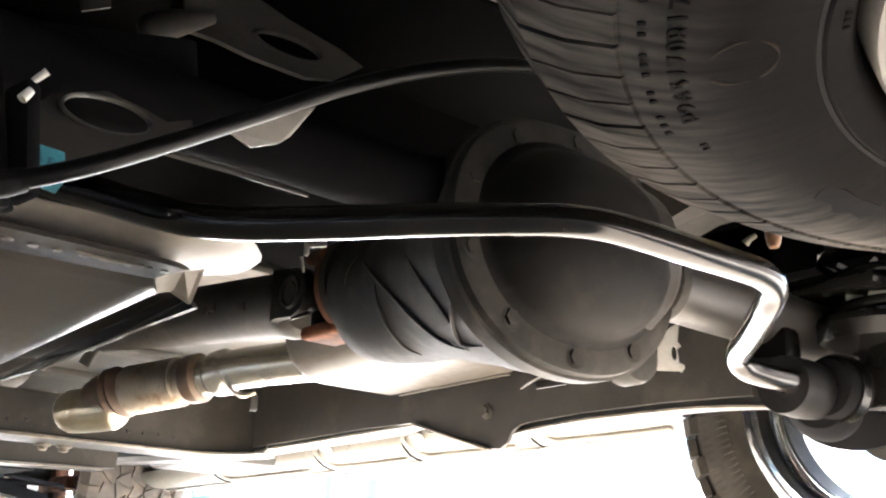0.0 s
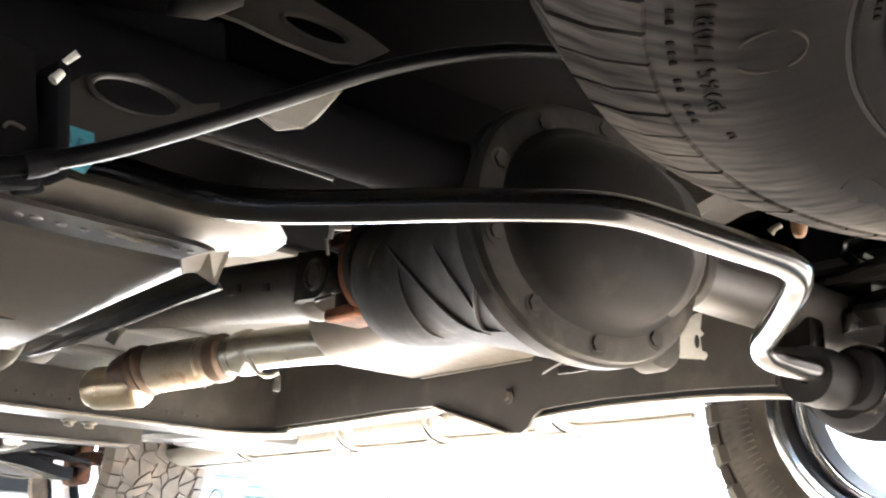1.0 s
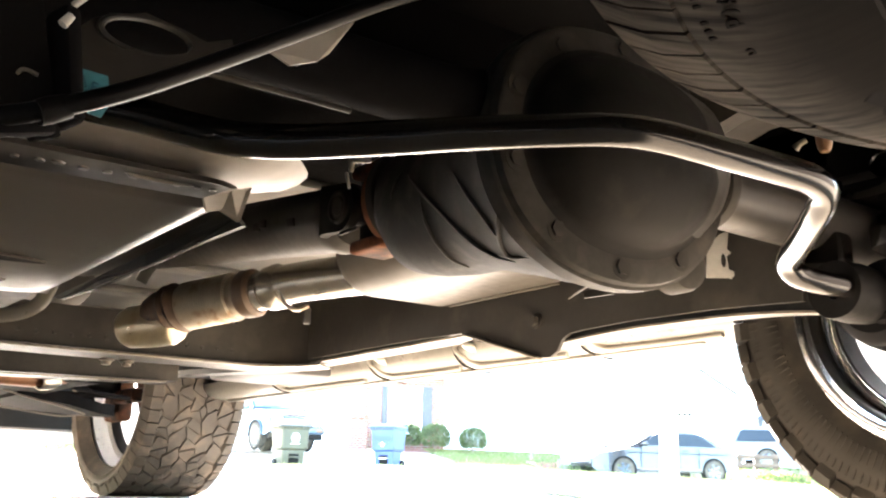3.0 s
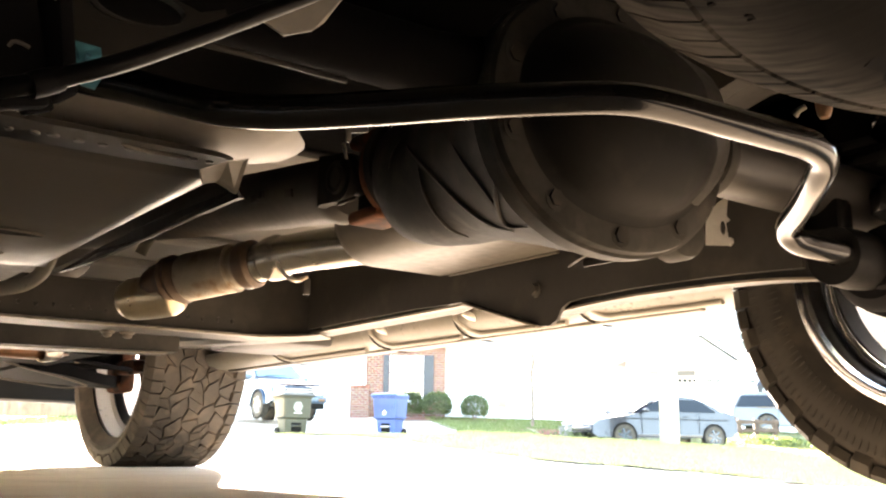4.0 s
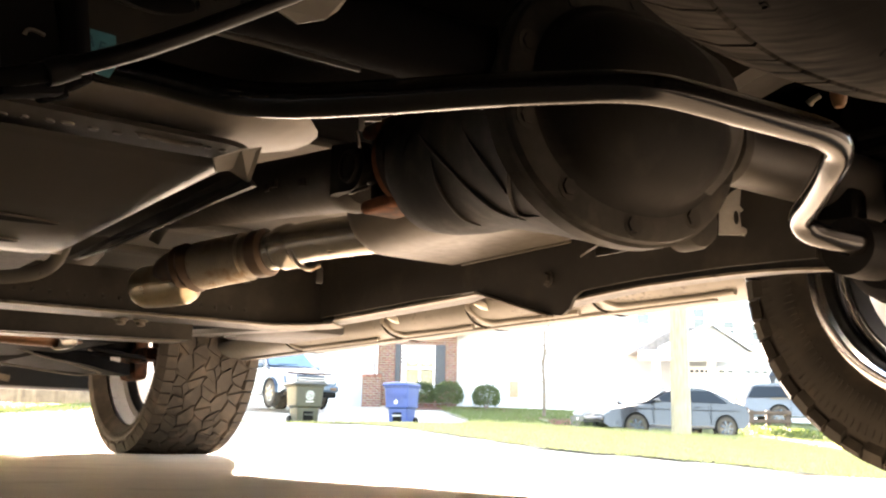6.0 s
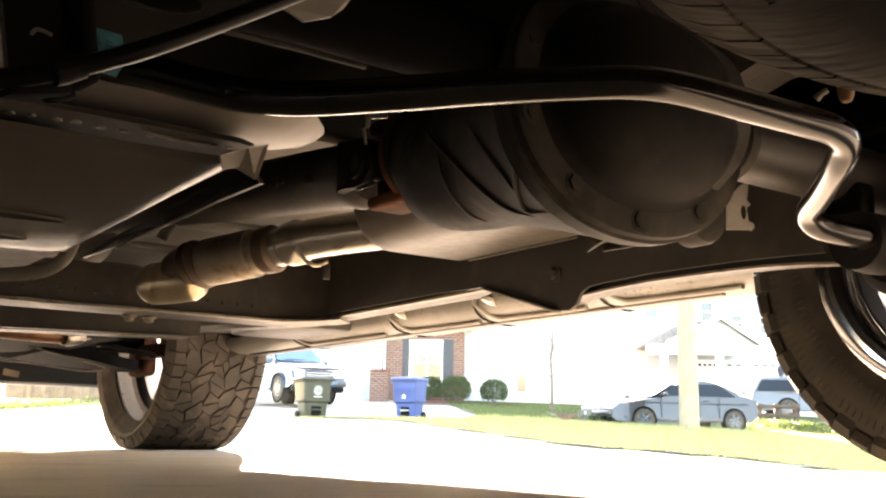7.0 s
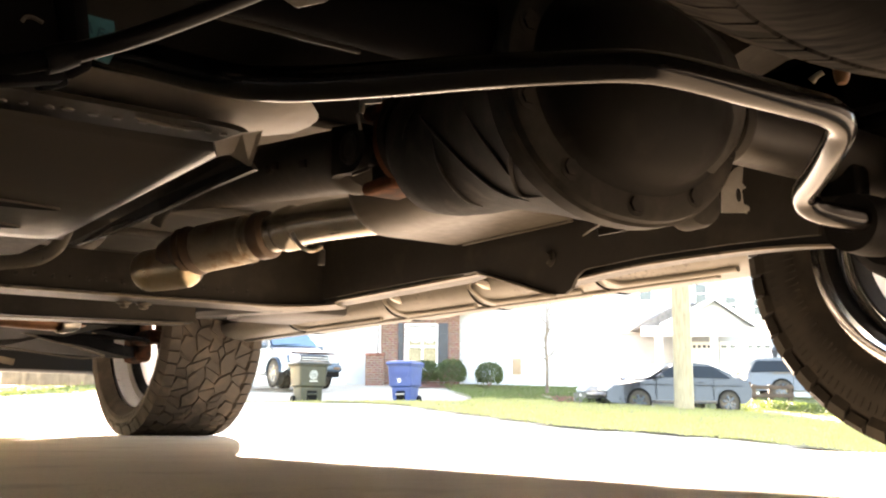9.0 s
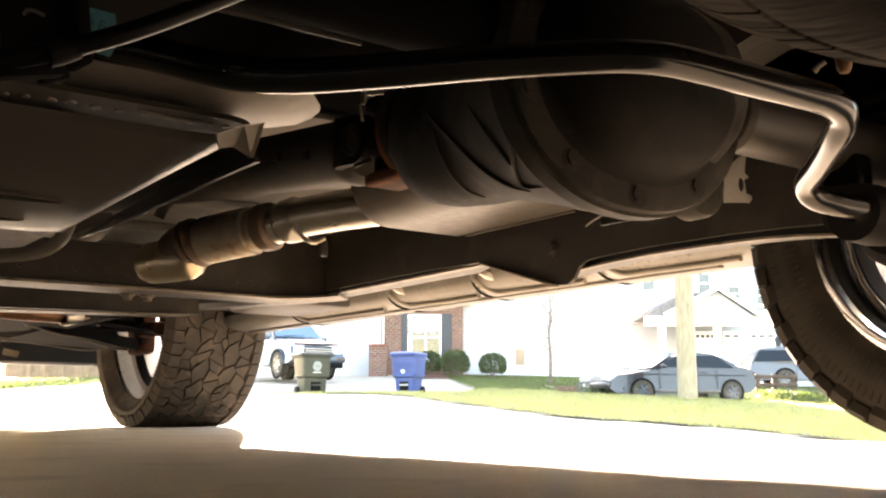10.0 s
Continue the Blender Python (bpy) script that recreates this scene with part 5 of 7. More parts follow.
tagged(part("rounded_tab", tube([TAB0.lerp(TAB1, k) for k in (0, 0.025, 0.08, 0.17, 0.30, 0.45, 0.7, 1.0)], [0.0015, 0.007, 0.0115, 0.0145, 0.0155, 0.0148, 0.0115, 0.007], 24), DUSTPLATE), "grey rounded steel tab under the floor", "tab")
tagged(part("hanger_tab", loft([[Vector(q) + Vector((0, d, 0)) for q in ((-0.412, -0.093, 0.338), (-0.353, -0.097, 0.377), (-0.350, -0.098, 0.376), (-0.364, -0.089, 0.351), (-0.374, -0.091, 0.342), (-0.394, -0.089, 0.334))] for d in (0, 0.002)]), TANK, smooth=False), "pale folded steel tab by the axle", "tab")
shield = thing("heat_shield", "dull black sheet shield in front of the axle", "heat shield", at=(0, 0.3, 0.55))
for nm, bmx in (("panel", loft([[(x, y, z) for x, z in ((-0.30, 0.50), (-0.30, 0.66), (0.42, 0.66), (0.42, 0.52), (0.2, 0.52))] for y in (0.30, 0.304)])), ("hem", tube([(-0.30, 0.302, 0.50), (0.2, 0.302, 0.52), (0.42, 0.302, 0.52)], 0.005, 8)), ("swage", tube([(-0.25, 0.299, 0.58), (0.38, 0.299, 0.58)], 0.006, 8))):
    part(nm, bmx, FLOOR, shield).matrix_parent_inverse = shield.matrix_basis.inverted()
TOWER = [(-0.60, 0.44), (-0.361, 0.502), (-0.356, 0.471), (-0.355, 0.439), (-0.362, 0.425), (-0.389, 0.417), (-0.434, 0.420), (-0.484, 0.413), (-0.60, 0.395)]
tower = loft([[(x * k + cx * (1 - k), y, z * k + cz * (1 - k)) for x, z in TOWER] for cx, cz in ((-0.46, 0.47),) for y, k in ((0.085, 0.94), (0.090, 1.0), (0.20, 1.0))])
tagged(part("spring_tower", tower, MATTE), "dark rounded spring tower under the floor", "spring mount")
fc = plate_y("floor_clip", [(-0.432, 0.200, 0.577), (-0.405, 0.200, 0.593), (-0.401, 0.200, 0.571), (-0.427, 0.200, 0.556)], [oval_px((-0.423, 0.200, 0.576), (-0.409, 0.200, 0.583), 0.004)], 0.2, 0.004, DUSTPLATE, "small dusty steel clip under the floor", "clip", 0.001)
# parts at the right of the axle
tagged(part("brake_line_clip", put(prism([(-0.016, -0.03), (0.014, -0.03), (0.018, -0.024), (0.014, -0.018), (0.012, 0.0), (0.018, 0.004), (0.013, 0.010), (0.016, 0.036), (0.004, 0.030), (-0.014, 0.012)], 0.003, 0, [oval(0.008, -0.006, 0.004, 0.010, 14)]), Matrix.Translation((0.400, 0.177, 0.365)) @ pose(0, 0, 0, 90, 0, -36)), ZINC, smooth=False), "bright zinc notched clip on the axle", "clip")
tagged(part("clip_bolt", put(bolt_mesh(0.004, 0.004), Matrix.Translation((0.414, 0.166, 0.340)) @ pose(0, 0, 0, 90, 0, -36)), ZINC), "small bright bolt head", "bolt")
tagged(part("line_bracket", put(prism([(-0.012, -0.038), (0.010, -0.040), (0.014, -0.030), (0.012, 0.028), (0.004, 0.034), (-0.010, 0.030)], 0.003, 0, [oval(0.0, -0.022, 0.006, 0.011, 14), oval(0.0, 0.014, 0.0035, 0.0035, 10)]), Matrix.Translation((0.541, -0.019, 0.431)) @ pose(0, 0, 0, 90, 0, -36)), ZINC, smooth=False), "zinc slotted bracket for the brake line", "bracket")
tagged(part("line_union", tube([(0.550, -0.037, 0.434), (0.569, -0.067, 0.417)], 0.016, 20), ZINC), "bright brake line union", "union")
tagged(part("brake_line", tube(smooth_path([(0.533, -0.007, 0.473), (0.534, -0.023, 0.462), (0.541, -0.036, 0.461), (0.545, -0.054, 0.475)], 5), 0.0032, 10), ZINC), "thin steel brake line", "pipe")
tagged(part("wiring_tab", tube([(0.097, -0.149, 0.366), (0.098, -0.153, 0.370), (0.101, -0.159, 0.373)], [0.004, 0.003, 0.0025], 10), CREAM), "pale plastic tie end", "clip")
tagged(part("bump_stop", lathe([(0, 0), (0.008, 0.001), (0.012, 0.008), (0.014, 0.02), (0.015, 0.05), (0, 0.05)], 20), AMBER), "amber rubber bump stop", "bump stop").matrix_basis = Matrix.Translation((0.145, -0.150, 0.373)) @ Matrix.Scale(0.55, 4)
coil_seat = (part("spring_cup", join(put(lathe([(0.03, 0), (0.075, 0.01), (0.085, 0.03), (0.08, 0.04), (0.03, 0.03)], 36, True), pose(0.585, -0.02, 0.36))), BLACK, None, "black pressed cup"))
coil = []
for k in range(120):
    a = 2 * math.pi * k / 20
    coil.append((0.585 + 0.06 * math.cos(a), -0.02 + 0.06 * math.sin(a), 0.39 + 0.044 * k / 20))
coil_spring = tagged(part("coil_spring", tube(coil, 0.008, 10), BLACK), "black coil spring on its pressed cup", "spring")
coil_seat.parent = coil_spring
tagged(part("shock_absorber", join(tube([(0.575, -0.09, 0.30), (0.56, -0.11, 0.58)], 0.026, 24), tube([(0.575, -0.09, 0.27), (0.575, -0.09, 0.31)], 0.018, 16)), BLACK), "black shock absorber by the wheel", "shock absorber")
tagged(part("axle_boot", put(lathe([(0.02, -0.04), (0.036, -0.04), (0.045, -0.028), (0.047, 0.0), (0.045, 0.025), (0.034, 0.04), (0.02, 0.04)], 32, True), Matrix.Translation((0.527, 0.028, 0.289)) @ pose(0, 0, 0, 0, 90, 20)), MATTE), "black rubber-bushed axle bracket end", "bushing")

clip = thing("heat_clip", "small twisted bright steel clip by the muffler", "clip", at=(0.212, 0.268, 0.309))
o = part("clip_body", tube([(0.234, 0.291, 0.302), (0.234, 0.275, 0.308), (0.235, 0.259, 0.313), (0.237, 0.241, 0.315)], [0.0010, 0.0018, 0.0016, 0.0008], 8, flat=(1.6, 0.5)), DUSTPLATE, clip)
o.matrix_parent_inverse = clip.matrix_basis.inverted()
o = part("clip_tab", strip((0.226, 0.256, 0.301), (0.252, 0.227, 0.307), 0.010, 0.003), DUSTY, clip)
o.matrix_parent_inverse = clip.matrix_basis.inverted()
lug = thing("pinion_bracket", "small pale steel angle bracket above the joint", "bracket", at=(-0.194, 0.139, 0.364))
for nm, bmx in (("bracket_leg", strip((-0.203, 0.144, 0.366), (-0.185, 0.132, 0.367), 0.008, 0.004)), ("bracket_leg", strip((-0.200, 0.142, 0.367), (-0.199, 0.146, 0.354), 0.006, 0.004)), ("bracket_edge", strip((-0.202, 0.149, 0.354), (-0.197, 0.151, 0.339), 0.0025, 0.003))):
    o = part(nm, bmx, TANK, lug)
    o.matrix_parent_inverse = lug.matrix_basis.inverted()

# ---- front suspension ----
susp = thing("front_suspension", "black front suspension arms, tie rod and steering links", "suspension", at=(0.5, 3.2, 0.35))


def upart(name, bm, material, label=""):
    ob = part(name, bm, material, susp, label)
    ob.matrix_parent_inverse = susp.matrix_basis.inverted()
    return ob


def rod(a, b, r, seg=12):
    return tube([Vector(a), Vector(b)], r, seg)


upart("lower_arm", loft([[(x, y0, z), (x, y1, z), (x, y1, z + 0.04), (x, y0, z + 0.04)] for x, y0, y1, z in ((0.20, 2.80, 3.45, 0.32), (0.38, 2.88, 3.32, 0.305), (0.54, 3.02, 3.22, 0.29), (0.62, 3.08, 3.18, 0.285))]), MATTE, "black lower control arm")
upart("drive_axle", rod((0.10, 3.15, 0.41), (0.68, 3.15, 0.42), 0.022, 20), MATTE, "black drive axle")
upart("axle_boot", tube([(0.48, 3.15, 0.417), (0.52, 3.15, 0.417), (0.58, 3.15, 0.418), (0.63, 3.15, 0.418)], [0.026, 0.04, 0.055, 0.055], 24), PLASTIC, "black rubber boot")
upart("tie_rod", rod((0.05, 2.90, 0.345), (0.63, 2.94, 0.345), 0.008), MATTE, "dark steel tie rod")
upart("tie_rod_end", put(lathe([(0, -0.02), (0.016, -0.018), (0.020, 0), (0.016, 0.018), (0, 0.02)], 16), pose(0.63, 2.94, 0.345)), BLACK)
upart("steering_knuckle", join(span(0.63, 0.69, 3.07, 3.24, 0.27, 0.62, 0.02), span(0.61, 0.67, 2.90, 3.09, 0.33, 0.38, 0.015)), DARKRUST, "dark rusty steering knuckle")
upart("front_shock", rod((0.54, 3.15, 0.32), (0.46, 3.15, 0.80), 0.03, 20), MATTE)
upart("sway_link", rod((0.34, 2.68, 0.345), (0.60, 2.88, 0.335), 0.007), MATTE)
upart("skid_plate", loft([[(-0.45, y, z), (0.30, y, z), (0.33, y, z + 0.03), (-0.48, y, z + 0.03)] for y, z in ((2.30, 0.33), (2.6, 0.335), (3.0, 0.33), (3.6, 0.36), (4.0, 0.44))]), MATTE, "dark brown skid plate")
upart("oil_pan", loft([ring_xz(y, r, 0.42, 20, 1.6) for y, r in ((2.45, 0.02), (2.46, 0.08), (2.9, 0.09), (3.1, 0.05))]), DUSTY)
upart("cross_pipe", tube(smooth_path([(-0.35, 2.35, 0.36), (-0.05, 2.30, 0.335), (0.08, 2.30, 0.33), (0.16, 2.33, 0.335), (0.24, 2.4, 0.36)], 6), 0.024, 16), BROWNPIPE, "brown heat-tinted exhaust crossover")
upart("pipe_flange", put(lathe([(0.020, -0.034), (0.027, -0.032), (0.029, -0.02), (0.029, 0.02), (0.026, 0.030), (0.020, 0.034)], 28, True), pose(0.150, 2.30, 0.331, 0, 78, 25)), ALUM, "bright round pipe flange")
for run in (((0.134, 2.78, 0.337), (0.224, 2.78, 0.315), (0.32, 2.78, 0.295), (0.416, 2.78, 0.27)), ((0.021, 2.76, 0.296), (0.067, 2.76, 0.287), (0.223, 2.76, 0.268), (0.336, 2.76, 0.258), (0.41, 2.76, 0.267))):
    upart("cable", tube(smooth_path(list(run), 6), 0.0026, 8), CREAM, "thin pale cable")
upart("tag", put(box(0.062, 0.002, 0.026, (0, 0, 0)), Matrix.Translation((0.297, 3.610, 0.286)) @ pose(0, 0, 0, 0, 12, -30)), CREAM, "pale paper tag")

# ---- across the street ----
TURN = Matrix(((ACROSS.x, AWAY.x, 0, 0), (ACROSS.y, AWAY.y, 0, 0), (0, 0, 1, 0), (0, 0, 0, 1)))  # u, v, z to the world


def site(u, v, z=None, turn=0.0):
    """The frame of a thing across the street, its x along the houses, turned about z."""
    p = spot(u, v, z)
    return Matrix.Translation(p) @ TURN @ pose(0, 0, 0, 0, 0, turn)


def brick_material(name, scale=1.0):
    m = bpy.data.materials.new(name)
    m.use_nodes = True
    n, l = m.node_tree.nodes, m.node_tree.links
    b = n["Principled BSDF"]
    co = n.new("ShaderNodeTexCoord")
    sep, com = n.new("ShaderNodeSeparateXYZ"), n.new("ShaderNodeCombineXYZ")
    l.new(co.outputs["Object"], sep.inputs[0])
    add = n.new("ShaderNodeMath")
    add.operation = "ADD"
    l.new(sep.outputs["X"], add.inputs[0]), l.new(sep.outputs["Y"], add.inputs[1])
    l.new(add.outputs[0], com.inputs["X"]), l.new(sep.outputs["Z"], com.inputs["Y"])
    t = n.new("ShaderNodeTexBrick")
    t.inputs["Scale"].default_value = 1.0
    t.inputs["Brick Width"].default_value, t.inputs["Row Height"].default_value = 0.225, 0.085
    t.inputs["Mortar Size"].default_value, t.inputs["Bias"].default_value = 0.012, -0.1
    t.inputs["Color1"].default_value, t.inputs["Color2"].default_value = (0.13, 0.045, 0.030, 1), (0.20, 0.078, 0.052, 1)
    t.inputs["Mortar"].default_value = (0.27, 0.24, 0.20, 1)
    l.new(com.outputs[0], t.inputs["Vector"])
    nz = n.new("ShaderNodeTexNoise")
    nz.inputs["Scale"].default_value = 9
    l.new(co.outputs["Object"], nz.inputs["Vector"])
    mx = n.new("ShaderNodeMix")
    mx.data_type, mx.blend_type = "RGBA", "OVERLAY"
    mx.inputs["Factor"].default_value = 0.35
    l.new(t.outputs["Color"], mx.inputs["A"]), l.new(nz.outputs["Color"], mx.inputs["B"])
    l.new(mx.outputs["Result"], b.inputs["Base Color"])
    b.inputs["Roughness"].default_value = 0.88
    bp = n.new("ShaderNodeBump")
    bp.inputs["Strength"].default_value, bp.inputs["Distance"].default_value = 0.6, 0.01
    bp.invert = True
    l.new(t.outputs["Fac"], bp.inputs["Height"])
    l.new(bp.outputs[0], b.inputs["Normal"])
    return m


BRICKWALL = brick_material("brickwork")
TINT = mat("tinted_car_glass", (0.012, 0.016, 0.020), 0.12, 0.0, 0.1, 2, 20, 0.0, spec=0.25)


def leaf_material(name, color, share):
    m = mat(name, color, 0.6, 0.0, 0.35, 2.0, 25, 0.0)
    n, l = m.node_tree.nodes, m.node_tree.links
    b, out = n["Principled BSDF"], n["Material Output"]
    tr, mx = n.new("ShaderNodeBsdfTranslucent"), n.new("ShaderNodeMixShader")
    tr.inputs["Color"].default_value = (color[0] * 1.9, color[1] * 1.9, color[2] * 1.2, 1)
    mx.inputs[0].default_value = share
    l.new(b.outputs[0], mx.inputs[1]), l.new(tr.outputs[0], mx.inputs[2])
    l.new(mx.outputs[0], out.inputs["Surface"])
    return m


# verge blades paler than the lawn's: sunlight is put into their colour
GRASS = leaf_material("sun_paled_grass", (0.27, 0.268, 0.145), 0.6)
SHRUB = leaf_material("shrub_leaves", (0.06, 0.085, 0.03), 0.3)


def wheelie_bin(name, m, material, label, mark):
    root = thing(name, label, "rubbish bin", "bins at the kerb")
    root.matrix_basis = m
    def sq(w, d, z, y=0.0, r=0.05):
        return rrect(-w / 2, w / 2, y - d / 2, y + d / 2, r, z, 4)
    shell = part("tub", loft([sq(0.44, 0.48, 0.0), sq(0.46, 0.50, 0.03), sq(0.50, 0.54, 0.42), sq(0.58, 0.64, 0.46), sq(0.62, 0.72, 0.92), sq(0.66, 0.76, 0.93), sq(0.66, 0.76, 0.96)]), material, root)
    lw = 1.14 if mark == "round" else 1.0  # one lid overhangs its tub
    part("lid", loft([sq(0.68 * lw, 0.80, 0.962, -0.02), sq(0.70 * lw, 0.82, 0.985, -0.02), sq(0.64 * lw, 0.74, 1.035, -0.01), sq(0.40 * lw, 0.50, 1.06)]), material, root)
    if mark != "round":
        part("front_shoulder", loft([sq(0.50, 0.03, 0.78, -0.36, 0.01), sq(0.40, 0.04, 0.66, -0.34, 0.01)]), material, shell)
    part("lift_pocket", span(-0.11, 0.11, -0.275, -0.25, 0.12, 0.34, 0.01), GROOVE, shell, "dark lift pocket")
    part("lift_bar", put(lathe([(0.018, -0.11), (0.018, 0.11)], 12), pose(0, -0.285, 0.26, 0, 90, 0)), ZINC if mark == "star" else material, shell)
    for s in (-1, 1):
        part("wheel", put(lathe([(0, -0.03), (0.11, -0.03), (0.12, -0.02), (0.12, 0.02), (0.11, 0.03), (0, 0.03)], 24), pose(s * 0.25, 0.26, 0.12, 0, 90, 0)), PLASTIC, root)
        part("side_rib", span(s * 0.30 - 0.012, s * 0.30 + 0.012, -0.28, 0.28, 0.47, 0.50, 0.006), material, shell)
    part("handle", tube(smooth_path([(-0.26, 0.40, 0.93), (-0.24, 0.47, 0.95), (0.24, 0.47, 0.95), (0.26, 0.40, 0.93)], 4), 0.018, 10), material, root)
    if mark == "round":
        part("emblem", put(prism(oval(0, 0, 0.10, 0.12, 24), 0.006), pose(0.0, -0.346, 0.72, 95, 0, 0)), BOARD_PALE, shell, "pale round emblem")
        part("text_bar", span(-0.09, 0.09, -0.340, -0.331, 0.56, 0.575), TRIM, shell)
    else:
        pts = [((0.07 if k % 2 == 0 else 0.03) * math.sin(math.pi * k / 5), (0.07 if k % 2 == 0 else 0.03) * math.cos(math.pi * k / 5)) for k in range(10)]
        part("emblem", put(prism(pts, 0.006), pose(0.0, -0.35, 0.58, 86, 0, 0)), TRIM, shell, "small white star emblem")
        part("emblem", put(prism([(a * 1.6, b * 1.6) for a, b in pts], 0.006), pose(-0.318, -0.05, 0.66, 90, 0, -90)), TRIM, shell, "large white star emblem")
    return root


def car(name, m, paint, label, L, W, H, profile, glass, wheel_r, wb, pane=None):
    """A car along +x, built from its side outline; glass: (x0, x1, z0, z1) side windows; the nose is at +x."""
    root = thing(name, label, "car", "cars across the street")
    root.matrix_basis = m
    rings = []
    nside = 7
    belt = H * 0.58
    for k in range(nside):
        y = -W / 2 + W * k / (nside - 1)
        e = abs(2 * k / (nside - 1) - 1)
        rings.append([(x * (1 - 0.015 * e * e), y * (1.0 if z < belt else 1 - 0.22 * (z - belt) / (H - belt)), z - (0.03 * e**3 if z > 0.4 else 0)) for x, z in profile])
    bd = part("body", loft(rings), paint, root)
    xs = [-wb / 2, wb / 2]
    for x in xs:
        for s in (-1, 1):
            w = part("wheel", put(lathe([(wheel_r * 0.62, -0.11), (wheel_r * 0.95, -0.11), (wheel_r, -0.07), (wheel_r, 0.07), (wheel_r * 0.95, 0.11), (wheel_r * 0.62, 0.11)], 32, True), pose(x, s * (W / 2 - 0.10), wheel_r, 90, 0, 0)), RUBBER, root, "black car tyre")
            part("rim", put(lathe([(0, -0.115), (wheel_r * 0.15, -0.12), (wheel_r * 0.5, -0.10), (wheel_r * 0.66, -0.115), (wheel_r * 0.66, 0.115), (wheel_r * 0.5, 0.10), (wheel_r * 0.15, 0.12), (0, 0.115)], 24), pose(x, s * (W / 2 - 0.10), wheel_r, 90, 0, 0)), DARKCAR, w)
            for q in range(6):
                part("spoke", put(box(wheel_r * 0.56, wheel_r * 0.16, 0.25, (wheel_r * 0.36, 0, 0), 0.01), pose(x, s * (W / 2 - 0.10), wheel_r, 90, 0, 0) @ pose(0, 0, 0, 0, 0, 60 * q + 15)), SILVER, w)
            part("wheel_arch", put(lathe([(wheel_r * 1.04, -0.004), (wheel_r * 1.16, -0.004), (wheel_r * 1.16, 0.004), (wheel_r * 1.04, 0.004)], 32, True), pose(x, s * (W / 2 + 0.002), wheel_r, 90, 0, 0)), PLASTIC, bd)
            part("arch_well", put(lathe([(0, -0.003), (wheel_r * 1.10, -0.003), (wheel_r * 1.10, 0.003), (0, 0.003)], 32), pose(x, s * (W / 2 - 0.001), wheel_r, 90, 0, 0)), GROOVE, bd)
    for x0, x1, z0, z1, x2, x3 in glass:
        for s in (-1, 1):
            y0, y1 = W / 2 * (1 - 0.22 * max(0, z0 - belt) / (H - belt)) + 0.004, W / 2 * (1 - 0.22 * (z1 - belt) / (H - belt)) + 0.004
            bm = bmesh.new()
            vs = [bm.verts.new(q) for q in ((x0, s * y0, z0), (x1, s * y0, z0), (x3, s * y1, z1), (x2, s * y1, z1))]
            bm.faces.new(vs if s < 0 else vs[::-1])
            r = bmesh.ops.extrude_face_region(bm, geom=bm.faces[:])
            bmesh.ops.translate(bm, vec=(0, s * 0.006, 0), verts=[v for v in r["geom"] if isinstance(v, bmesh.types.BMVert)])
            part("side_window", bm, pane or TINT, bd, "tinted glass", smooth=False)
    return root, bd


def screen(bd, a, b, w0, w1, lift=0.012, name="windscreen"):
    """A sloped pane between the heights a and b, (x, z) each."""
    d = Vector((b[0] - a[0], 0, b[1] - a[1]))
    nrm = Vector((d.z, 0, -d.x)).normalized()
    if nrm.z < 0:
        nrm = -nrm
    bm = bmesh.new()
    vs = [bm.verts.new(Vector(q) + nrm * lift) for q in ((a[0], -w0, a[1]), (a[0], w0, a[1]), (b[0], w1, b[1]), (b[0], -w1, b[1]))]
    bm.faces.new(vs)
    r = bmesh.ops.extrude_face_region(bm, geom=bm.faces[:])
    bmesh.ops.translate(bm, vec=nrm * 0.006, verts=[v for v in r["geom"] if isinstance(v, bmesh.types.BMVert)])
    return part(name, bm, SCREEN, bd, "glass coloured blue for the sky's reflection", smooth=False)


# the verge and lawns: turf over the ground, blades on it
def in_lawn(x, y):
    """True on the turf: beyond the kerb that slants along the street, off the drive of the brick house."""
    p = Vector((x, y)) - EYE
    u, v = p.dot(ACROSS), p.dot(AWAY)
    kerb = 33.8 - 1.3 * (u + 11.8) if u < -7.2 else 27.0 if u < -4.8 else 23.6 - 0.88 * (u + 0.94) if u < -0.94 else 23.6 - 2.75 * (u + 0.94) if u < 1.9 else 15.8 - 0.55 * (u - 1.9) if u < 4.1 else 14.6 - 2.1 * (u - 4.1)
    if v < max(9.0, kerb) or v > (46 if u > -7.2 else 80):
        return False
    return not (-7.2 < u < 0.9 - 0.12 * (v - 29) and v > 28.6 and v < 39)


turf = sheet("lawn", -8, 52, -4, 80, 0.55, 0.03, GRASS_GROUND, "sunlit green lawn and verge", in_lawn, "lawn")
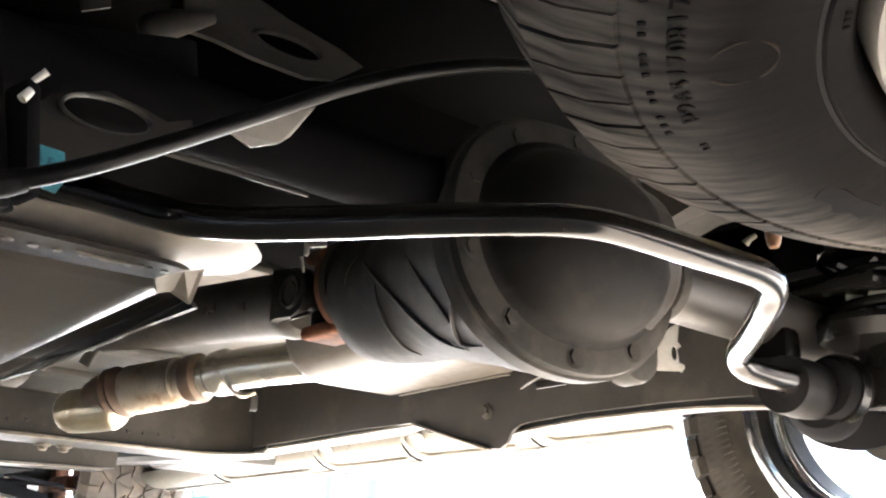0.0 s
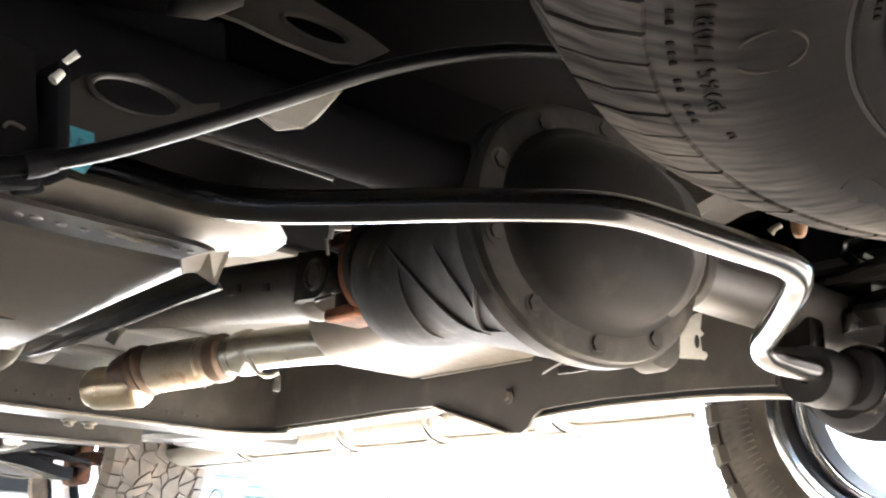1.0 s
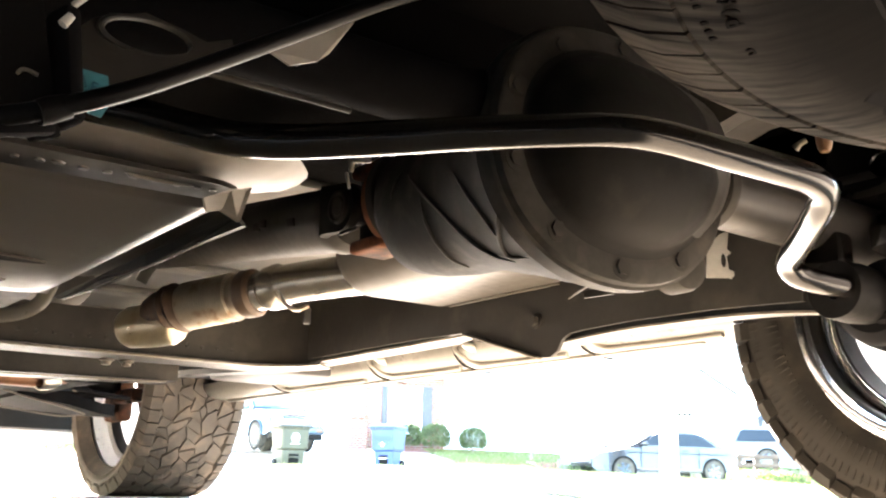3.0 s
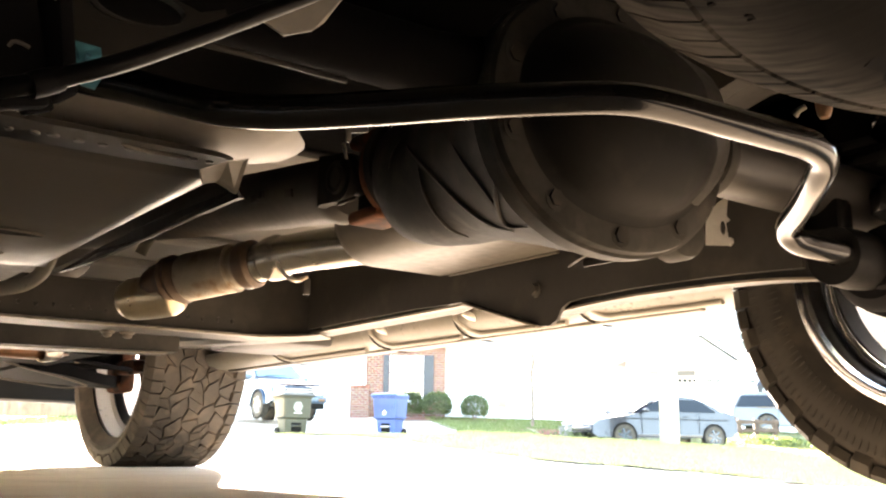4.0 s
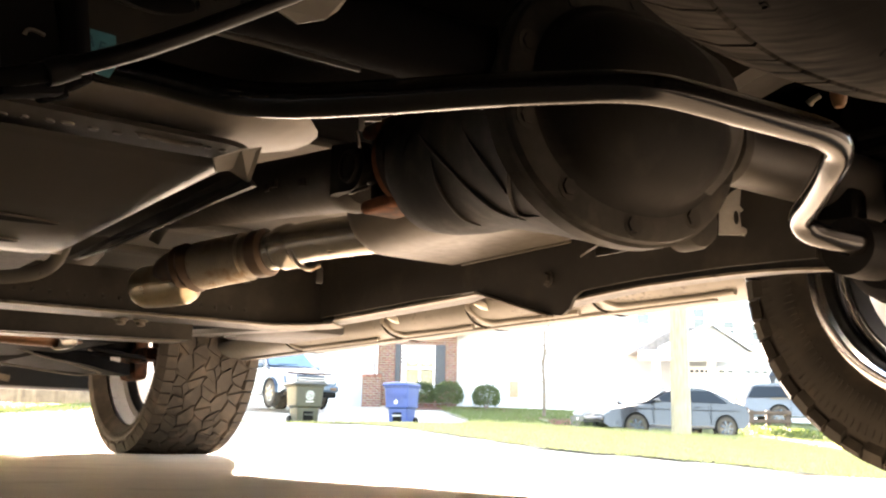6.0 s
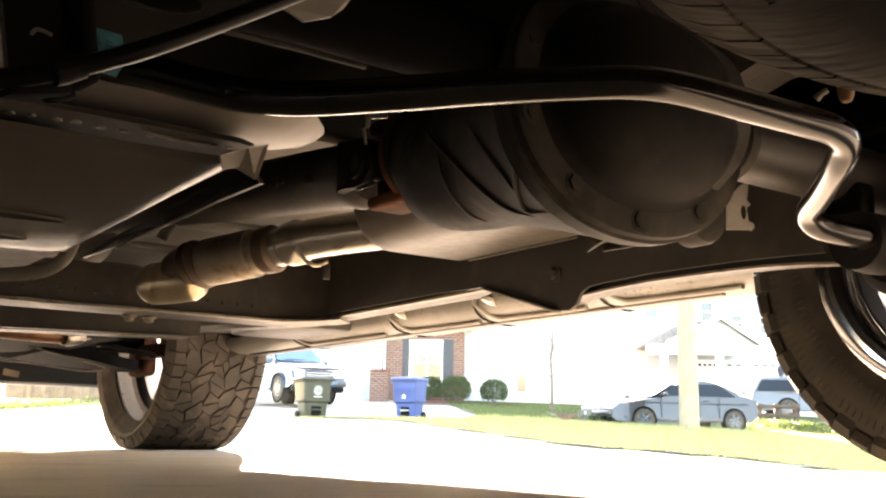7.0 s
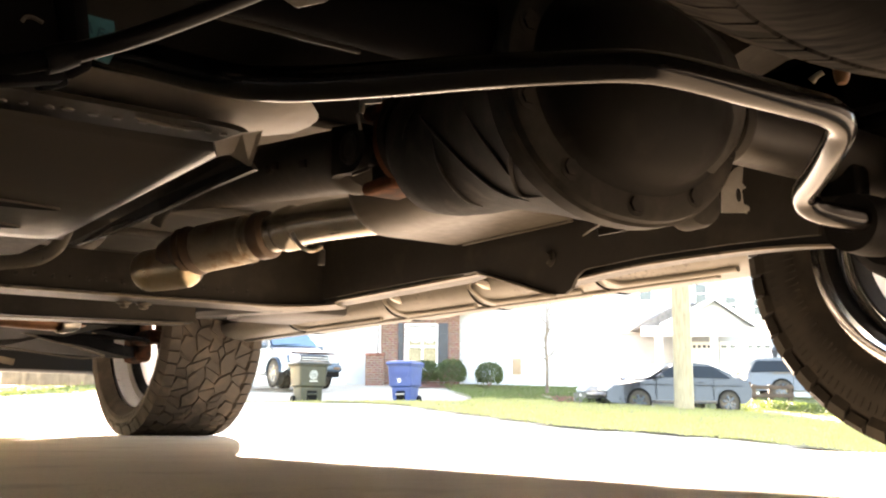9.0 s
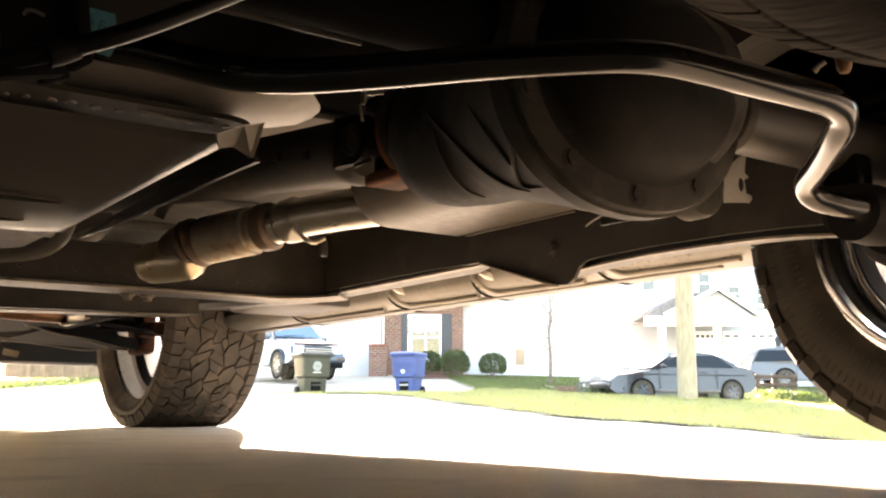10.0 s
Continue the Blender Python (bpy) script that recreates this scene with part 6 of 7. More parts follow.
def grain_material(name, dark_tone, light_tone):
    """Weathered timber with long upright grain and checks."""
    mt = mat(name, light_tone, 0.9, 0.0, 0.25, 2.0, 30, 0.2)
    n, l = mt.node_tree.nodes, mt.node_tree.links
    b = n["Principled BSDF"]
    co, mp, nz, mr, mx = (n.new("ShaderNode" + k) for k in ("TexCoord", "Mapping", "TexNoise", "MapRange", "Mix"))
    mp.inputs["Scale"].default_value = (34, 34, 1.8)
    l.new(co.outputs["Object"], mp.inputs["Vector"]), l.new(mp.outputs[0], nz.inputs["Vector"])
    nz.inputs["Scale"].default_value, nz.inputs["Detail"].default_value = 1.6, 6
    mr.inputs["From Min"].default_value, mr.inputs["From Max"].default_value = 0.42, 0.62
    l.new(nz.outputs["Fac"], mr.inputs["Value"])
    mx.data_type = "RGBA"
    l.new(mr.outputs[0], mx.inputs["Factor"])
    mx.inputs["A"].default_value, mx.inputs["B"].default_value = (*dark_tone, 1), (*light_tone, 1)
    l.new(mx.outputs["Result"], b.inputs["Base Color"])
    return mt


POLEWOOD = grain_material("weathered_pole_timber", (0.27, 0.22, 0.145), (0.40, 0.345, 0.235))
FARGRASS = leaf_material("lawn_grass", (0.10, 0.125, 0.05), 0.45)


def blades(name, n, u0, u1, v0, v1, power, tall, wide, material, label):
    rng = random.Random(11)
    bm_v, bm_f = [], []
    while len(bm_f) < n:
        u, v = rng.uniform(u0, u1), v0 + (v1 - v0) * rng.random() ** power
        p = EYE + ACROSS * u + AWAY * v
        if not in_lawn(p.x, p.y):
            continue
        p = p - AWAY * abs(rng.gauss(0, 0.22)) + ACROSS * rng.gauss(0, 0.1)
        h, a, lean = rng.uniform(0.4, 1.0) * tall, rng.uniform(0, 6.28), rng.uniform(-0.04, 0.04)
        wv, i = Vector((math.cos(a), math.sin(a), 0)) * rng.uniform(0.5, 1.0) * wide, len(bm_v)
        c = Vector((p.x, p.y, height(p.x, p.y) + 0.02))
        bm_v += [c - wv, c + wv, c + Vector((lean, lean * 0.6, h))]
        bm_f.append((i, i + 1, i + 2))
    me = bpy.data.meshes.new(name)
    me.from_pydata(bm_v, [], bm_f)
    me.materials.append(material)
    tagged(new(name, me), label, "grass", kind="stuff")


blades("verge_grass", 70000, -9, 14, 9.5, 29, 1.2, 0.09, 0.014, GRASS, "pale yellow-green verge grass, sunlight put in its colour")
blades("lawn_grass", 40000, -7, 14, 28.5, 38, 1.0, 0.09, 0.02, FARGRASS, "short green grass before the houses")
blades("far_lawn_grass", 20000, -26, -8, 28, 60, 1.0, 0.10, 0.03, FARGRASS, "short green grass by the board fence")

# house with the brick front
def house_front():
    base = 1.28
    root = thing("brick_house", "house with brick front, white siding and dark shutters", "house")
    V0 = 38.0
    root.matrix_basis = site(0, V0, base)
    k = V0 / 1773.0  # metres at this distance for the outline numbers below
    def X(px):
        return (px - 798) * k
    part("siding_wall", span(X(430), X(684), 0.05, 5.0, -0.6, 3.6), SIDING, root, "white lap siding")
    part("siding_wall", span(X(825), X(1060), 0.25, 5.0, -0.6, 5.6), SIDING, root, "white lap siding")
    for j in range(24):
        part("siding_board", span(X(825), X(1060), 0.235, 0.25, -0.5 + 0.24 * j, -0.49 + 0.24 * j + 0.21, 0.004), SIDING, root)
    wx0, wx1, wz0, wz1 = X(733), X(787), 0.62, 2.32
    for nm, a, b, z0, z1 in (("brick_wall", X(682), wx0, -0.6, 2.75), ("brick_wall", wx1, X(825), -0.6, 2.75), ("brick_wall", wx0, wx1, -0.6, wz0), ("brick_wall", wx0, wx1, wz1, 2.75)):
        part(nm, span(a, b, 0.0, 0.24, z0, z1), BRICKWALL, root, "red brickwork", smooth=False)
    part("inner_wall", span(wx0 - 0.3, wx1 + 0.3, 0.9, 0.95, 0.3, 2.6), MORTAR, root)
    win = part("window", span(wx0, wx1, 0.10, 0.12, wz0, wz1), PANE, root, "white sash window with dark glass", smooth=False)
    for a, b, c, d in ((wx0, wx1, wz1 - 0.07, wz1), (wx0, wx1, wz0, wz0 + 0.07), (wx0, wx0 + 0.07, wz0, wz1), (wx1 - 0.07, wx1, wz0, wz1), (wx0, wx1, 1.42, 1.50), ((wx0 + wx1) / 2 - 0.035, (wx0 + wx1) / 2 + 0.035, wz0, wz1)):
        part("window_frame", span(a, b, -0.03, 0.10, c, d, 0.006), TRIM, win)
    part("sill", span(wx0 - 0.05, wx1 + 0.05, -0.08, 0.1, wz0 - 0.07, wz0, 0.01), TRIM, win)
    for a, e in ((wx0 + 0.07, (wx0 + wx1) / 2 - 0.035), ((wx0 + wx1) / 2 + 0.035, wx1 - 0.07)):
        drape = [[(a + (e - a) * i / 24, 0.085 + 0.008 * math.sin(i * 1.3), z - 0.10 * math.sin(math.pi * i / 24) * (1 if j else 0)) for i in range(25)] for j, z in enumerate((wz1 - 0.07, 1.72))]
        bm = bmesh.new()
        vs = [[bm.verts.new(q) for q in r] for r in drape]
        for i in range(24):
            bm.faces.new((vs[0][i], vs[0][i + 1], vs[1][i + 1], vs[1][i]))
        bmesh.ops.solidify(bm, geom=bm.faces[:], thickness=0.004)
        part("curtain", bm, TRIM, win, "white draped curtain")
    for a, sw in ((wx0 - 0.33, 0.20), (wx1 + 0.02, 0.36)):
        sh = part("shutter", span(a, a + sw, -0.05, -0.004, wz0 - 0.05, wz1 + 0.02, 0.006), SHUTTER, root, "dark louvred shutter")
        for j in range(20):
            part("slat", span(a + 0.03, a + sw - 0.03, -0.058, -0.05, wz0 + 0.02 + 0.082 * j, wz0 + 0.075 + 0.082 * j), SHUTTER, sh)
    part("corner_board", span(wx0 - 0.09, wx0 - 0.02, -0.06, -0.004, wz0, wz1), TRIM, root)
    for j in range(4):
        part("number_bar", span(wx0 - 0.075, wx0 - 0.035, -0.066, -0.06, 2.05 - 0.14 * j, 2.14 - 0.14 * j), SHUTTER, root)
    part("eave", loft([[(X(560), -0.45, 2.74), (X(845), -0.45, 2.74), (X(845), 0.3, 2.74), (X(560), 0.3, 2.74)], [(X(560), -0.45, 2.90), (X(845), -0.45, 2.90), (X(845), 0.3, 2.90), (X(560), 0.3, 2.90)]]), TRIM, root, "white eave", smooth=False)
    part("roof", loft([[(X(430), -0.5, 2.9), (X(845), -0.5, 2.9), (X(845), -0.42, 3.0), (X(430), -0.42, 3.0)], [(X(430), 4.5, 5.4), (X(845), 4.5, 5.4), (X(845), 4.5, 5.5), (X(430), 4.5, 5.5)]]), ROOF, root, "grey shingle roof", smooth=False)
    part("downspout", tube([(X(860), 0.2, 2.7), (X(860), 0.2, -0.4)], 0.04, 8), TRIM, root, "white downspout")
    part("downspout", tube(smooth_path([(X(686), -0.06, 2.7), (X(686), -0.06, 0.1), (X(686), -0.12, -0.05)], 4), 0.035, 8), TRIM, root, "white downspout")
    part("wall_vent", span(X(917), X(932), 0.20, 0.24, 0.45, 1.05, 0.01), FENCE, root, "tan wall box")
    g = part("garage_door", span(X(470), X(628), 0.02, 0.06, -0.6, 1.75), TRIM, root, "white garage door", smooth=False)
    for j in range(4):
        part("door_panel", span(X(474), X(624), 0.005, 0.02, -0.55 + 0.58 * j, -0.02 + 0.58 * j, 0.02), TRIM, g)
    return root


house_front()
pier = thing("brick_pier", "low red brick pier with soldier-course cap", "pier")
pier.matrix_basis = site((663 - 784) * 37 / 1773, 37, 1.36)
part("shaft", span(-0.33, 0.33, 0, 0.5, -0.3, 0.98), BRICKWALL, pier, "red brickwork", smooth=False)
for j in range(9):
    part("brick", span(-0.345 + 0.077 * j, -0.345 + 0.077 * j + 0.066, -0.03, 0.52, 0.985, 1.075, 0.006), BRICK, pier)

# second house behind the cars
def porch_house():
    root = thing("porch_house", "white two-storey house with gabled carport", "house")
    V0, base = 46.0, 1.30
    root.matrix_basis = site(0, V0, base)
    k = V0 / 1773.0
    def X(px):
        return (px - 798) * k
    def Z(py):
        return (664 - py) * k + 0.3
    def X4(px):  # the same at the wall four metres behind
        return (px - 798) * 50.0 / 1773.0
    def Z4(py):
        return (664 - py) * 50.0 / 1773.0 + 0.434
    part("siding_wall", span(X4(1080), X4(1700), 4.0, 8.0, Z4(548), Z4(330)), SIDING_B, root, "pale blue lap siding")
    for j in range(16):
        part("siding_board", loft([[(x, 3.955, Z4(548) + 0.30 * j), (x, 4.0, Z4(548) + 0.30 * j), (x, 4.0, Z4(548) + 0.30 * j + 0.30), (x, 3.99, Z4(548) + 0.30 * j + 0.30)] for x in (X4(1080), X4(1700))]), SIDING_B, root, smooth=False)
    part("lower_wall", span(X4(1080), X4(1700), 4.05, 8.0, -1.0, Z4(548)), SIDING_B, root, "white lower wall")
    part("stone_band", span(X4(1080), X4(1150), 3.9, 4.05, Z4(576), Z4(548)), MORTAR, root, "tan stone band")
    for a, b, p0, p1 in ((1138, 1161, 478, 516), (1236, 1257, 486, 522), (1288, 1308, 508, 537), (1337, 1358, 511, 541)):
        w = part("window", span(X4(a), X4(b), 3.91, 3.94, Z4(p1), Z4(p0)), GLASS, root, "grey upper window", smooth=False)
        for c, d, e, f in ((a - 2, b + 2, p0 + 2, p0 - 2), (a - 2, b + 2, p1 + 4, p1), (a - 2, a + 1, p1 + 2, p0), (b - 1, b + 2, p1 + 2, p0), (a, b, (p0 + p1) / 2 + 1, (p0 + p1) / 2 - 1)):
            part("window_frame", span(X4(c), X4(d), 3.88, 3.95, Z4(e), Z4(f)), TRIM, w)
    # carport: gable, roof slopes, beam, columns and doors
    zt, ze = Z(517), Z(561)
    gb = prism([(X(1180), ze), (X(1332), ze), (X(1268), zt)], 0.12)
    part("gable", put(gb, Matrix(((1, 0, 0, 0), (0, 0, 1, 0.0), (0, 1, 0, 0), (0, 0, 0, 1)))), SIDING, root, "white gable", smooth=False)
    for a, b in ((X(1172), X(1268)), (X(1340), X(1268))):
        part("roof_slope", loft([[(a, -0.3, ze - 0.05), (a, 4.0, ze - 0.05), (b, 4.0, zt + 0.05), (b, -0.3, zt + 0.05)], [(a, -0.3, ze + 0.07), (a, 4.0, ze + 0.07), (b, 4.0, zt + 0.17), (b, -0.3, zt + 0.17)]]), ROOF, root, "grey shingle roof", smooth=False)
        part("barge_board", loft([[(a, -0.34, ze - 0.09), (a, -0.30, ze - 0.09), (b, -0.30, zt), (b, -0.34, zt)], [(a, -0.34, ze + 0.1), (a, -0.30, ze + 0.1), (b, -0.30, zt + 0.2), (b, -0.34, zt + 0.2)]]), TRIM, root, "white barge board", smooth=False)
    hip = prism([(X(a), Z(b)) for a, b in ((1146, 559), (1193, 529), (1230, 520), (1269, 515), (1262, 524), (1186, 562))], 3.4)
    part("side_roof", put(hip, Matrix(((1, 0, 0, 0), (0, 0, 1, 0.25), (0, 1, 0, 0), (0, 0, 0, 1)))), ROOF, root, "grey shingle hip roof", smooth=False)
    part("beam", span(X(1142), X(1340), 0.0, 0.25, Z(578), ze, 0.02), TRIM, root, "white beam")
    for px in (1172, 1268, 1320):
        part("column", span(X(px - 6), X(px + 6), 0.0, 0.26, -0.8, Z(578), 0.03), TRIM, root, "white square column")
    part("column_base", span(X(1309), X(1332), -0.1, 0.46, -0.8, Z(640), 0.02), BRICKWALL, root, "brick column base", smooth=False)
    for a, b in ((1210, 1262), (1276, 1366)):
        d = part("garage_door", span(X4(a), X4(b), 3.9, 3.98, -0.8, Z4(588)), TRIM, root, "white garage door", smooth=False)
        for j in range(6):
            x = X4(a) + (X4(b) - X4(a)) * (j + 0.15) / 6
            part("door_pane", span(x, x + (X4(b) - X4(a)) * 0.11, 3.88, 3.9, Z4(599), Z4(594)), GLASS, d)
    part("roof", loft([[(X(1060), 3.6, Z(330)), (X(1720), 3.6, Z(330)), (X(1720), 8.4, Z(330)), (X(1060), 8.4, Z(330))], [(X(1100), 6, Z(330) + 2.2), (X(1680), 6, Z(330) + 2.2), (X(1680), 6.1, Z(330) + 2.2), (X(1100), 6.1, Z(330) + 2.2)]]), ROOF, root, "grey shingle roof", smooth=False)
    return root


porch_house()

# vehicles
SUV_P = [(-2.2, 0.45), (2.05, 0.42), (2.28, 0.50), (2.30, 0.74), (2.24, 0.90), (2.05, 0.98), (1.20, 1.15), (1.06, 1.21), (0.45, 1.68), (0.28, 1.74), (-2.05, 1.76), (-2.18, 1.64), (-2.30, 1.12), (-2.32, 0.60)]
su, sb = car("parked_suv", site(*(-5.371, 33.500, 1.081), -55) @ Matrix.Scale(1.04, 4), SILVER, "silver off-road wagon parked on the drive", 4.6, 1.75, 1.78, SUV_P, [(-2.05, -0.95, 1.20, 1.62, -1.98, -0.95), (-0.85, 0.84, 1.20, 1.62, -0.85, 0.45)], 0.39, 2.7)
screen(sb, (1.05, 1.23), (0.47, 1.67), 0.78, 0.64)
part("wiper", strip((1.04, -0.5, 1.27), (0.98, 0.2, 1.30), 0.02, 0.02), PLASTIC, sb)
part("bug_deflector", put(span(-0.05, 0.05, -0.74, 0.74, -0.022, 0.03, 0.018), pose(2.20, 0, 0.955)), PLASTIC, sb, "black hood deflector")
gr = part("grille", span(2.29, 2.325, -0.46, 0.46, 0.66, 0.87, 0.02), PLASTIC, sb, "dark grille")
for k in range(3):
    part("grille_bar", span(2.32, 2.345, -0.45, 0.45, 0.68 + 0.065 * k, 0.705 + 0.065 * k, 0.006), ZINC, gr, "bright grille bar")
part("bumper", span(2.18, 2.44, -0.88, 0.88, 0.42, 0.63, 0.06, 3), SILVER, sb, "silver front bumper")
part("bumper_skirt", span(2.10, 2.38, -0.82, 0.82, 0.26, 0.43, 0.04), PLASTIC, sb, "black bumper skirt")
part("number_plate", span(2.44, 2.45, -0.16, 0.16, 0.46, 0.60), TRIM, sb)
for s in (-1, 1):
    part("headlamp", span(2.22, 2.335, s * 0.64 - 0.16, s * 0.64 + 0.16, 0.68, 0.88, 0.03), LAMP, sb, "clear headlamp")
    part("mirror", box(0.10, 0.2, 0.15, (0.80, s * 0.98, 1.22), 0.03), SILVER, sb)
    part("turn_lamp", span(2.40, 2.45, s * 0.68 - 0.1, s * 0.68 + 0.1, 0.48, 0.56, 0.01), AMBER, sb)
    part("fender_flare", put(tube([(0.46 * math.cos(math.pi * k / 12), 0, 0.46 * math.sin(math.pi * k / 12)) for k in range(13)], 0.04, 8, flat=(1, 0.6)), pose(1.35, s * 0.875, 0.39)), SILVER, sb)
    part("side_step", tube([(-0.8, s * 0.92, 0.40), (0.85, s * 0.92, 0.40)], 0.04, 10), ZINC, sb, "chrome side step")

SEDAN_P = [(-1.98, 0.30), (2.2, 0.28), (2.38, 0.42), (2.36, 0.62), (2.15, 0.78), (1.10, 0.94), (0.98, 0.97), (0.22, 1.36), (-0.05, 1.43), (-0.45, 1.455), (-0.85, 1.43), (-1.15, 1.34), (-1.68, 1.07), (-1.98, 1.03), (-2.12, 0.94), (-2.18, 0.72), (-2.16, 0.46)]
se_, sdb = car("parked_sedan", site(6.34, 29.3, 0.24, 201) @ Matrix.Diagonal((1.05, 1.0, 1.0, 1)), GREYCAR, "grey-blue saloon parked beyond the pole", 4.8, 1.8, 1.45, SEDAN_P, [(-1.50, -0.35, 1.0, 1.34, -1.02, -0.35), (-0.25, 0.92, 1.0, 1.34, -0.25, 0.22)], 0.32, 2.78)
screen(sdb, (1.0, 0.98), (0.2, 1.39), 0.72, 0.56)
screen(sdb, (-1.66, 1.09), (-1.17, 1.33), 0.72, 0.56, name="rear_window")
part("number_plate", span(2.375, 2.39, -0.16, 0.16, 0.44, 0.56), TRIM, sdb, "pale front plate")
part("lower_grille", span(2.34, 2.385, -0.55, 0.55, 0.32, 0.42, 0.01), PLASTIC, sdb, "black lower grille")
part("bumper", span(2.24, 2.40, -0.86, 0.86, 0.42, 0.58, 0.05, 3), DARKCAR, sdb, "dark front bumper")
for s in (-1, 1):
    part("headlamp", put(span(-0.14, 0.12, -0.19, 0.19, -0.06, 0.06, 0.03), pose(2.24, s * 0.62, 0.69, 0, 22, 0)), LAMP, sdb, "clear headlamp")
    part("tail_lamp", span(-2.19, -2.10, s * 0.68 - 0.14, s * 0.68 + 0.14, 0.78, 0.92, 0.02), RUST, sdb, "red tail lamp")
    part("door_handle", box(0.16, 0.02, 0.025, (-0.55, s * 0.905, 0.88), 0.008), GREYCAR, sdb)
    part("mirror", box(0.12, 0.18, 0.11, (0.80, s * 0.98, 1.02), 0.03), GREYCAR, sdb)
    part("sill_trim", box(2.0, 0.03, 0.07, (0.0, s * 0.905, 0.34), 0.01), DARKCAR, sdb, "dark lower sill")
    part("door_crease", box(3.3, 0.016, 0.018, (-0.25, s * 0.905, 0.80), 0.006), GREYCAR, sdb)
    for x in (-0.92, -0.30, 0.86):
        part("door_gap", box(0.012, 0.01, 0.56, (x, s * 0.902, 0.68), 0.002), GROOVE, sdb)

VANPAINT = mat("pewter_van_paint", (0.075, 0.08, 0.088), 0.3, 0.5, 0.06, 2, 60, 0.0, coat=0.4)
VAN_P = [(-2.6, 0.32), (2.3, 0.30), (2.45, 0.45), (2.42, 0.70), (2.20, 0.84), (1.45, 0.97), (0.55, 1.42), (0.30, 1.48), (-1.6, 1.50), (-2.2, 1.46), (-2.42, 1.36), (-2.70, 0.95), (-2.76, 0.72), (-2.72, 0.45)]
va, vb = car("parked_van", site(13.4, 36.7, 0.80, -6), VANPAINT, "silver minivan parked by the carport", 5.0, 1.95, 1.5, VAN_P, [(-2.55, -1.15, 0.96, 1.36, -2.32, -1.15), (-1.05, 0.10, 0.96, 1.36, -1.05, 0.10), (0.20, 1.25, 0.96, 1.36, 0.20, 0.55)], 0.34, 3.0)
screen(vb, (1.42, 0.99), (0.58, 1.40), 0.82, 0.66)
part("side_stripe", box(3.6, 0.008, 0.03, (0, 0.982, 0.92)), DARKCAR, vb)
part("side_stripe", box(3.6, 0.008, 0.03, (0, -0.982, 0.92)), DARKCAR, vb)
for s in (-1, 1):
    part("mirror", box(0.12, 0.18, 0.13, (0.95, s * 1.02, 1.03), 0.03), PLASTIC, vb)
    part("door_gap", box(0.012, 0.01, 0.6, (-1.1, s * 0.976, 0.66), 0.002), GROOVE, vb)
    part("door_gap", box(0.012, 0.01, 0.6, (0.15, s * 0.976, 0.66), 0.002), GROOVE, vb)

# bins
wheelie_bin("green_bin", site(*(-3.776, 28.500, 0.452), 28) @ Matrix.Diagonal((1.30, 1.2, 1.13, 1)), BIN_G, "dark green wheeled bin with pale round emblem", "round")
wheelie_bin("blue_bin", site(*(-1.081, 28.500, 0.452), -22) @ Matrix.Scale(1.15, 4), BIN_B, "blue wheeled bin with white star marks", "star")


def shrub(m, w, h, seed, label):
    """A clipped shrub: a twiggy core under thousands of small leaves."""
    rng = random.Random(seed)
    root = thing("shrub", label, "shrub", "shrubs by the brick front")
    root.matrix_basis = m
    vs, fs = [], []
    for _ in range(2600):
        a, b = rng.uniform(0, 6.283), math.acos(rng.uniform(-0.75, 1))
        lump = 1 + 0.08 * math.sin(5 * a + seed) * math.sin(4 * b) + rng.gauss(0, 0.04)
        r = (0.80 + 0.2 * rng.random()) * lump
        c = Vector((w / 2 * r * math.sin(b) ** 0.8 * math.cos(a), w / 2 * r * math.sin(b) ** 0.8 * math.sin(a), h * 0.47 + h * 0.50 * r * math.cos(b)))
        q = Euler((rng.uniform(0, 6), rng.uniform(0, 6), rng.uniform(0, 6))).to_matrix()
        s = rng.uniform(0.025, 0.05)
        i = len(vs)
        vs += [c + q @ Vector(e) * s for e in ((-1, 0, 0), (0, -0.5, 0.1), (1, 0, 0), (0, 0.5, 0.1))]
        fs.append((i, i + 1, i + 2, i + 3))
    me = bpy.data.meshes.new("leaves")
    me.from_pydata(vs, [], fs)
    me.materials.append(SHRUB)
    o = new("leaves", me)
    o.parent = root
    o["kind"] = "stuff"
    st = [tube([(0, 0, -0.05), (0.3 * w * math.cos(k), 0.3 * w * math.sin(k), h * 0.6)], [0.02, 0.006], 6) for k in range(7)]
    part("stems", join(*st), TWIG, root)


for px, py, v, w, h, sd_ in ((752, 661, 37.0, 0.95, 0.85, 1), (797, 661, 36.4, 1.05, 0.92, 2), (862, 662, 36, 0.98, 0.84, 3)):
    u = (px - 784) * v / 1773
    shrub(site(u, v, height(*spot(u, v).xy) + 0.1), w, h, sd_, "rounded dark green clipped shrub in red mulch")
mulch = sheet("mulch_bed", 18, 27, 22, 34, 0.25, 0.035, MULCH, "red bark mulch bed under the shrubs", lambda x, y: -1.8 < (Vector((x, y)) - EYE).dot(ACROSS) < 2.6 and 35.4 < (Vector((x, y)) - EYE).dot(AWAY) < 37.9, "mulch")
mulch2 = sheet("mulch_ring", 12, 30, 12, 34, 0.2, 0.035, MULCH, "red mulch ring round the young tree", lambda x, y: (((Vector((x, y)) - EYE).dot(ACROSS) - 3.3) / 1.3) ** 2 + (((Vector((x, y)) - EYE).dot(AWAY) - 31.6) / 1.0) ** 2 < 1, "mulch")


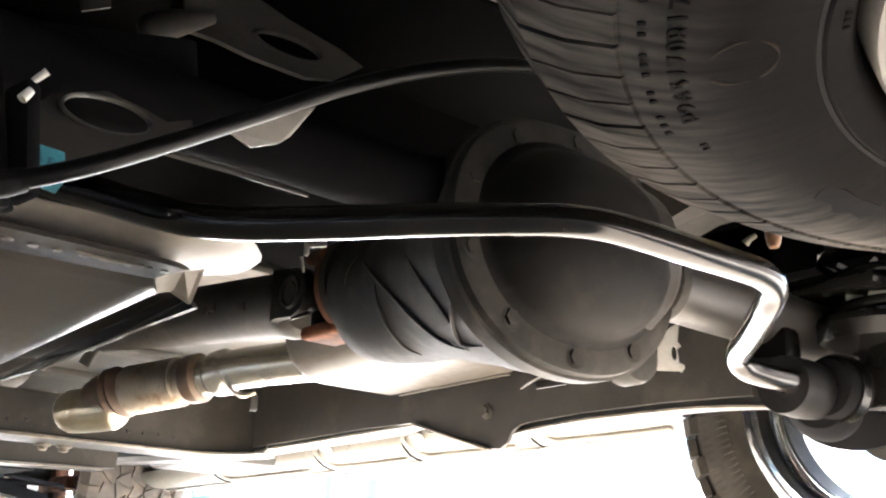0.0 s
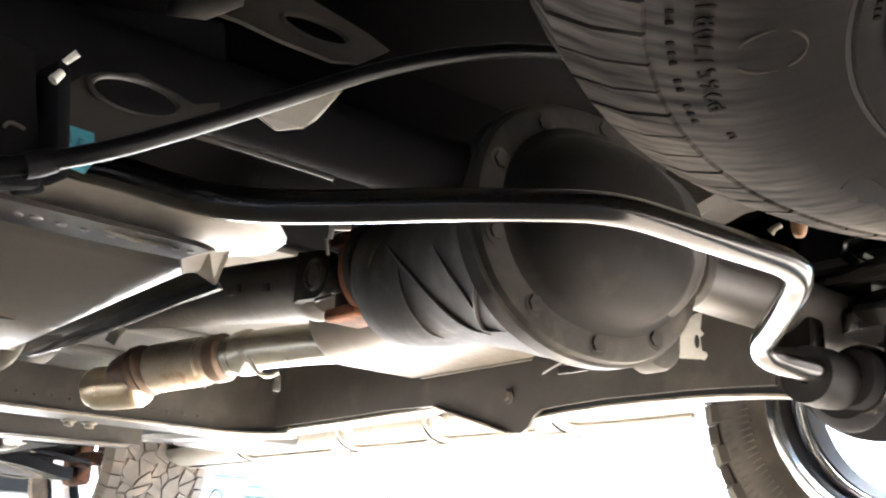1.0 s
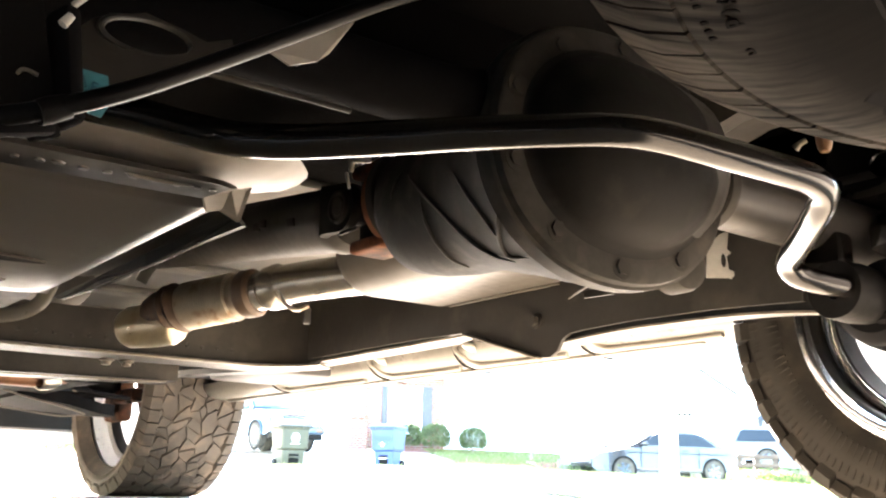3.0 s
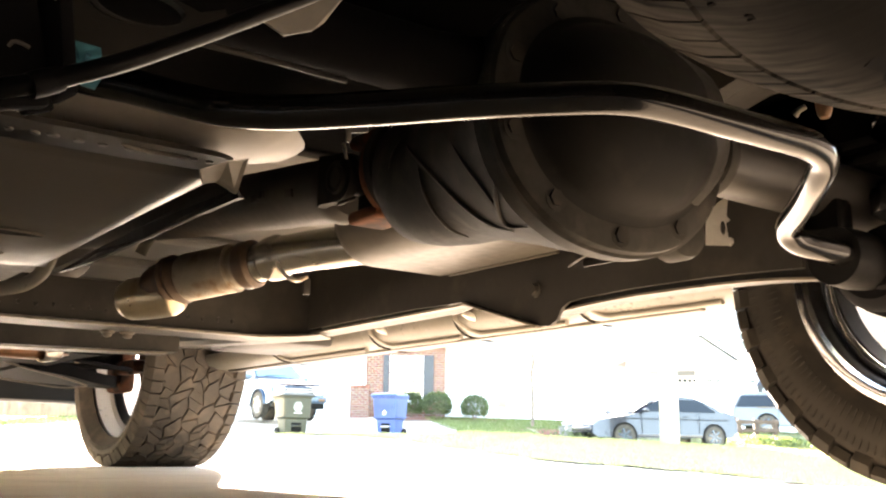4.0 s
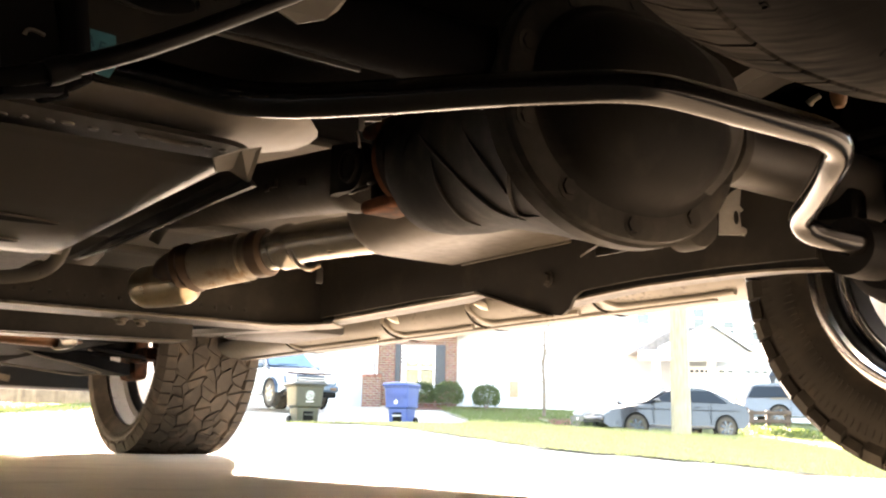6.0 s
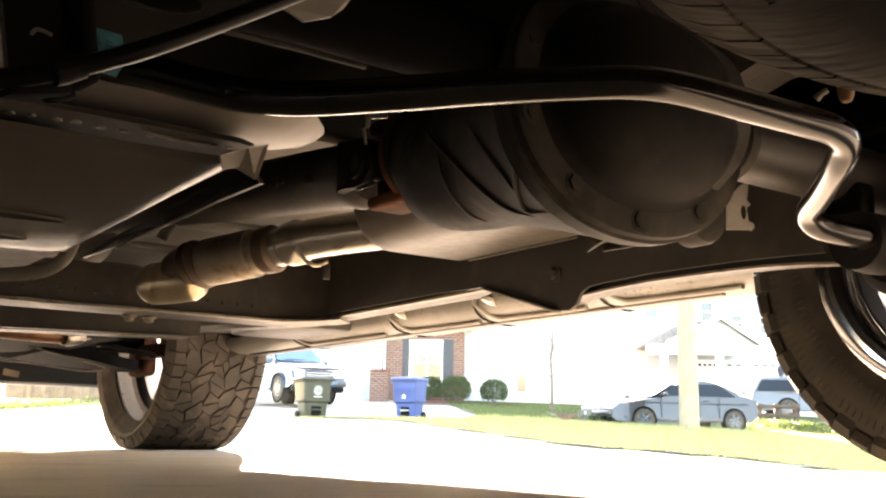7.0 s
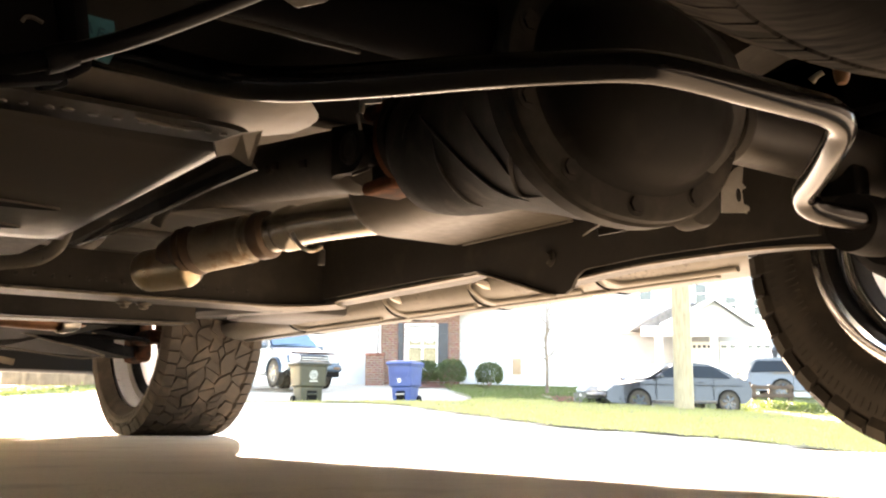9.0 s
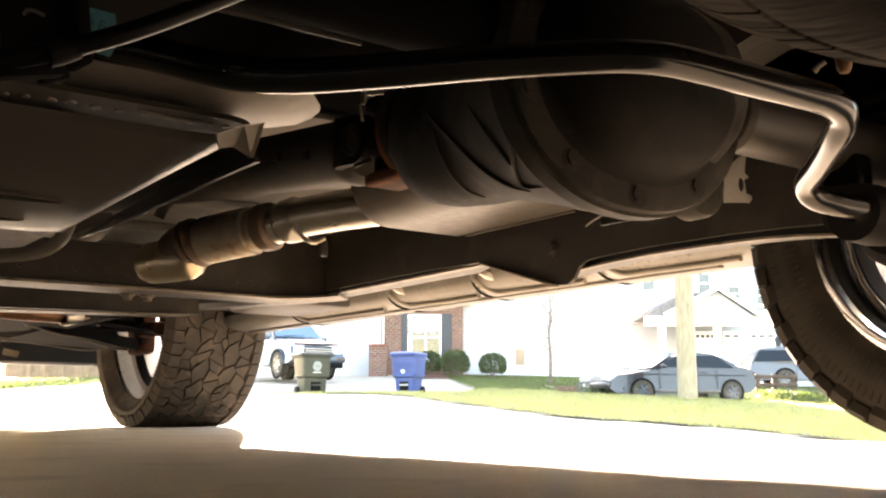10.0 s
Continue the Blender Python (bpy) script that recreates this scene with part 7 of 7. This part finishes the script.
def bare_tree(m):
    rng = random.Random(5)
    root = thing("young_tree", "bare young tree with thin grey branches", "tree")
    root.matrix_basis = m
    trunk = smooth_path([(0, 0, -0.05), (0.01, 0, 0.8), (-0.02, 0.02, 1.5), (0.03, 0, 2.2), (0.0, 0, 3.2), (0.05, 0, 4.6)], 4)
    part("trunk", tube(trunk, [0.055 - 0.048 * i / (len(trunk) - 1) for i in range(len(trunk))], 10), TWIG, root)
    BOUGHS = (((0.0, 0.95), (-0.28, 1.20), (-0.56, 1.33)), ((0.02, 1.03), (0.30, 1.32), (0.55, 1.78)), ((-0.03, 1.40), (-0.10, 1.95), (-0.19, 2.75)), ((0.0, 1.60), (0.08, 2.10), (0.12, 2.80)), ((0.0, 1.30), (-0.20, 1.42), (-0.36, 1.46)), ((0.0, 1.75), (0.22, 2.15), (0.34, 2.7)), ((0.0, 2.1), (-0.25, 2.5), (-0.42, 3.1)), ((0.0, 2.4), (0.2, 2.9), (0.26, 3.5)))
    for k, bough in enumerate(BOUGHS):
        pts = [Vector((x, 0.35 * x * math.sin(2.1 * k), z)) for x, z in bough]
        twigs = [tube(smooth_path(pts, 4), [0.022 - 0.0019 * i for i in range(9)], 6)]
        for j in range(5):
            b = pts[1].lerp(pts[2], rng.random()) if j else pts[0].lerp(pts[1], 0.7)
            twigs.append(tube([b, b + Vector((rng.uniform(-0.16, 0.16), rng.uniform(-0.2, 0.2), rng.uniform(0.08, 0.3)))], [0.006, 0.003], 5))
        part("bough", join(*twigs), TWIG, root)


bare_tree(site(*(3.207, 32.000, 0.948)))
pole = thing("utility_pole", "weathered brown wooden utility pole", "pole")
pole.matrix_basis = site(*(6.292, 27.000, 0.457))
part("shaft", tube([(0, 0, -0.16), (0, 0, 0.3), (0, 0, 3), (0, 0, 9)], [0.258, 0.246, 0.23, 0.19], 28), POLEWOOD, pole)
part("ground_wire", tube([(0.243, -0.05, -0.1), (0.231, -0.05, 3), (0.188, -0.04, 8.8)], 0.008, 6), ZINC, pole, "thin grey ground wire")
for z in (1.5, 2.1, 2.35):
    part("staple", box(0.02, 0.012, 0.03, (0.05, -0.229, z), 0.004), DARKCAR, pole)

RAILWOOD = mat("dark_rail_timber", (0.085, 0.058, 0.042), 0.9, 0.0, 0.35, 3, 40, 0.3)
rails = thing("timber_rail", "low brown timber rail by the parked cars", "rail")
rails.matrix_basis = site(*(10.644, 33.500, 0.588))
for x in (-0.55, 0.0, 0.62):
    part("post", box(0.14, 0.14, 0.85, (x, 0, 0.22), 0.02), RAILWOOD, rails)
for z in (0.28, 0.55):
    part("rail", box(1.4, 0.06, 0.12, (0.03, -0.08, z), 0.01), RAILWOOD, rails)

# fence and beds beyond the front wheel
CEDAR = mat("weathered_cedar_boards", (0.20, 0.145, 0.10), 0.85, 0.0, 0.25, 3, 40, 0.2, rand=0.2)
fence = thing("board_fence", "tan vertical board fence beyond the lawn", "fence")
fence.matrix_basis = site((150 - 784) * 46 / 1773, 46, 1.60)
for j in range(34):
    part("board", box(0.163, 0.02, 1.3, (-3.4 + 0.165 * j , 0, 0.55), 0.006), CEDAR, fence)
for z in (0.2, 0.9):
    part("rail", box(8.6, 0.05, 0.09, (0.3, 0.04, z), 0.006), CEDAR, fence)
for j in range(5):
    part("post", box(0.10, 0.10, 1.5, (-3.6 + 2.0 * j, 0.08, 0.6), 0.01), BARK, fence)


def low_plants(name, spots, label):
    rng = random.Random(8)
    vs, fs = [], []
    for u, v, n, w, h in spots:
        for _ in range(n):
            p = spot(u + rng.gauss(0, w), v + rng.gauss(0, w * 0.5))
            c = p + Vector((0, 0, rng.random() * h))
            q = Euler((rng.uniform(0, 6), rng.uniform(0, 6), rng.uniform(0, 6))).to_matrix()
            s = rng.uniform(0.03, 0.07)
            i = len(vs)
            vs += [c + q @ Vector(e) * s for e in ((-1, 0, 0), (0, -0.4, 0), (1, 0, 0), (0, 0.4, 0))]
            fs.append((i, i + 1, i + 2, i + 3))
    me = bpy.data.meshes.new(name)
    me.from_pydata(vs, [], fs)
    me.materials.append(SHRUB)
    tagged(new(name, me), label, "plants", kind="stuff")


low_plants("bed_plants", [((30 - 784) * 34 / 1773, 34, 500, 0.9, 0.35), ((1385 - 784) * 30 / 1773, 30, 1500, 0.75, 0.28), ((1030 - 784) * 28 / 1773, 28, 300, 0.5, 0.3)], "low dark bedding plants")

box_ = thing("meter_box", "small white utility box among the plants", "utility box")
box_.matrix_basis = site(*(3.695, 28.000, 0.563))
part("case", span(-0.16, 0.16, -0.12, 0.12, -0.1, 0.20, 0.03, 3), BOARD, box_, "pale weathered case")
part("lid", span(-0.17, 0.17, -0.13, 0.13, 0.20, 0.235, 0.012), BOARD, box_)
part("latch", span(-0.02, 0.02, -0.14, -0.12, 0.14, 0.21, 0.004), ZINC, box_)

lantern = thing("post_lantern", "black lantern on a thin post by the carport", "lamp post")
lantern.matrix_basis = site(*(13.591, 42.000, 1.500))
part("post", tube([(0, 0, -0.2), (0, 0, 1.15)], 0.04, 12), SHUTTER, lantern)
part("lantern_cage", loft([rrect(-w, w, -w, w, 0.01, z, 2) for w, z in ((0.07, 1.15), (0.12, 1.42))]), SHUTTER, lantern, "black lantern cage")
part("lantern_cap", lathe([(0.17, 1.42), (0.10, 1.52), (0.03, 1.58), (0, 1.60)], 12), SHUTTER, lantern)
